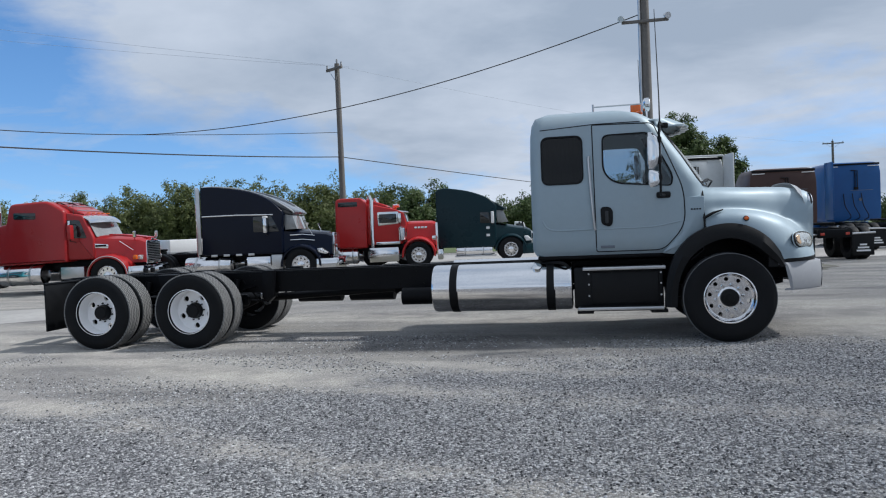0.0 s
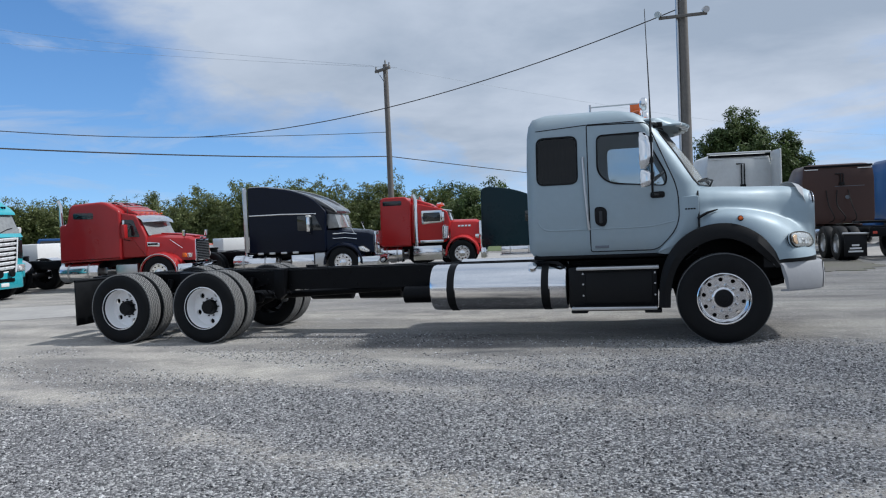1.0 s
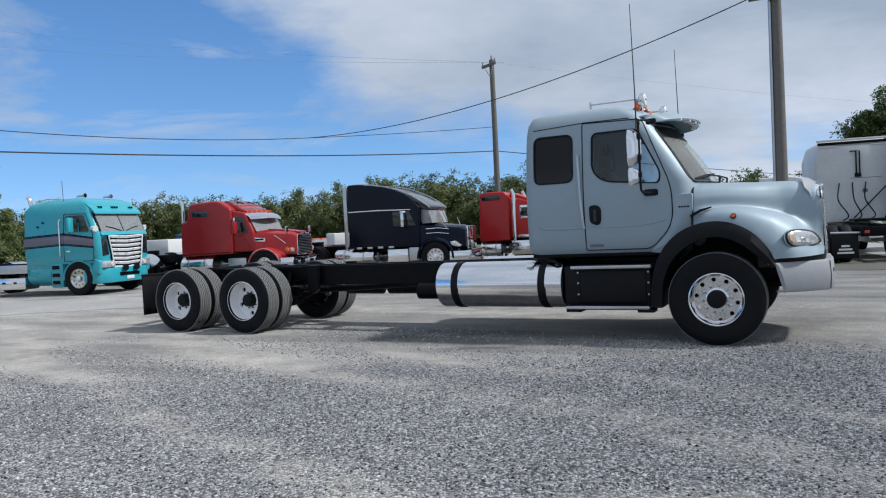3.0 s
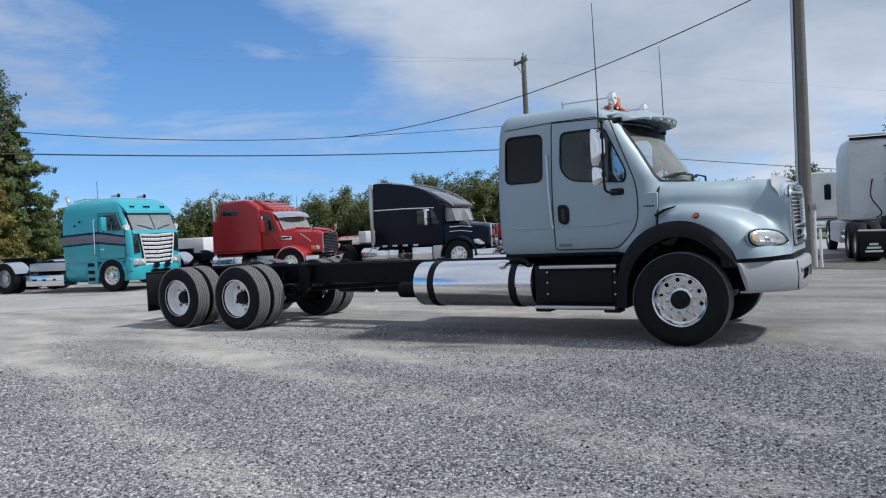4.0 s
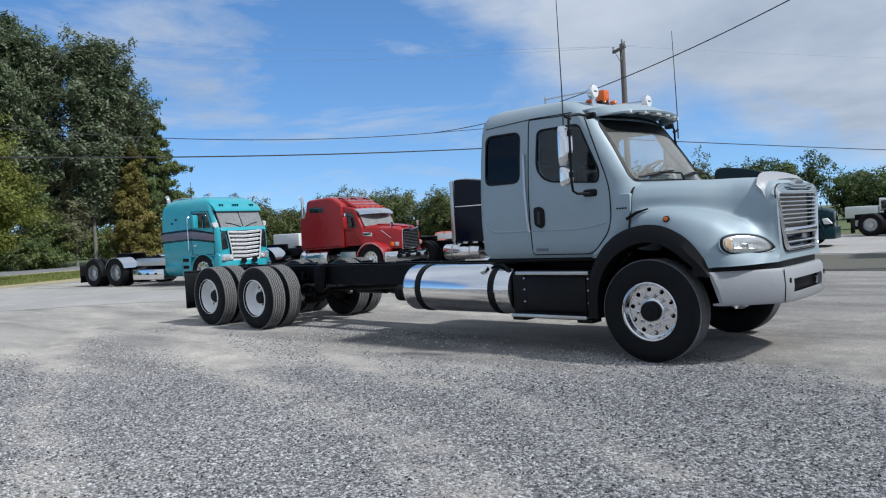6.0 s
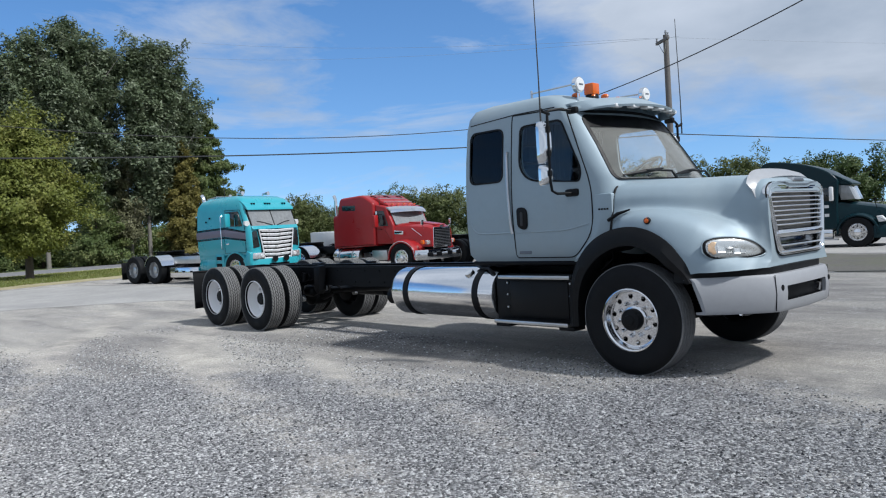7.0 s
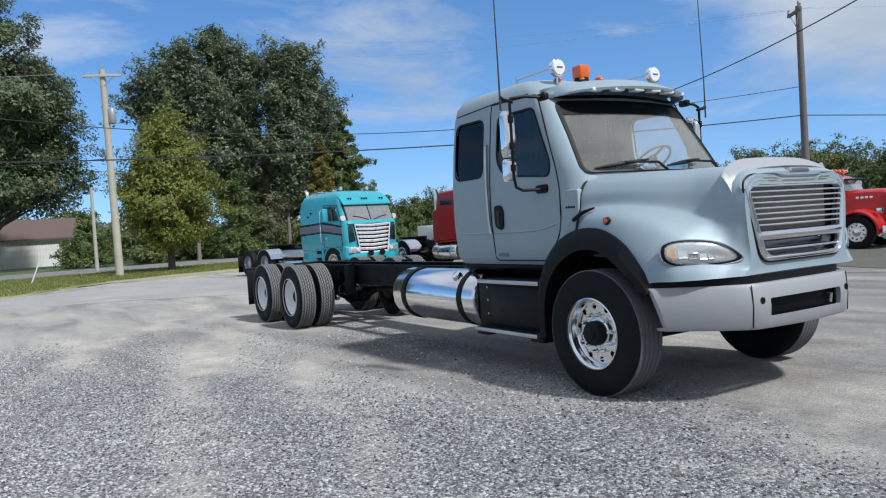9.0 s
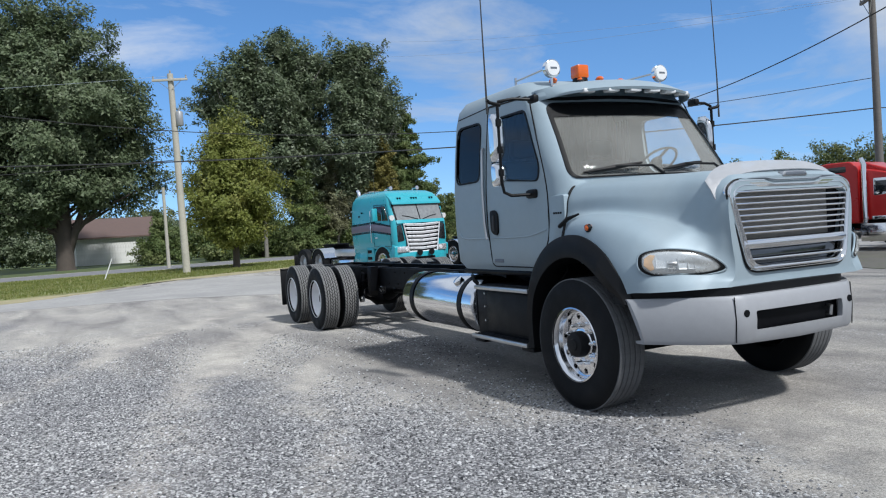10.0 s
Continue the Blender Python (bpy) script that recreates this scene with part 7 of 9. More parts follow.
part("cowl_panel", prism(B(), [(0.74, 1.76), (0.83, 1.76), (0.765, 1.87), (0.72, 1.87)], -0.98, 0.98, 0.01), TURQ, q1, "turquoise cowl under the windshield")
gq = part("grille", prism(B(), rounded([(-0.76, 1.76), (0.76, 1.76), (0.56, 0.66), (-0.56, 0.66)], 0.05), 0.74, 0.825, 0.02, axis='x'), FRAMEP, q1, "dark grille opening")
for s in (-1, 1):
    part("grille_edge", tube(B(), [(0.83, s * 0.74, 1.75), (0.85, s * 0.64, 1.20), (0.84, s * 0.55, 0.68)], 0.022, 6), CHROME_W, gq, "bright grille edge")
for i in range(8):
    z = 1.715 - i * 0.132
    w = 0.72 - 0.024 * i
    bm = B()
    loft(bm, [[(0.80 + a - 0.035 * u * u, u * w, z + b - 0.030 * (1 - abs(u))) for a, b in ((0.0, -0.044), (0.05, -0.040), (0.068, 0.020), (0.05, 0.040), (0.0, 0.044))] for u in (-1, -0.75, -0.4, 0, 0.4, 0.75, 1)])
    part("grille_bar", bm, CHROME_W, gq)
part("bumper", prism(B(), rounded([(0.20, -1.17), (0.68, -1.09), (0.86, -0.83), (0.91, 0), (0.86, 0.83), (0.68, 1.09), (0.20, 1.17), (0.20, 1.0), (0.20, -1.0)], 0.1), 0.33, 0.78, 0.03, axis='z'), TURQ, q1, "turquoise bumper")
part("bumper_slot", box(B(), 0.86, 0.915, -0.42, 0.42, 0.52, 0.62, 0.01), FRAMEP, q1, "dark opening in the bumper")
part("number_plate", box(B(), 0.91, 0.925, -0.16, 0.16, 0.40, 0.50, 0.004), WHITEP, q1)
for y in (-0.24, 0.24):
    part("driving_lamp", tube(B(), [(0.88, y, 0.74), (0.92, y, 0.76), (0.98, y, 0.76), (1.0, y, 0.76)], [0.02, 0.08, 0.11, 0.10], 14), BLACKP, q1, "black round driving lamp before the grille")
for s in (-1, 1):
    ds = part("door_window", prism(B(), rounded([(-0.40, 1.90), (0.46, 1.88), (0.24, 2.38), (-0.40, 2.38)], 0.05), s * 1.05, s * 1.108, 0.004), DARKGLASS, q1, "dark door window")
    part("vent_bar", tube(B(), [(0.08, s * 1.112, 1.90), (0.08, s * 1.085, 2.37)], 0.014, 6), TURQ, ds)
    part("door_seam", tube(B(), [(x, s * y, z) for x, y, z in ((0.58, 1.112, 1.02), (0.58, 1.112, 1.82), (0.34, 1.085, 2.42), (-0.46, 1.075, 2.44), (-0.48, 1.112, 1.85), (-0.50, 1.112, 1.02), (0.58, 1.112, 1.02))], 0.008, 5), NAVY, q1, "dark seam round the door")
    part("door_handle", box(B(), -0.42, -0.26, s * 1.112 - 0.015, s * 1.112 + 0.015, 1.30, 1.35, 0.01), CHROME, q1)
    part("grab_rail", tube(B(), [(-0.60, s * 1.10, 1.15), (-0.60, s * 1.16, 1.18), (-0.60, s * 1.15, 2.25), (-0.60, s * 1.08, 2.28)], 0.016, 6), CHROME, q1)
    for x, z in ((-1.45, 2.10), (-1.25, 2.22), (-1.95, 1.2), (-1.95, 2.3)):
        part("side_fitting", tube(B(), [(x, s * 1.07, z), (x, s * 1.118, z)], 0.03, 10), NAVY if x > -1.5 else CHROME, q1)
    for za, zb, zc, h, mt in ((1.63, 1.69, 1.56, 0.115, STRIPE), (1.80, 1.86, 1.70, 0.016, NAVY), (1.765, 1.825, 1.67, 0.010, NAVY), (1.46, 1.52, 1.41, 0.016, NAVY), (1.495, 1.555, 1.44, 0.010, NAVY)):
        e = 1.118 if mt is STRIPE else 1.122
        part("side_stripe", prism(B(), [(-2.004, za - h), (-2.004, za + h), (-0.5, zb + h), (0.60, zc + h), (0.60, zc - h), (-0.5, zb - h)], s * 1.08, s * e, 0.002), mt, q1, "purple-grey stripe along the cab" if mt is STRIPE else "thin dark line beside the stripe")
    mirror(q1, -0.02, s, 1.88, 2.32, 1.34, TURQ)
    arch_fender(q1, 0.0, s, TURQ, 0.60, 0.6, 1.12)
    part("front_corner", prism(B(), rounded([(0.42, 0.60), (0.74, 0.60), (0.78, 1.0), (0.58, 1.08)], 0.05), s * 0.82, s * 1.11, 0.03), TURQ, q1)
    hl = part("headlight", prism(B(), rounded([(0.70, s * 1.04), (0.86, s * 0.96), (0.90, s * 0.60), (0.70, s * 0.60)], 0.04), 0.79, 0.99, 0.03, axis='z'), REFL, q1, "clear headlight")
    for y in (0.70, 0.86):
        part("lamp_bowl", tube(B(), [(0.86 - 0.05 * (y > 0.8), s * y, 0.89), (0.905 - 0.05 * (y > 0.8), s * y, 0.89)], 0.06, 12), CHROME_W, hl)
    part("cheek_panel", prism(B(), rounded([(s * 0.80, 1.72), (s * 0.98, 1.68), (s * 0.98, 1.14), (s * 0.70, 1.18)], 0.04), 0.70, 0.80, 0.02, axis='x'), DARKGLASS, q1, "dark side cheek beside the grille")
    tank(q1, -1.95, -1.05, s, 0.32, 0.62, 0.80, TURQ, False)
    stp = part("step_tower", box(B(), -1.05, -0.60, s * 0.88 - 0.22, s * 0.88 + 0.22, 0.25, 1.0, 0.03), TURQ, q1, "turquoise cab steps")
    for z in (0.40, 0.62, 0.85):
        part("step_hole", box(B(), -0.98, -0.72, s * 1.09 - 0.02, s * 1.105, z - 0.06, z + 0.06, 0.01), FRAMEP, stp)
        part("step_tread", box(B(), -0.98, -0.72, s * 1.06 - 0.04, s * 1.11, z - 0.06, z - 0.04, 0.004), ALU_DULL, stp)
    bx = part("chassis_box", box(B(), -3.75, -2.05, s * 0.85 - 0.25, s * 0.85 + 0.28, 0.22, 0.58, 0.03), ALU, q1, "polished chassis tool box")
    for x in (-3.35, -2.9, -2.45):
        part("box_latch", box(B(), x - 0.03, x + 0.03, s * 1.13 - 0.012, s * 1.13 + 0.012, 0.40, 0.46, 0.004), BLACKP, bx)
    part("deck_panel", box(B(), -3.7, -2.1, s * 0.75 - 0.2, s * 0.75 + 0.2, 0.70, 0.96, 0.02), ALU_DULL, q1)
    bm = B()
    rings = []
    for k in range(10):
        a = radians(20 + 140 * k / 9)
        rings.append([(-4.61 + q * math.cos(a), s * y, 0.45 + q * math.sin(a)) for q, y in ((0.60, 0.6), (0.60, 1.2), (0.58, 1.2), (0.58, 0.6))])
    part("half_fender", loft(bm, rings), ALU, q1, "polished half fender")
    part("exhaust_pipe", tube(B(), [(-2.12, s * 0.6, 1.0), (-2.12, s * 0.6, 2.75), (-2.2, s * 0.6, 3.0), (-2.26, s * 0.6, 3.06)], 0.065, 12), CHROME, q1, "chrome curved exhaust stack")
    part("roof_horn", tube(B(), [(-0.4, s * 0.55, 2.86), (-0.4, s * 0.55, 2.99), (-0.2, s * 0.55, 3.0), (-0.1, s * 0.55, 3.0)], [0.02, 0.03, 0.05, 0.07], 10), CHROME, q1, "chrome roof horn")
    part("spot_mirror", tube(B(), [(0.52, s * 1.04, 1.98), (0.68, s * 1.08, 1.96)], [0.07, 0.09], 12), WHITEP, q1)
rk = part("roof_rack", tube(B(), [(-1.95, -0.6, 2.90), (-1.45, -0.6, 2.96), (-1.45, 0.6, 2.96), (-1.95, 0.6, 2.90)], 0.02, 6), ALU_DULL, q1, "low rack on the rear roof")
for y in (-0.6, 0.0, 0.6):
    part("rack_post", tube(B(), [(-1.45, y, 2.86), (-1.45, y, 2.96)], 0.014, 6), ALU_DULL, rk)
part("antenna", tube(B(), [(-0.6, -0.9, 2.75), (-0.62, -0.9, 3.45)], 0.008, 5), WIRE, q1)
running_gear(q1, (-4.61, -5.95), -6.75, front=0.5)

# tractors seen from behind
def rear_tractor(m, paint, label, height, width, sleeper=2.6, deck=4.2, ext=0, stacks=True):
    """Tractor facing away: the origin is the middle of its back wall, y ahead."""
    t = thing("tractor_truck", m, label, "truck", "tractors parked facing away")
    w = width / 2
    bm = B()
    rings = []
    for z, k, d in ((1.05, 0.97, 0), (1.3, 1.0, 0), (height - 0.5, 1.0, 0), (height - 0.15, 0.96, 0.02), (height - 0.03, 0.86, 0.08), (height, 0.7, 0.25)):
        rings.append([(-w * k, d, z), (-w * k, sleeper * (1 if z < height - 0.4 else 0.8), z), (w * k, sleeper * (1 if z < height - 0.4 else 0.8), z), (w * k, d, z)])
    loft(bm, rings)
    bmesh.ops.bevel(bm, geom=bm.edges[:], offset=0.05, segments=2, affect='EDGES', profile=0.5)
    part("sleeper", bm, paint, t, "tall sleeper back")
    part("cab", box(B(), -w * 0.92, w * 0.92, sleeper - 0.3, sleeper + 1.0, 1.05, min(2.4, height - 0.3), 0.1), paint, t)
    part("hood", box(B(), -0.75, 0.75, sleeper + 0.9, sleeper + 2.3, 0.9, 1.7, 0.15), paint, t)
    for s in (-1, 1):
        if ext == 2 or ext == s:
            part("side_extender", box(B(), s * w - 0.025, s * w + 0.025, -0.85, 0.02, 1.15, height, 0.02), paint, t, "pale side extender")
        if stacks:
            part("exhaust_pipe", tube(B(), [(s * (w - 0.15), -0.14, 1.0), (s * (w - 0.15), -0.14, height - 0.05), (s * (w - 0.12), -0.2, height + 0.1)], 0.065, 12), CHROME, t, "chrome exhaust stack")
        part("frame_rail", box(B(), s * 0.42 - 0.04, s * 0.42 + 0.04, -deck, sleeper + 2, 0.72, 0.98, 0.01), FRAMEP, t)
        flap = part("mud_flap", box(B(), s * 0.85 - 0.31, s * 0.85 + 0.31, -deck + 0.10, -deck + 0.12, 0.14, 0.78, 0.004), BLACKP, t, "black mud flap with pale emblem")
        for i, (a, b) in enumerate(((0.10, 0.24), (0.16, 0.24), (0.20, 0.22))):
            part("flap_emblem", box(B(), s * 0.85 - a, s * 0.85 + a, -deck + 0.092, -deck + 0.10, 0.44 - i * 0.09, 0.49 - i * 0.09, 0.002), WHITEP, flap)
        part("flap_bar", tube(B(), [(s * 0.42, -deck + 0.10, 0.80), (s * 1.2, -deck + 0.10, 0.82)], 0.03, 8), ALU_DULL, flap)
        for ay in (-deck + 0.75, -deck + 2.05):
            for yy, st in ((1.07, "deep"), (0.75, "inner")):
                wh = far_wheel(t, 0, 0, s, st)
                wh.matrix_local = pose(s * yy, ay, 0.508, 0, 0, 90) @ pose(0, 0, 0, 0, 20, 0 if s > 0 else 180)
        wh = far_wheel(t, 0, 0, s, "steer")
        wh.matrix_local = pose(s * 1.02, sleeper + 1.5, 0.508, 0, 0, 90) @ pose(0, 0, 0, 0, 20, 0 if s > 0 else 180)
        part("tail_lamp", box(B(), s * 0.36 - 0.06, s * 0.36 + 0.06, -deck - 0.03, -deck, 0.78, 0.86, 0.01), REDLENS, t)
        part("corner_lamp", box(B(), s * (w - 0.30) - 0.22, s * (w - 0.30) + 0.22, -0.012, 0.0, height - 0.20, height - 0.17, 0.002), WHITEP, t)
        part("side_step", box(B(), s * (w - 0.1) - 0.25, s * (w - 0.1) + 0.1, 1.2, sleeper + 0.8, 0.35, 1.0, 0.04), paint, t)
        part("fuel_tank", tube(B(), [(s * 0.85, -0.6, 0.62), (s * 0.85, -0.58, 0.62), (s * 0.85, 1.1, 0.62), (s * 0.85, 1.12, 0.62)], [0.1, 0.28, 0.28, 0.1], 20), ALU, t)
        part("mirror", box(B(), s * (w + 0.22) - 0.1, s * (w + 0.22) + 0.1, sleeper + 0.4, sleeper + 0.5, 1.7, 2.2, 0.03), BLACKP, t)
    part("end_beam", box(B(), -0.5, 0.5, -deck - 0.02, -deck + 0.06, 0.70, 0.95, 0.01), FRAMEP, t)
    mid = -deck + 1.4
    part("fifth_wheel", prism(B(), rounded([(-0.42, mid - 0.4), (0.42, mid - 0.4), (0.42, mid + 0.35), (0.2, mid + 0.45), (-0.2, mid + 0.45), (-0.42, mid + 0.35)], 0.06), 1.08, 1.15, 0.01, axis='z'), FRAMEP, t, "black fifth-wheel coupling")
    rn = random.Random(len(label))
    for i in range(3):
        x = -0.4 + 0.35 * i
        part("air_hose", tube(B(), [tuple(v) for v in smooth_poly([(x, -0.03, 2.2), (x + rn.uniform(-0.1, 0.1), -0.25, 1.7), (x + 0.15, -0.35, 1.25), (x + 0.05, -0.15, 1.1)], 6, False)], 0.018, 6), BLACKP, t)
    bar = part("grab_bar", tube(B(), [(0.06, -0.05, 2.45), (0.06, -0.05, height - 0.38), (0.03, -0.05, height - 0.36), (-0.10, -0.05, height - 0.36)], 0.02, 8), BLACKP, t, "black back-wall bar")
    part("second_bar", tube(B(), [(0.15, -0.05, 2.45), (0.15, -0.05, height - 0.36), (0.03, -0.05, height - 0.36)], 0.02, 8), BLACKP, bar)
    part("bar_foot", box(B(), 0.02, 0.19, -0.06, 0.0, 2.36, 2.47, 0.015), BLACKP, bar)
    part("back_latch", tube(B(), [(0.28, -0.02, 1.95), (0.28, 0.0, 1.95)], 0.07, 14), BADGE, t)
    part("back_seam", box(B(), -0.1, w * 0.72, -0.006, 0.002, 2.325, 2.34, 0.002), BADGE, t)
    if ext == 1:
        part("diagonal_brace", tube(B(), [(-0.05, -0.06, 1.15), (w - 0.12, -0.06, 2.12)], 0.016, 8), BLACKP, t, "black diagonal brace on the back wall")
        part("brace_strut", tube(B(), [(w - 0.10, -0.06, 2.14), (w - 0.12, -0.06, 1.30), (w - 0.26, -0.06, 1.08)], 0.03, 8), BLACKP, t)
        part("roof_rail", box(B(), -w * 0.98, w * 0.98, -0.06, 0.04, height - 0.04, height + 0.02, 0.015), paint, t)
    part("back_top", box(B(), -w * 0.95, w * 0.95, -0.03, 0.0, height - 0.14, height - 0.06, 0.01), FRAMEP, t)
    return t


rear_tractor(pose(3.46, 25.65, 0, 0, 0, 10.5), CABWHITE, "faded white tractor with tall sleeper facing away", 3.48, 2.0, 2.6, 2.9, ext=1, stacks=False)
rear_tractor(pose(6.92, 28.6, 0, 0, 0, 5), BROWNP, "dark brown tractor with flat sleeper facing away", 3.12, 2.3, 2.0, 4.3, stacks=False)
rear_tractor(pose(10.95, 34.0, 0, 0, 0, 4), BLUEP, "deep blue tractor with tall sleeper facing away", 3.52, 2.2, 2.4, 4.2, ext=-1, stacks=False)

# white tractor beyond the pole, pale cab side
w2 = thing("tractor_truck", pose(3.45, 40.5, 0, 0, 0, -2), "white tractor with rounded roof parked sideways", "truck", "parked tractors")
slab("sleeper", rounded([(-3.6, 0.95), (-3.6, 3.06), (-2.2, 3.08), (-0.75, 2.72), (-0.75, 0.95)], [0.05, 0.15, 0.3, 0.2, 0.05], 4), 1.15, CABWHITE, w2, "white sleeper", 0.08)
slab("cab", rounded([(-0.8, 0.9), (0.1, 0.9), (0.1, 1.7), (-0.25, 2.35), (-0.8, 2.6)], 0.06), 1.0, CABWHITE, w2, "white cab", 0.05)
hood_loft("hood", 0.05, 1.4, 1.7, 1.5, 0.8, 0.95, 0.65, CABWHITE, w2, "white hood")
part("windshield", prism(B(), [(0.06, 1.72), (0.12, 1.72), (-0.2, 2.3), (-0.26, 2.3)], -0.85, 0.85, 0.004), SHIELDGLASS, w2)
for s in (-1, 1):
    side_pane("door_window", rounded([(-0.7, 1.66), (-0.08, 1.66), (-0.3, 2.2), (-0.7, 2.2)], 0.05), s, 1.0, SHIELDGLASS, w2)
    mirror(w2, -2.5 if s < 0 else -0.2, s, 1.85, 2.50, 1.42, BLACKP)
    tank(w2, -3.1, -1.3, s, 0.30, 0.62, 0.92)
    arch_fender(w2, 0.55, s, CABWHITE)
    wh = far_wheel(w2, 0.55, s * 1.02, s)
running_gear(w2, (-5.05, -6.4), -7.2, steer=False)

# far white truck
fw = thing("utility_truck", pose(-5.0, 50.5, -0.1, 0, 0, 6), "far white utility truck with low service body", "truck")
part("box_body", box(B(), -1.5, 0.15, -1.0, 1.0, 0.75, 1.40, 0.03), WHITEP, fw, "white service body")
slab("cab", rounded([(0.2, 0.5), (1.5, 0.5), (1.5, 1.05), (1.0, 1.15), (0.8, 1.78), (0.2, 1.82)], 0.06), 0.95, WHITEP, fw, "white cab", 0.05)
part("windshield", prism(B(), [(1.0, 1.17), (1.03, 1.17), (0.84, 1.72), (0.8, 1.72)], -0.85, 0.85, 0.004), DARKGLASS, fw)
for s in (-1, 1):
    side_pane("door_window", rounded([(0.3, 1.2), (0.9, 1.2), (0.75, 1.68), (0.3, 1.68)], 0.05), s, 0.95, DARKGLASS, fw)
    for x in (1.05, -0.85):
        wh = far_wheel(fw, x, s * 0.85, s, "deep")
        wh.scale = (0.75, 0.75, 0.75)
        wh.location = (x, s * 0.85, 0.48)
    part("frame_rail", box(B(), -1.5, 1.3, s * 0.42 - 0.04, s * 0.42 + 0.04, 0.50, 0.72, 0.01), FRAMEP, fw)


# trailers and trucks half hidden between the row
def white_trailer(m, L, label, low=0.95, top=1.75):
    t = thing("equipment_trailer", m, label, "trailer", "white units behind the row")
    part("body", box(B(), -L / 2, L / 2, -1.1, 1.1, low, top, 0.04), WHITEP, t, "white boxed body")
    part("body_band", box(B(), -L / 2 - 0.01, L / 2 + 0.01, -1.11, 1.11, low - 0.02, low + 0.08, 0.01), GREYFAIR, t)
    for s in (-1, 1):
        for x in (-L * 0.25, L * 0.25):
            far_wheel(t, x, s * 0.95, s, "deep")
        part("frame_rail", box(B(), -L / 2, L / 2, s * 0.42 - 0.04, s * 0.42 + 0.04, 0.72, low, 0.01), FRAMEP, t)
    return t


white_trailer(pose(-15.8, 27.9, 0, 0, 0, -38), 1.25, "low white service unit behind the red tractor", 0.90, 1.46)
white_trailer(pose(-20.8, 22.2, 0, 0, 0, 8), 1.5, "low white boxed unit behind the turquoise truck", 0.85, 1.55)
pk = thing("pickup_truck", pose(-24.6, 27.5, 0, 0, 0, 20), "blue pickup parked behind the row", "car")
part("body", prism(B(), rounded([(-2.6, 0.55), (2.5, 0.55), (2.6, 0.95), (1.3, 1.15), (0.7, 1.75), (-0.7, 1.78), (-0.9, 1.2), (-2.6, 1.2)], 0.1), -0.95, 0.95, 0.08), BLUEP, pk, "blue pickup body")
for s in (-1, 1):
    side_pane("side_window", rounded([(-0.62, 1.22), (0.95, 1.22), (0.62, 1.66), (-0.58, 1.68)], 0.05), s, 0.95, DARKGLASS, pk)
    for x in (-1.6, 1.6):
        wh = far_wheel(pk, x, s * 0.85, s)
        wh.scale = (0.75, 0.75, 0.75)
        wh.location = (x, s * 0.85, 0.38)

# low red car deep in the row, facing the yard
rc = thing("red_car", pose(-19.0, 29.9, 0, 0, 0, -62), "low faded red-orange car behind the navy tractor", "car")
slab("body", rounded([(-2.1, 0.25), (2.05, 0.25), (2.1, 0.62), (1.9, 0.80), (0.95, 0.88), (0.5, 1.22), (-0.7, 1.25), (-1.35, 0.92), (-2.1, 0.88)], 0.08), 0.84, FADED, rc, "faded red-orange body", 0.07)
part("windshield", prism(B(), [(0.93, 0.91), (0.955, 0.90), (0.545, 1.19), (0.52, 1.19)], -0.70, 0.70, 0.004), SHIELDGLASS, rc)
for s in (-1, 1):
    side_pane("side_window", rounded([(-0.75, 0.92), (0.75, 0.92), (0.42, 1.15), (-0.62, 1.17)], 0.05), s, 0.84, DARKGLASS, rc)
    part("door_mirror", box(B(), 0.62, 0.74, s * 0.92 - 0.07, s * 0.92 + 0.07, 0.90, 1.04, 0.03), WHITEP, rc)
    part("headlamp", box(B(), 2.02, 2.10, s * 0.6 - 0.14, s * 0.6 + 0.14, 0.58, 0.70, 0.02), WHITEP, rc)
    for x in (-1.3, 1.3):
        wh = far_wheel(rc, x, s * 0.72, s)
        wh.scale = (0.62, 0.62, 0.62)
        wh.location = (x, s * 0.72, 0.315)
for y in (-0.4, 0.0, 0.4):
    part("roof_marker", box(B(), 0.36, 0.48, y - 0.05, y + 0.05, 1.225, 1.265, 0.012), AMBER, rc)

# ---- poles and wires ----
def utility_pole(x, y, h, material, label, r0=0.16, r1=0.11, arm=1.2, arm_z=None, arm_dir=0.0, extra=None):
    p = thing("utility_pole", pose(x, y, 0, 0, 0, arm_dir), label, "utility pole", "utility poles")
    part("pole", tube(B(), [(0, 0, -0.3), (0, 0, h * 0.33), (0.01, 0, h * 0.66), (0, 0, h)], [r0, r0 * 0.93, r0 * 0.82, r1], 16), material, p, "weathered round timber pole")
    z = arm_z or h - 0.35
    if arm:
        a = part("crossarm", box(B(), -arm / 2, arm / 2, -r1 - 0.10, -r1, z - 0.06, z + 0.06, 0.012), material, p, "timber crossarm")
        for k in (-0.46, 0.46):
            part("insulator", tube(B(), [(arm * k, -r1 - 0.05, z + 0.06), (arm * k, -r1 - 0.05, z + 0.10), (arm * k, -r1 - 0.05, z + 0.15), (arm * k, -r1 - 0.05, z + 0.22)], [0.02, 0.05, 0.035, 0.045], 10), GREYFAIR, a)
            part("arm_brace", tube(B(), [(arm * k * 0.7, -r1 - 0.05, z - 0.06), (0, -r1 * 0.9, z - 0.55)], 0.014, 5), ALU_DULL, a)
        part("top_insulator", tube(B(), [(0, 0, h), (0, 0, h + 0.10), (0, 0, h + 0.2)], [0.02, 0.05, 0.03], 10), GREYFAIR, p)
    return p


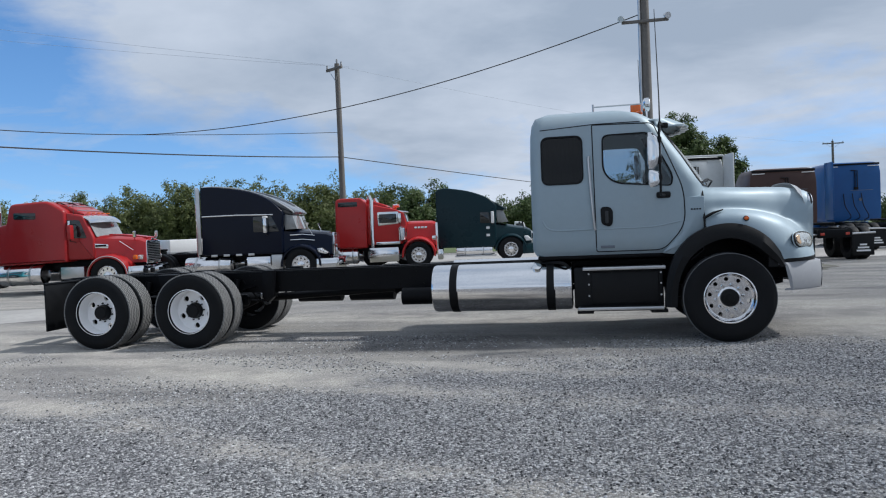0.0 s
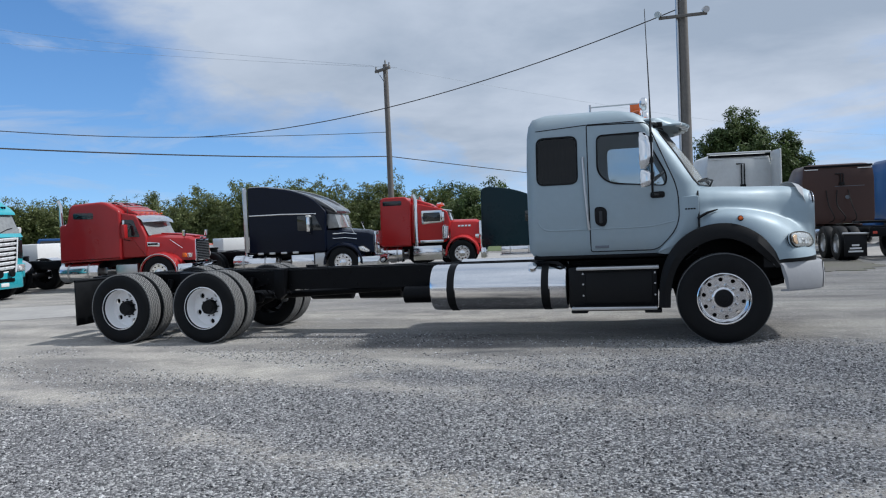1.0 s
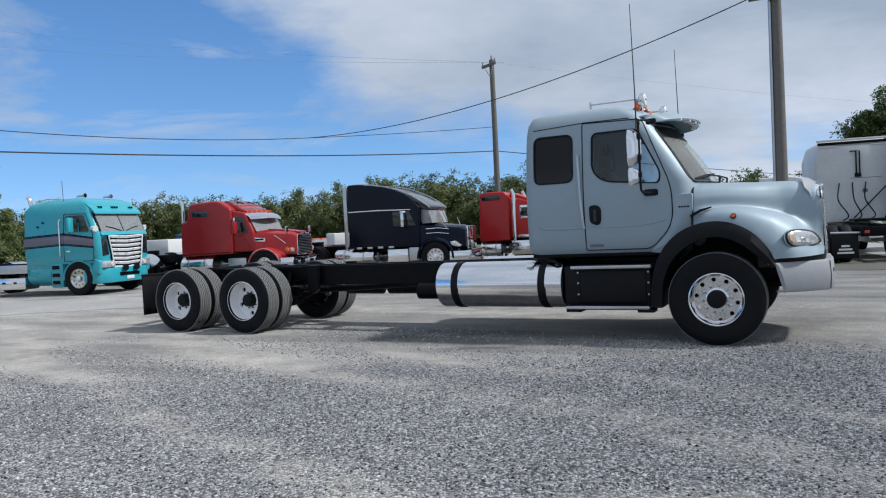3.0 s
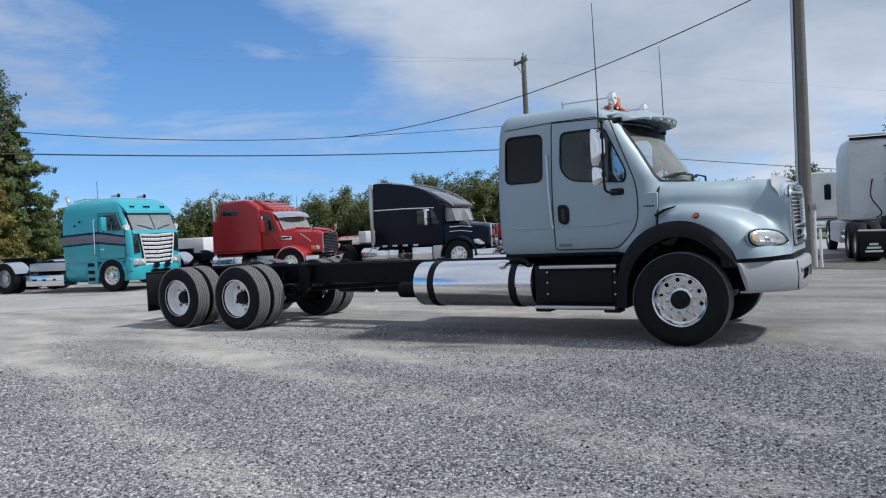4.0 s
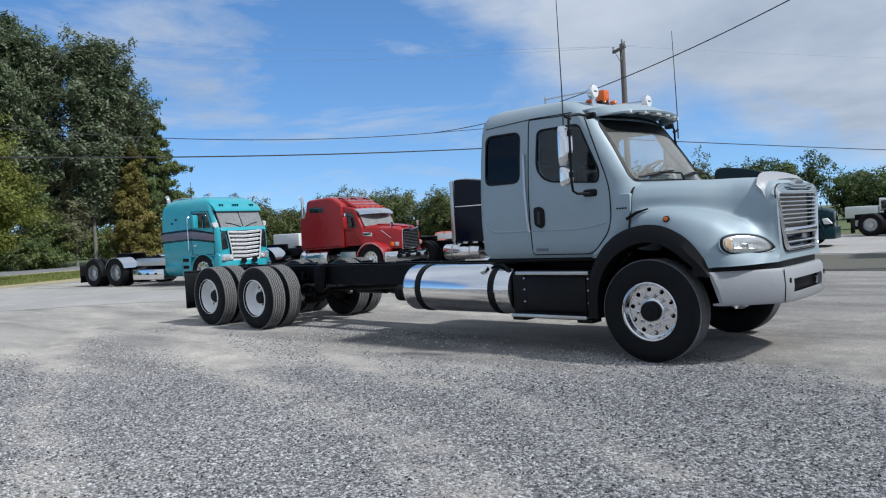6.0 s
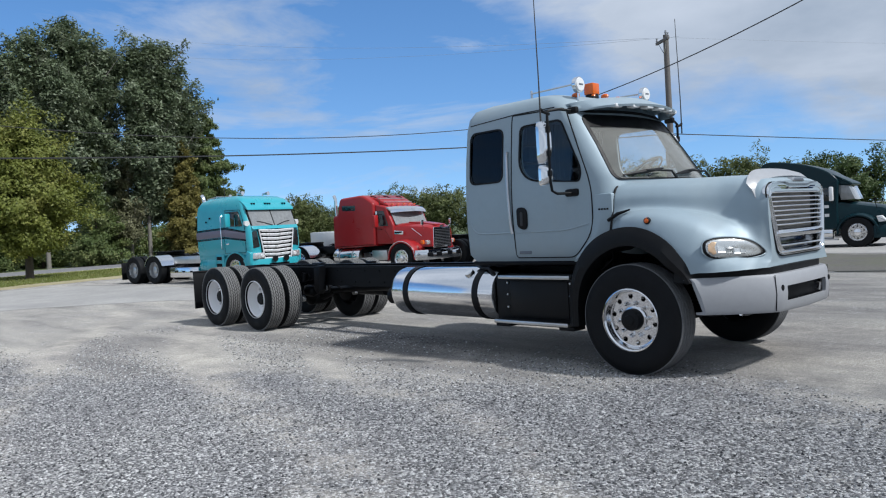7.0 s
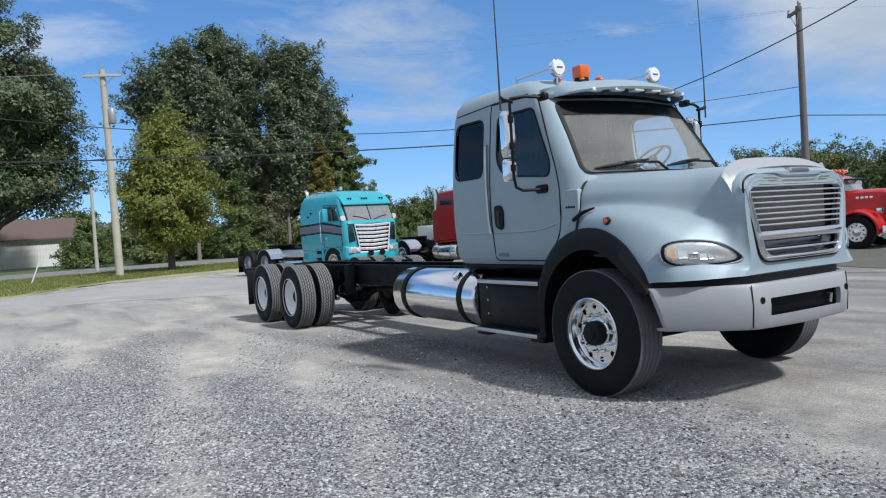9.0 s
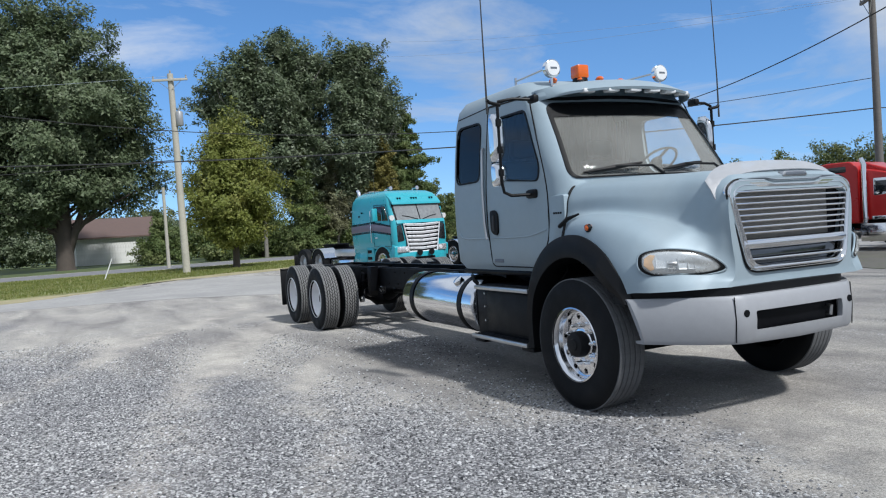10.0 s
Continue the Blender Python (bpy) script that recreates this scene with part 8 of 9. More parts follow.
P2 = Vector((-10.7, 32.2, 0))
P3 = Vector((1.74, 21.4, 0))
P1 = Vector((-35.0, 11.2, 0))
utility_pole(P2.x, P2.y, 9.0, WOODPOLE, "grey weathered utility pole with crossarm behind the trucks", 0.15, 0.11, 1.1, 8.75, -34)
p3 = utility_pole(P3.x, P3.y, 8.6, WOODPOLE, "tall dark utility pole with flood lamps beside the yard", 0.155, 0.12, 0)
part("conduit", tube(B(), [(-0.165, -0.06, 0), (-0.155, -0.06, 4), (-0.135, -0.06, 8.2)], 0.04, 10), ALU_DULL, p3, "grey conduit pipe up the pole")
part("flood_arm", box(B(), -0.62, 0.62, -0.22, -0.15, 6.83, 6.91, 0.01), WOODPOLE, p3)
for x in (-0.6, 0.55):
    part("flood_lamp", tube(B(), [(x, -0.18, 6.91), (x, -0.21, 6.96), (x * 1.08, -0.32, 6.94)], [0.03, 0.075, 0.09], 12), ALU_DULL, p3, "grey flood lamp head")
part("meter_box", box(B(), 0.10, 0.26, -0.22, -0.10, 1.42, 1.58, 0.015), GREYFAIR, p3, "small grey junction box")
part("riser", tube(B(), [(0.20, -0.12, 0), (0.20, -0.12, 1.45)], 0.03, 8), WHITEP, p3)
part("guy_guard", tube(B(), [(0.33, -0.2, 0), (0.31, -0.18, 0.95)], 0.03, 8), WHITEP, p3)
p1 = utility_pole(P1.x, P1.y, 10.5, PALEPOLE, "pale utility pole with transformer standing on the verge", 0.20, 0.15, 1.8, 10.15, 70)
p1.matrix_world = Matrix.Translation(P1) @ Matrix.Rotation(radians(0.6), 4, 'X') @ Matrix.Rotation(radians(70), 4, 'Z')
tr = part("transformer", tube(B(), [(0.30, -0.05, 7.75), (0.30, -0.05, 7.80), (0.30, -0.05, 8.45), (0.30, -0.05, 8.52)], [0.16, 0.19, 0.19, 0.14], 16), GREYFAIR, p1, "grey can transformer")
part("bushing", tube(B(), [(0.30, -0.05, 8.52), (0.32, -0.05, 8.75)], [0.04, 0.02], 8), GREYFAIR, tr)
utility_pole(-46.5, 11.6, 5.4, PALEPOLE, "short pale pole beyond the road", 0.12, 0.10, 0)
utility_pole(27.0, 90.0, 9.3, WOODPOLE, "far dark utility pole with transformer", 0.16, 0.12, 2.2, 9.0, 0)


def wire(p, q, sag, r, material, label):
    p, q = Vector(p), Vector(q)
    pts = []
    for i in range(33):
        t = i / 32
        v = p.lerp(q, t)
        v.z -= sag * 4 * t * (1 - t)
        pts.append(v)
    return tagged(part("overhead_wire", tube(B(), pts, r, 5), material), label, "wire", "overhead wires")


SPLICE = (-16.9, 26.4, 5.58)
wire((-26.8, -9.8, 5.28), (P2.x, P2.y, 4.85), 0.82, 0.022, WIRE, "thick black cable between the poles")
wire((P2.x, P2.y, 4.85), (8.3, 73.0, 3.3), 0.10, 0.020, WIRE, "thick black cable running on behind the yard")
wire((-28.0, -1.3, 7.9), SPLICE, 1.17, 0.016, WIRE, "black cable between the poles")
wire(SPLICE, (P2.x, P2.y, 5.95), 0.04, 0.013, WIRE, "black cable between the poles")
wire(SPLICE, (P3.x, P3.y, 7.15), 0.73, 0.016, WIRE, "black service drop to the flood-lamp pole")
wire((-58.0, 30.5, 19.0), (P2.x - 0.5, P2.y - 0.2, 8.95), 0.6, 0.006, WIRE_T, "thin grey line between the pole tops")
wire((-58.0, 31.5, 17.6), (P2.x + 0.5, P2.y + 0.2, 8.85), 0.6, 0.006, WIRE_T, "thin grey line between the pole tops")
wire((P2.x, P2.y, 8.9), (27.0, 90.0, 9.1), 0.8, 0.006, WIRE_T, "thin grey line running on behind the yard")
wire((P1.x, P1.y, 6.0), (-55.0, -25.0, 6.5), 0.4, 0.02, WIRE, "black cable beyond the verge")
wire((P1.x, P1.y, 10.4), (-50.0, -30.0, 10.5), 0.5, 0.008, WIRE_T, "thin grey line beyond the verge")

cone = thing("traffic_cone", pose(1.12, 23.3, 0), "orange traffic cone beside the pole", "traffic cone")
ORANGE = mat("cone_orange", (0.55, 0.10, 0.03), 0.6)
part("cone_body", tube(B(), [(0, 0, 0.03), (0, 0, 0.44)], [0.09, 0.025], 16), ORANGE, cone)
part("cone_foot", box(B(), -0.12, 0.12, -0.12, 0.12, 0, 0.03, 0.01), ORANGE, cone)
copy_thing(cone, pose(1.42, 23.0, 0, 0, 0, 20))

# ---- house beyond the road ----
SIDING = mat("white_weathered_siding", (0.80, 0.80, 0.78), 0.7, 0, 0.12, 2, dirt=(0.33, 0.32, 0.30), dirt_amt=0.55, dscale=2.2)
ROOF = mat("brown_shingle_roof", (0.13, 0.09, 0.08), 0.9, 0, 0.25, 4, bump=0.5, bscale=12)
house = thing("farm_shed", pose(-78.0, 10.3, 0, 0, 0, 92), "long white farm shed with brown roof beyond the road", "house")
part("wall", box(B(), -4.1, 4.1, -3.0, 3.0, 0, 2.75), SIDING, house, "white board wall", smooth=False)
for s in (-1, 1):
    part("roof", prism(B(), [(s * 3.45, 2.60), (0, 4.55), (0, 4.70), (s * 3.45, 2.75)], -4.5, 4.5, 0.02, axis='x'), ROOF, house, "brown shingle roof slope", smooth=False)
for s in (-1, 1):
    part("gable", prism(B(), [(-3.0, 2.75), (3.0, 2.75), (0, 4.5)], s * 4.0, s * 4.1, axis='x'), SIDING, house, smooth=False)
plank = keep("shed_plank", lambda: box(B(), -0.115, 0.115, -0.02, 0.02, 0, 2.7, 0.008, 1), SIDING, False)
for i in range(33):
    child("plank", plank, house, pose(-4.0 + i * 0.25, -3.02 - 0.012 * (i % 3 == 0), 0.02))
part("eaves_board", box(B(), -4.3, 4.3, -3.30, -3.24, 2.56, 2.72, 0.01), SIDING, house, "white eaves board")
h2 = thing("farm_house", pose(-105, -14, 0, 0, 0, 80), "small pale farm house in the distance", "house")
part("wall", box(B(), -5, 5, -4, 4, 0, 4.5), SIDING, h2, smooth=False)
for s in (-1, 1):
    part("roof", prism(B(), [(s * 4.6, 4.2), (0, 7.2), (0, 7.4), (s * 4.6, 4.4)], -5.4, 5.4, 0.02, axis='x'), ROOF, h2, smooth=False)
for x in (-3, 0, 3):
    part("window", box(B(), x - 0.5, x + 0.5, -4.06, -4.0, 1.2, 2.6, 0.01), DARKGLASS, h2)


# ---- trees ----
def leaf_material(name, c0, c1, c2, drift=0.7):
    m = bpy.data.materials.new(name)
    m.use_nodes = True
    t = m.node_tree
    b = t.nodes["Principled BSDF"]
    b.inputs["Roughness"].default_value = 0.55
    b.inputs["Specular IOR Level"].default_value = 0.3
    g = t.nodes.new("ShaderNodeNewGeometry")
    r = t.nodes.new("ShaderNodeValToRGB")
    e = r.color_ramp.elements
    e.new(0.5)
    for el, p, c in zip(e, (0, 0.5, 1), (c0, c1, c2)):
        el.position, el.color = p, (*c, 1)
    co = t.nodes.new("ShaderNodeTexCoord")
    n = t.nodes.new("ShaderNodeTexNoise")
    n.inputs["Scale"].default_value, n.inputs["Detail"].default_value = drift, 4.0
    t.links.new(co.outputs["Object"], n.inputs["Vector"])
    k = t.nodes.new("ShaderNodeMapRange")
    k.inputs["From Min"].default_value, k.inputs["From Max"].default_value, k.inputs["To Max"].default_value = 0.32, 0.68, 0.6
    t.links.new(n.outputs["Fac"], k.inputs["Value"])
    ad = t.nodes.new("ShaderNodeMath"); ad.operation = 'MULTIPLY_ADD'; ad.inputs[1].default_value = 0.4
    t.links.new(g.outputs["Random Per Island"], ad.inputs[0]); t.links.new(k.outputs[0], ad.inputs[2])
    t.links.new(ad.outputs[0], r.inputs[0])
    t.links.new(r.outputs[0], b.inputs["Base Color"])
    tl = t.nodes.new("ShaderNodeBsdfTranslucent")
    t.links.new(r.outputs[0], tl.inputs["Color"])
    mx = t.nodes.new("ShaderNodeMixShader"); mx.inputs[0].default_value = 0.30
    t.links.new(b.outputs[0], mx.inputs[1]); t.links.new(tl.outputs[0], mx.inputs[2])
    t.links.new(mx.outputs[0], t.nodes["Material Output"].inputs["Surface"])
    return m


LEAF_DARK = leaf_material("poplar_leaves", (0.066, 0.095, 0.052), (0.160, 0.202, 0.115), (0.34, 0.375, 0.28))
LEAF_MAPLE = leaf_material("maple_leaves", (0.062, 0.092, 0.047), (0.138, 0.180, 0.092), (0.26, 0.30, 0.195))
LEAF_GOLD = leaf_material("golden_cedar_leaves", (0.11, 0.105, 0.03), (0.20, 0.18, 0.05), (0.31, 0.26, 0.09))
LEAF_THIN = leaf_material("thin_olive_leaves", (0.12, 0.125, 0.06), (0.21, 0.215, 0.12), (0.36, 0.35, 0.24))
PALEBARK = mat("pale_grey_bark", (0.19, 0.18, 0.16), 0.95, 0, 0.35, 3, bump=0.8, bscale=14)
LEAF_LIGHT = leaf_material("lime_leaves", (0.11, 0.138, 0.027), (0.205, 0.232, 0.052), (0.35, 0.34, 0.11))
LEAF_CEDAR = leaf_material("cedar_leaves", (0.062, 0.10, 0.032), (0.132, 0.176, 0.060), (0.235, 0.25, 0.105))
LEAF_DEEP = leaf_material("deep_green_leaves", (0.035, 0.062, 0.022), (0.078, 0.118, 0.040), (0.155, 0.190, 0.072))
LEAF_FAR = leaf_material("far_leaves", (0.070, 0.092, 0.032), (0.128, 0.156, 0.056), (0.215, 0.228, 0.098))


def leaf_blades(rs, centres, outward, per, spread, size):
    """Three-cornered leaves in clumps round the centres; they turn outward, with some scatter."""
    n = len(centres) * per
    c = np.repeat(centres, per, 0) + np.clip(rs.normal(0, 0.8, (n, 3)), -1.5, 1.5) * spread * np.array([1, 1, 0.8])
    nm = np.repeat(outward, per, 0) * 0.9 + np.array([0, 0, 0.3]) + rs.normal(0, 0.62, (n, 3))
    nm /= np.linalg.norm(nm, axis=1)[:, None]
    u = rs.normal(0, 1, (n, 3)) + np.repeat(outward, per, 0) * 0.8
    u -= nm * (u * nm).sum(1)[:, None]; u /= np.linalg.norm(u, axis=1)[:, None]
    v = np.cross(nm, u)
    s = (size * rs.uniform(0.6, 1.3, n))[:, None]
    return np.stack([c - u * s * 0.5 - v * s * 0.30, c - u * s * 0.4 + v * s * 0.32, c + u * s * 0.6], 1).reshape(-1, 3)


def crown_points(rs, blobs, n):
    """Clump centres spread through the shells of several ellipsoids."""
    vol = np.array([b[3] * b[4] * b[5] for b in blobs]) ** 0.67
    k = rs.choice(len(blobs), n, p=vol / vol.sum())
    d = rs.normal(0, 1, (n, 3)); d /= np.linalg.norm(d, axis=1)[:, None]
    r = rs.uniform(0.35, 1.0, n) ** 0.6 * (1 + 0.10 * np.sin(d[:, 0] * 7 + d[:, 2] * 9))
    bl = np.array(blobs)[k]
    return bl[:, :3] + d * r[:, None] * bl[:, 3:6]


def leaf_mesh(name, tris, material):
    me = bpy.data.meshes.new(name)
    n = len(tris) // 3
    me.vertices.add(n * 3)
    me.vertices.foreach_set("co", tris.ravel())
    me.loops.add(n * 3)
    me.loops.foreach_set("vertex_index", np.arange(n * 3))
    me.polygons.add(n)
    me.polygons.foreach_set("loop_start", np.arange(n) * 3)
    me.update(calc_edges=True)
    me.materials.append(material)
    return me


def tree(x, y, blobs, trunk, leafmat, boughs, clumps, per, spread, size, label, seed, rise=0.6, name="tree", bare=0.4, thick=0.10, limbs=(), bark=None):
    """Tapered trunk, boughs that sweep up and out by rise, and leaf clumps strung along each bough. blobs in metres round the foot; trunk: (height, radius, lean)."""
    rs = np.random.RandomState(seed)
    t = thing(name, pose(x, y, 0), label, "tree", "trees beyond the yard")
    bm = B()
    th, tr0, lean = trunk
    tube(bm, [(0, 0, -0.2), (0.02, 0, 0.25), (lean * 0.3, 0.05, th * 0.35), (lean * 0.7, -0.05, th * 0.7), (lean, 0, th)], [tr0 * 1.35, tr0, tr0 * 0.85, tr0 * 0.6, tr0 * 0.25], 10)
    for pts, r0 in limbs:
        line = smooth_poly(pts, 5, False)
        tube(bm, line, [r0 * (1 - 0.8 * i / (len(line) - 1)) for i in range(len(line))], 9)
    tips = crown_points(rs, blobs, boughs)
    low = min(b[2] - b[5] for b in blobs)
    centres, outs = [], []
    for k, tip in enumerate(tips):
        p2 = Vector(tip)
        far = math.hypot(p2.x, p2.y)
        z0 = max(min(low, th * 0.3) + rs.uniform(0, 0.5), min(th * 0.97, p2.z - rise * far - rs.uniform(0.0, 0.8)))
        p0 = Vector((lean * z0 / th, 0, z0))
        run = (p2 - p0).length
        p1 = p0.lerp(p2, 0.55) + Vector((rs.normal(0, 0.06) * run, rs.normal(0, 0.06) * run, (0.10 - 0.16 * (rise > 0.8)) * run))
        if k % 3 == 0:
            rr = min(tr0 * 0.4, 0.012 * run + 0.015)
            tube(bm, [p0, p0.lerp(p1, 0.5).lerp(p1.lerp(p2, 0.25), 0.3), p1.lerp(p2, 0.3), p2], [rr, rr * 0.8, rr * 0.55, rr * 0.2], 5)
        u = bare + (1.04 - bare) * rs.rand(clumps, 1) ** 0.8
        a, b_, c = np.array(p0), np.array(p1), np.array(p2)
        pts = (1 - u) ** 2 * a + 2 * u * (1 - u) * b_ + u * u * c + rs.normal(0, 1, (clumps, 3)) * (thick * run ** 0.6 * (0.5 + u))
        centres.append(pts)
        o = (pts - (a * 0.5 + b_ * 0.5)) + rs.normal(0, 0.3, (clumps, 3))
        outs.append(o / (np.linalg.norm(o, axis=1)[:, None] + 1e-6))
    part("trunk", bm, bark or BARK, t, "grey-brown forked trunk")
    q = leaf_blades(rs, np.concatenate(centres), np.concatenate(outs), per, spread, size)
    q[:, 2] = np.maximum(q[:, 2], 0.05)
    o = new("crown", leaf_mesh("crown", q, leafmat))
    o.parent = t
    return t


rb = random.Random(8)


def maple_blobs(h, w, base):
    """Uneven rounded crown: a core with side lobes."""
    out = [(0, 0, base + (h - base) * 0.45, w * 0.36, w * 0.36, (h - base) * 0.44)]
    for i in range(9):
        a = rb.uniform(0, 6.28)
        z = base + (h - base) * rb.uniform(0.12, 0.84)
        rr = w * 0.5 * math.sin(max(0.25, min(1, (z - base) / (h - base))) * 2.6) * 0.75
        s = rb.uniform(0.16, 0.26) * w
        out.append((rr * math.cos(a), rr * math.sin(a), z, s, s, s * 1.0))
    return out


def cone_blobs(h, w):
    out = []
    for i in range(7):
        t = i / 6
        r = w / 2 * (1 - 0.86 * t ** 1.2)
        out.append((rb.uniform(-0.1, 0.1), rb.uniform(-0.1, 0.1), 0.6 + (h - 1.0) * t, r, r, h * 0.11))
    return out


# a stand of poplars: lobes of each crown as (across, up, radius, half height)
for x, y, h, lobes, n, seed in (
        (-54.6, 20.1, 13.3, ((-3.68, 12.36, 1.56, 1.10), (-2.76, 14.20, 1.75, 1.47), (-0.55, 15.76, 2.02, 1.84), (1.29, 13.18, 2.39, 2.39), (-1.10, 11.34, 2.21, 1.47), (0.55, 8.77, 2.12, 2.02)), 190, 1),
        (-55.5, 23.4, 15.2, ((-0.18, 17.14, 1.84, 2.21), (1.75, 15.21, 2.21, 2.39), (-1.10, 13.37, 2.39, 2.58), (0.37, 10.06, 2.76, 2.58), (0.00, 6.01, 2.21, 2.39)), 210, 2),
        (-54.6, 27.7, 14.7, ((0.28, 16.59, 1.75, 2.12), (2.48, 15.94, 1.66, 1.93), (3.68, 13.37, 1.93, 2.21), (0.18, 13.00, 2.58, 2.58), (3.31, 10.61, 2.30, 2.39), (0.18, 9.32, 2.58, 2.58), (0.74, 5.46, 2.39, 2.39)), 260, 3),
        (-57.3, 30.6, 11.5, ((0.74, 13.37, 1.93, 2.21), (1.29, 10.24, 2.21, 2.39), (0.37, 6.56, 2.21, 2.58)), 130, 4),
        (-58.2, 25.5, 13.8, ((0.28, 16.50, 2.02, 2.21), (-0.92, 11.16, 2.76, 2.76), (0.55, 6.56, 2.76, 2.76), (0.00, 2.88, 2.94, 2.02)), 170, 5)):
    tree(x, y, [(-0.4 + 0.8 * (i % 2), across, up, r, r, half) for i, (across, up, r, half) in enumerate(lobes)], (h, 0.17, 0.3), LEAF_DARK, n, 9, 40, 0.33, 0.26, "tall grey-green poplar beyond the road", seed, 1.25, bare=0.30, thick=0.085, bark=PALEBARK)
# the old maple by the shed, forked low, and its neighbour
MAPLE = [(0, 0, 12.5, 5.0, 5.0, 5.2), (0.5, 2.4, 18.0, 3.2, 3.2, 3.0), (0, -3.2, 18.4, 3.8, 3.6, 3.4), (0, 5.0, 14.6, 3.0, 2.9, 2.8), (0, 6.6, 11.6, 2.5, 2.3, 2.0), (0.5, 8.0, 9.4, 1.8, 2.0, 1.2), (0, 4.6, 9.2, 3.2, 3.0, 2.0), (0, -5.8, 12.5, 3.8, 3.8, 4.0), (0, -6.2, 7.6, 3.4, 3.4, 2.2), (3.2, -1.5, 9.0, 3.2, 3.4, 2.6), (3.6, 2.4, 12.6, 2.8, 3.0, 2.6), (3.0, -1.6, 15.4, 3.0, 3.0, 2.8), (0, -1.2, 20.4, 3.4, 3.2, 2.4), (1.5, 5.2, 6.6, 2.6, 2.8, 1.7), (2.2, 1.2, 6.6, 2.6, 2.6, 1.5), (2.0, -3.6, 5.6, 3.0, 3.2, 1.9), (1.5, -7.0, 4.6, 3.0, 3.2, 2.0), (0.5, 7.6, 7.4, 1.7, 1.8, 1.2)]
tree(-62, 5.4, MAPLE, (14.0, 0.70, 0.6), LEAF_MAPLE, 500, 10, 40, 0.42, 0.29, "large old dark green maple with a low fork", 11, 0.45, thick=0.085, limbs=(([(0, 0.1, 0.9), (0.3, 0.9, 3.2), (0.4, 1.9, 5.8), (0.5, 3.4, 9.5)], 0.42), ([(0, 0, 1.0), (0.2, -0.5, 3.2), (0.6, -1.4, 6.5), (0.4, -3.0, 11.0)], 0.45), ([(0.2, 0.9, 3.0), (0.8, 2.6, 4.9), (1.0, 4.2, 5.5), (1.2, 5.6, 6.2)], 0.20)))
tree(-64, -7.0, maple_blobs(21.0, 15, 2.6), (14.7, 0.75, 1.2), LEAF_MAPLE, 280, 10, 34, 0.48, 0.30, "large old dark green maple beyond the road", 12, 0.45)
tree(-37.0, 14.2, [(0, 0, 2.2 + i * 1.08, r, r, 1.0) for i, r in enumerate((2.5, 3.1, 3.1, 2.75, 2.2, 1.45, 0.65))], (5.5, 0.20, 0.1), LEAF_LIGHT, 300, 9, 32, 0.23, 0.16, "round yellow-green lime tree on the verge", 21, 0.3)
for x, y, h, w, leaf, n, label, seed in (
        (-54, 23.4, 9.0, 5.0, LEAF_CEDAR, 170, "green cedar beyond the road", 31), (-53, 30.4, 9.4, 5.6, LEAF_GOLD, 190, "golden-brown cedar beyond the road", 33), (-57, 20.4, 7.0, 4.6, LEAF_CEDAR, 120, "green cedar beyond the road", 37),
        (-56, 38.0, 4.6, 4.4, LEAF_CEDAR, 90, "low green cedar beyond the road", 35), (-58, 42.0, 4.4, 4.4, LEAF_CEDAR, 80, "low green cedar beyond the road", 36), (-58, 12.4, 4.3, 5.4, LEAF_CEDAR, 110, "low green cedar beyond the road", 38), (-55, 16.6, 4.6, 4.4, LEAF_CEDAR, 90, "low green cedar beyond the road", 39)):
    tree(x, y, cone_blobs(h, w), (h * 0.85, 0.14, 0.0), leaf, n, 7, 28, 0.20, 0.19, label, seed, 0.25, "cedar_tree", 0.3, thick=0.07)
# thin half-bare tree between the cedars, and a spruce at the end of the stand
tree(-55, 26.4, [(0, 0, 7.6, 1.3, 1.3, 1.7), (0.3, 0.7, 5.2, 1.7, 1.7, 1.6), (0, -0.5, 3.0, 1.9, 1.9, 1.6)], (7.6, 0.13, 0.2), LEAF_THIN, 110, 6, 20, 0.22, 0.18, "thin half-bare pale tree between the cedars", 32, 1.0, bare=0.45, thick=0.07, bark=PALEBARK)
tree(-54.5, 33.2, [(0, 0, z, r, r, 0.5) for z, r in ((1.6, 3.9), (2.8, 4.0), (4.0, 3.8), (5.2, 3.5), (6.4, 3.1), (7.6, 2.6), (8.8, 2.1), (10.0, 1.5), (11.2, 0.9), (12.0, 0.4))], (12.3, 0.16, 0.0), LEAF_CEDAR, 260, 9, 28, 0.17, 0.20, "green spruce with upturned bough ends", 34, -0.15, "spruce_tree", 0.35, thick=0.055)
tree(6.1, 52.0, [(0, 0, 5.4, 1.9, 1.9, 2.4), (-1.4, 0, 6.0, 1.2, 1.2, 1.2), (1.2, 0.2, 6.6, 1.1, 1.2, 1.1), (0.2, 0, 7.7, 1.1, 1.0, 0.8), (-2.2, 0, 4.6, 0.9, 1.0, 1.1), (-1.5, 0, 3.4, 1.1, 1.2, 1.3), (2.0, 0, 5.3, 0.8, 1.0, 1.0), (1.5, 0, 4.2, 1.0, 1.2, 1.4), (0, 0, 2.6, 1.9, 1.8, 1.5)], (6, 0.22, 0.1), LEAF_DEEP, 230, 9, 32, 0.20, 0.17, "round green tree behind the white tractor", 41, 0.8, thick=0.07)
tree(9.1, 53.0, [(0, 0, 4.5, 1.3, 1.2, 1.8), (0.1, 0, 6.3, 0.7, 0.7, 0.8), (1.1, 0, 4.3, 0.9, 0.8, 1.0), (0, 0, 2.4, 1.3, 1.2, 1.4)], (5, 0.17, 0.1), LEAF_DEEP, 110, 8, 30, 0.20, 0.17, "slim green tree behind the white tractor", 42, 0.8, thick=0.07)
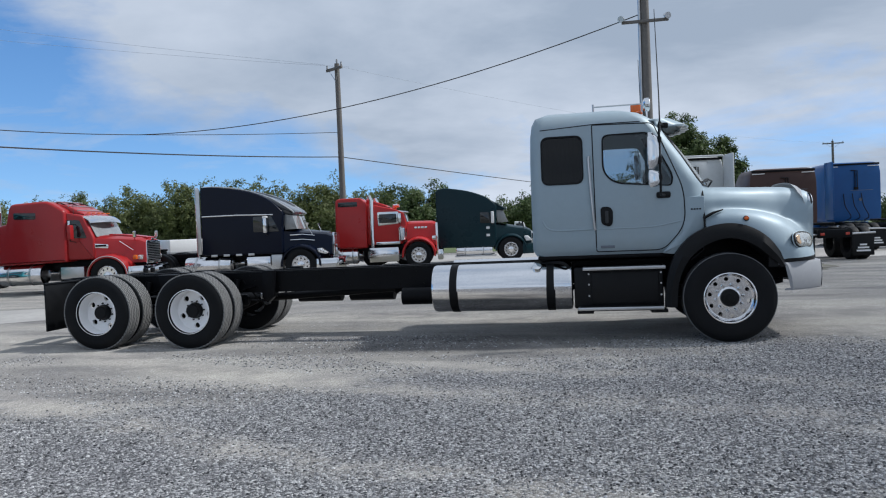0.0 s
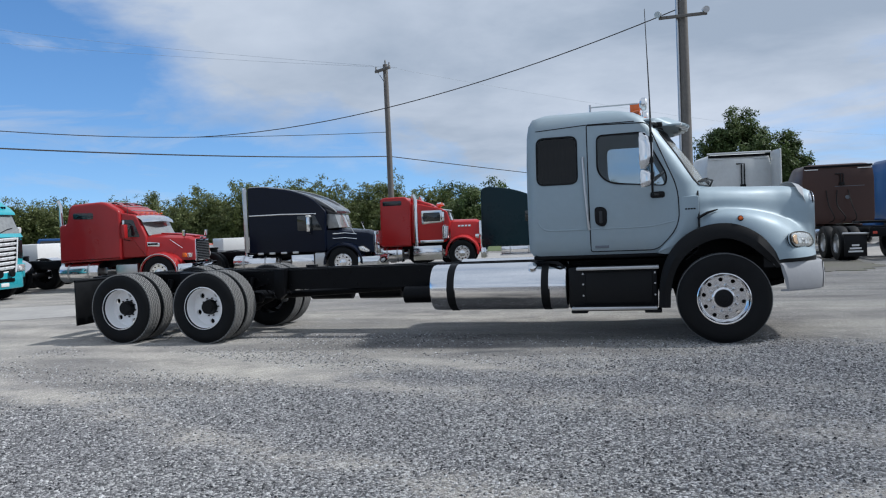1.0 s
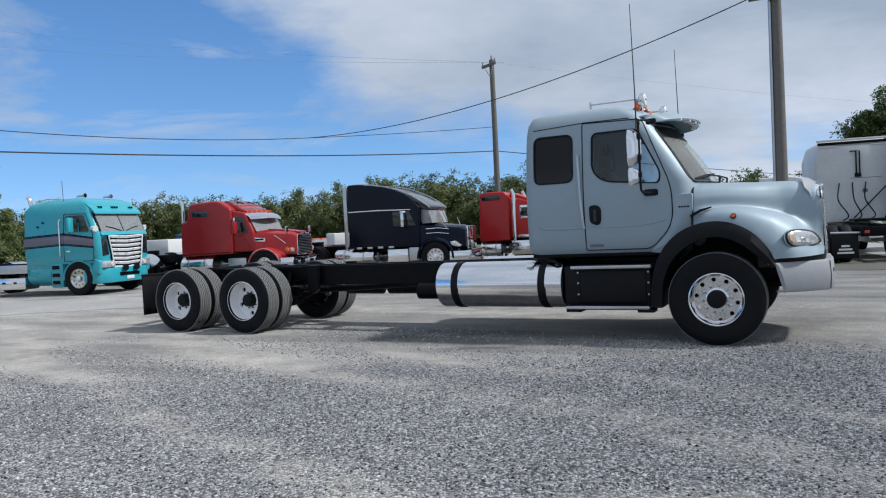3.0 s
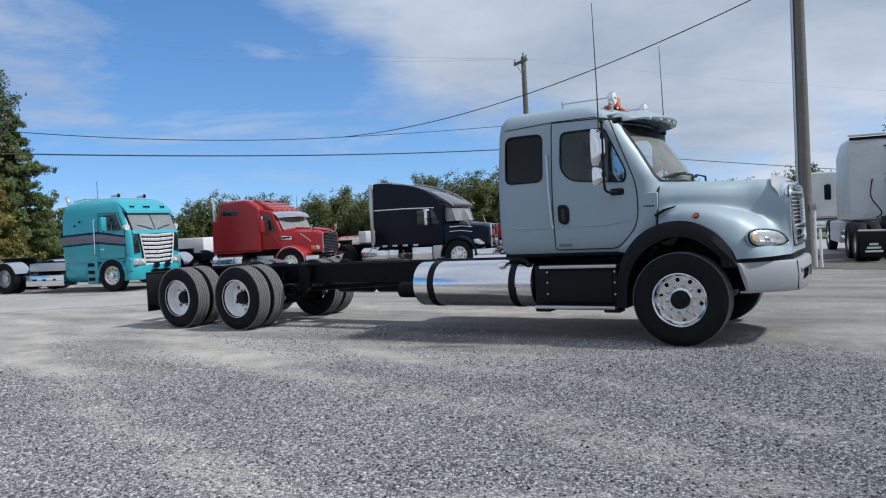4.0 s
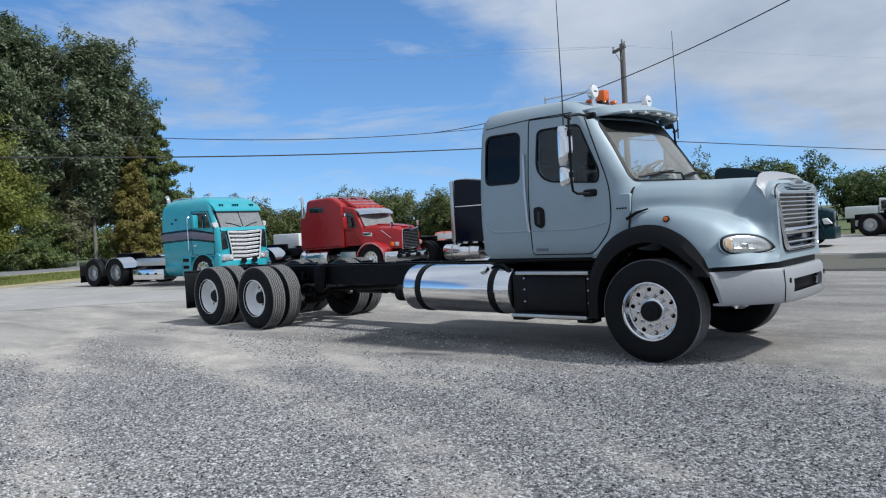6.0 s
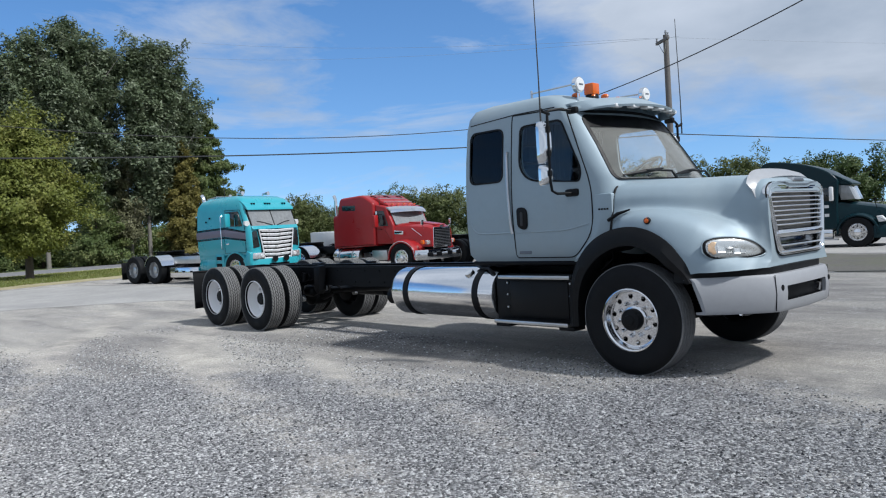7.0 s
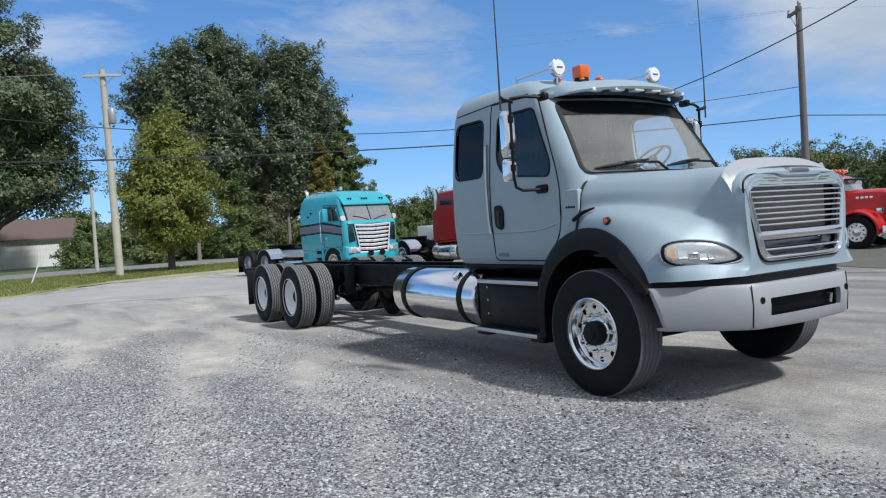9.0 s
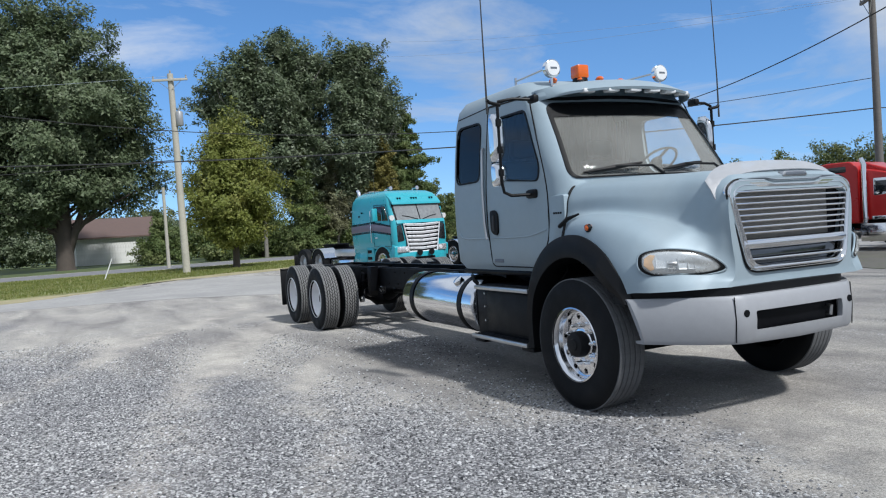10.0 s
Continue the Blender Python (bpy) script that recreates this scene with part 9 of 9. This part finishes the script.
tree(-16.2, 72.0, maple_blobs(6.6, 6.8, 0.4), (4, 0.25, 0.1), LEAF_DEEP, 90, 9, 26, 0.30, 0.24, "round dark tree behind the yard", 43, 0.5)


def tree_line(pts, n, seed, label, leafmat, size=0.26, per=16):
    """Far woodland edge as one leafy mass: many crowns of lobes, with an uneven top."""
    rs = np.random.RandomState(seed)
    cs, os_ = [], []
    tot = len(pts) - 1
    for i in range(n):
        t = rs.uniform(0, tot)
        a, b = pts[int(t)], pts[min(int(t) + 1, tot)]
        f = t - int(t)
        x, y, h = (a[k] + (b[k] - a[k]) * f for k in range(3))
        hh = h * (0.74 + 0.15 * math.sin(t * 5.1) + 0.15 * math.sin(t * 11.7 + 1) + 0.14 * rs.rand())
        w = rs.uniform(1.6, 3.0)
        m = 11
        d = rs.normal(0, 1, (m, 3)); d /= np.linalg.norm(d, axis=1)[:, None]
        r = rs.uniform(0.3, 1.0, (m, 1)) ** 0.5
        mid = np.array([x, y + rs.uniform(-2, 2), hh * 0.50])
        lobes = mid + d * r * np.array([w, w, hh * 0.42])
        e = rs.normal(0, 1, (m, 6, 3)); e /= np.linalg.norm(e, axis=2)[..., None]
        cs.append((lobes[:, None] + e * rs.uniform(0.35, 0.95, (m, 1, 1))).reshape(-1, 3))
        o = e + d[:, None] * 0.7
        os_.append((o / np.linalg.norm(o, axis=2)[..., None]).reshape(-1, 3))
    q = leaf_blades(rs, np.concatenate(cs), np.concatenate(os_), per, 0.28, size)
    q[:, 2] = np.maximum(q[:, 2], 0.02)
    ob = new("far_woods", leaf_mesh("far_woods", q, leafmat))
    return tagged(ob, label, "trees", kind="stuff")


tree_line([(-70, 70, 7.2), (-60, 73, 7.2), (-54, 75, 7.0), (-48, 75, 8.0), (-42, 75, 8.6), (-36, 75, 8.2), (-30, 75, 7.2), (-24, 75, 7.0), (-19, 76, 5.2)], 250, 51, "dense green woodland edge behind the yard", LEAF_FAR)
tree_line([(-14, 80, 5.6), (-8, 80, 5.0), (-2, 80, 6.2), (6, 82, 5.5), (20, 84, 4.6), (40, 86, 5.0), (70, 84, 6.0)], 150, 52, "low green hedge trees behind the yard", LEAF_DEEP)
tree_line([(-80, 44, 5.2), (-78, 52, 6.2), (-76, 60, 6.6), (-70, 70, 7.0)], 120, 53, "green shrubs beyond the road", LEAF_FAR)
tree_line([(-76, 18, 4.0), (-78, 30, 4.5), (-80, 44, 4.0)], 60, 54, "shrubs under the poplars", LEAF_CEDAR)
tree_line([(-86, -30, 8.0), (-86, -14, 7.5), (-86, 0, 7.0), (-84, 16, 6.5)], 70, 56, "dark trees behind the farm shed", LEAF_DARK, 0.3, 12)
tree_line([(-90, -60, 8.0), (-110, -30, 7.0), (-110, 0, 7.0), (-90, 20, 6.0)], 60, 55, "far woodland beyond the farm", LEAF_FAR, 0.5, 10)


# ---- grass and small things on the verge ----
def grass_blades(n, x0, x1, y0, y1, seed):
    """Short upright blades over the verge, as one mesh."""
    r = np.random.RandomState(seed)
    px, py = r.uniform(x0, x1, n), r.uniform(y0, y1, n)
    edge = np.interp(py, [-20, 2, 6.2, 9.2, 13, 17.5, 24, 32], [-22.9, -22.7, -24.4, -28.5, -30.3, -31.4, -34.8, -40.0])
    ok = px < edge
    px, py = px[ok], py[ok]
    n = len(px)
    a, h, w = r.uniform(0, 6.28, n), r.uniform(0.04, 0.13, n), r.uniform(0.012, 0.03, n)
    lx, ly = r.normal(0, 0.03, n), r.normal(0, 0.03, n)
    v = np.stack([np.stack([px - w * np.cos(a), py - w * np.sin(a), np.zeros(n)], 1), np.stack([px + w * np.cos(a), py + w * np.sin(a), np.zeros(n)], 1), np.stack([px + lx, py + ly, h], 1)], 1).reshape(-1, 3)
    me = bpy.data.meshes.new("grass_blades")
    me.from_pydata(v.tolist(), [], np.arange(n * 3).reshape(n, 3).tolist())
    return me


LEAF_GRASS = leaf_material("grass_blade", (0.10, 0.13, 0.03), (0.17, 0.20, 0.05), (0.30, 0.28, 0.12))
me = grass_blades(60000, -42, -22, -4, 26, 71)
me.materials.append(LEAF_GRASS)
tagged(new("grass", me), "short green and straw-coloured grass blades", "grass", kind="stuff")
stake = thing("marker_stake", pose(-35.4, 7.2, 0), "leaning white marker stake in the verge", "stake")
part("stake_rod", tube(B(), [(0, 0, -0.1), (0.1, 0.42, 1.0)], 0.03, 8), WHITEP, stake)
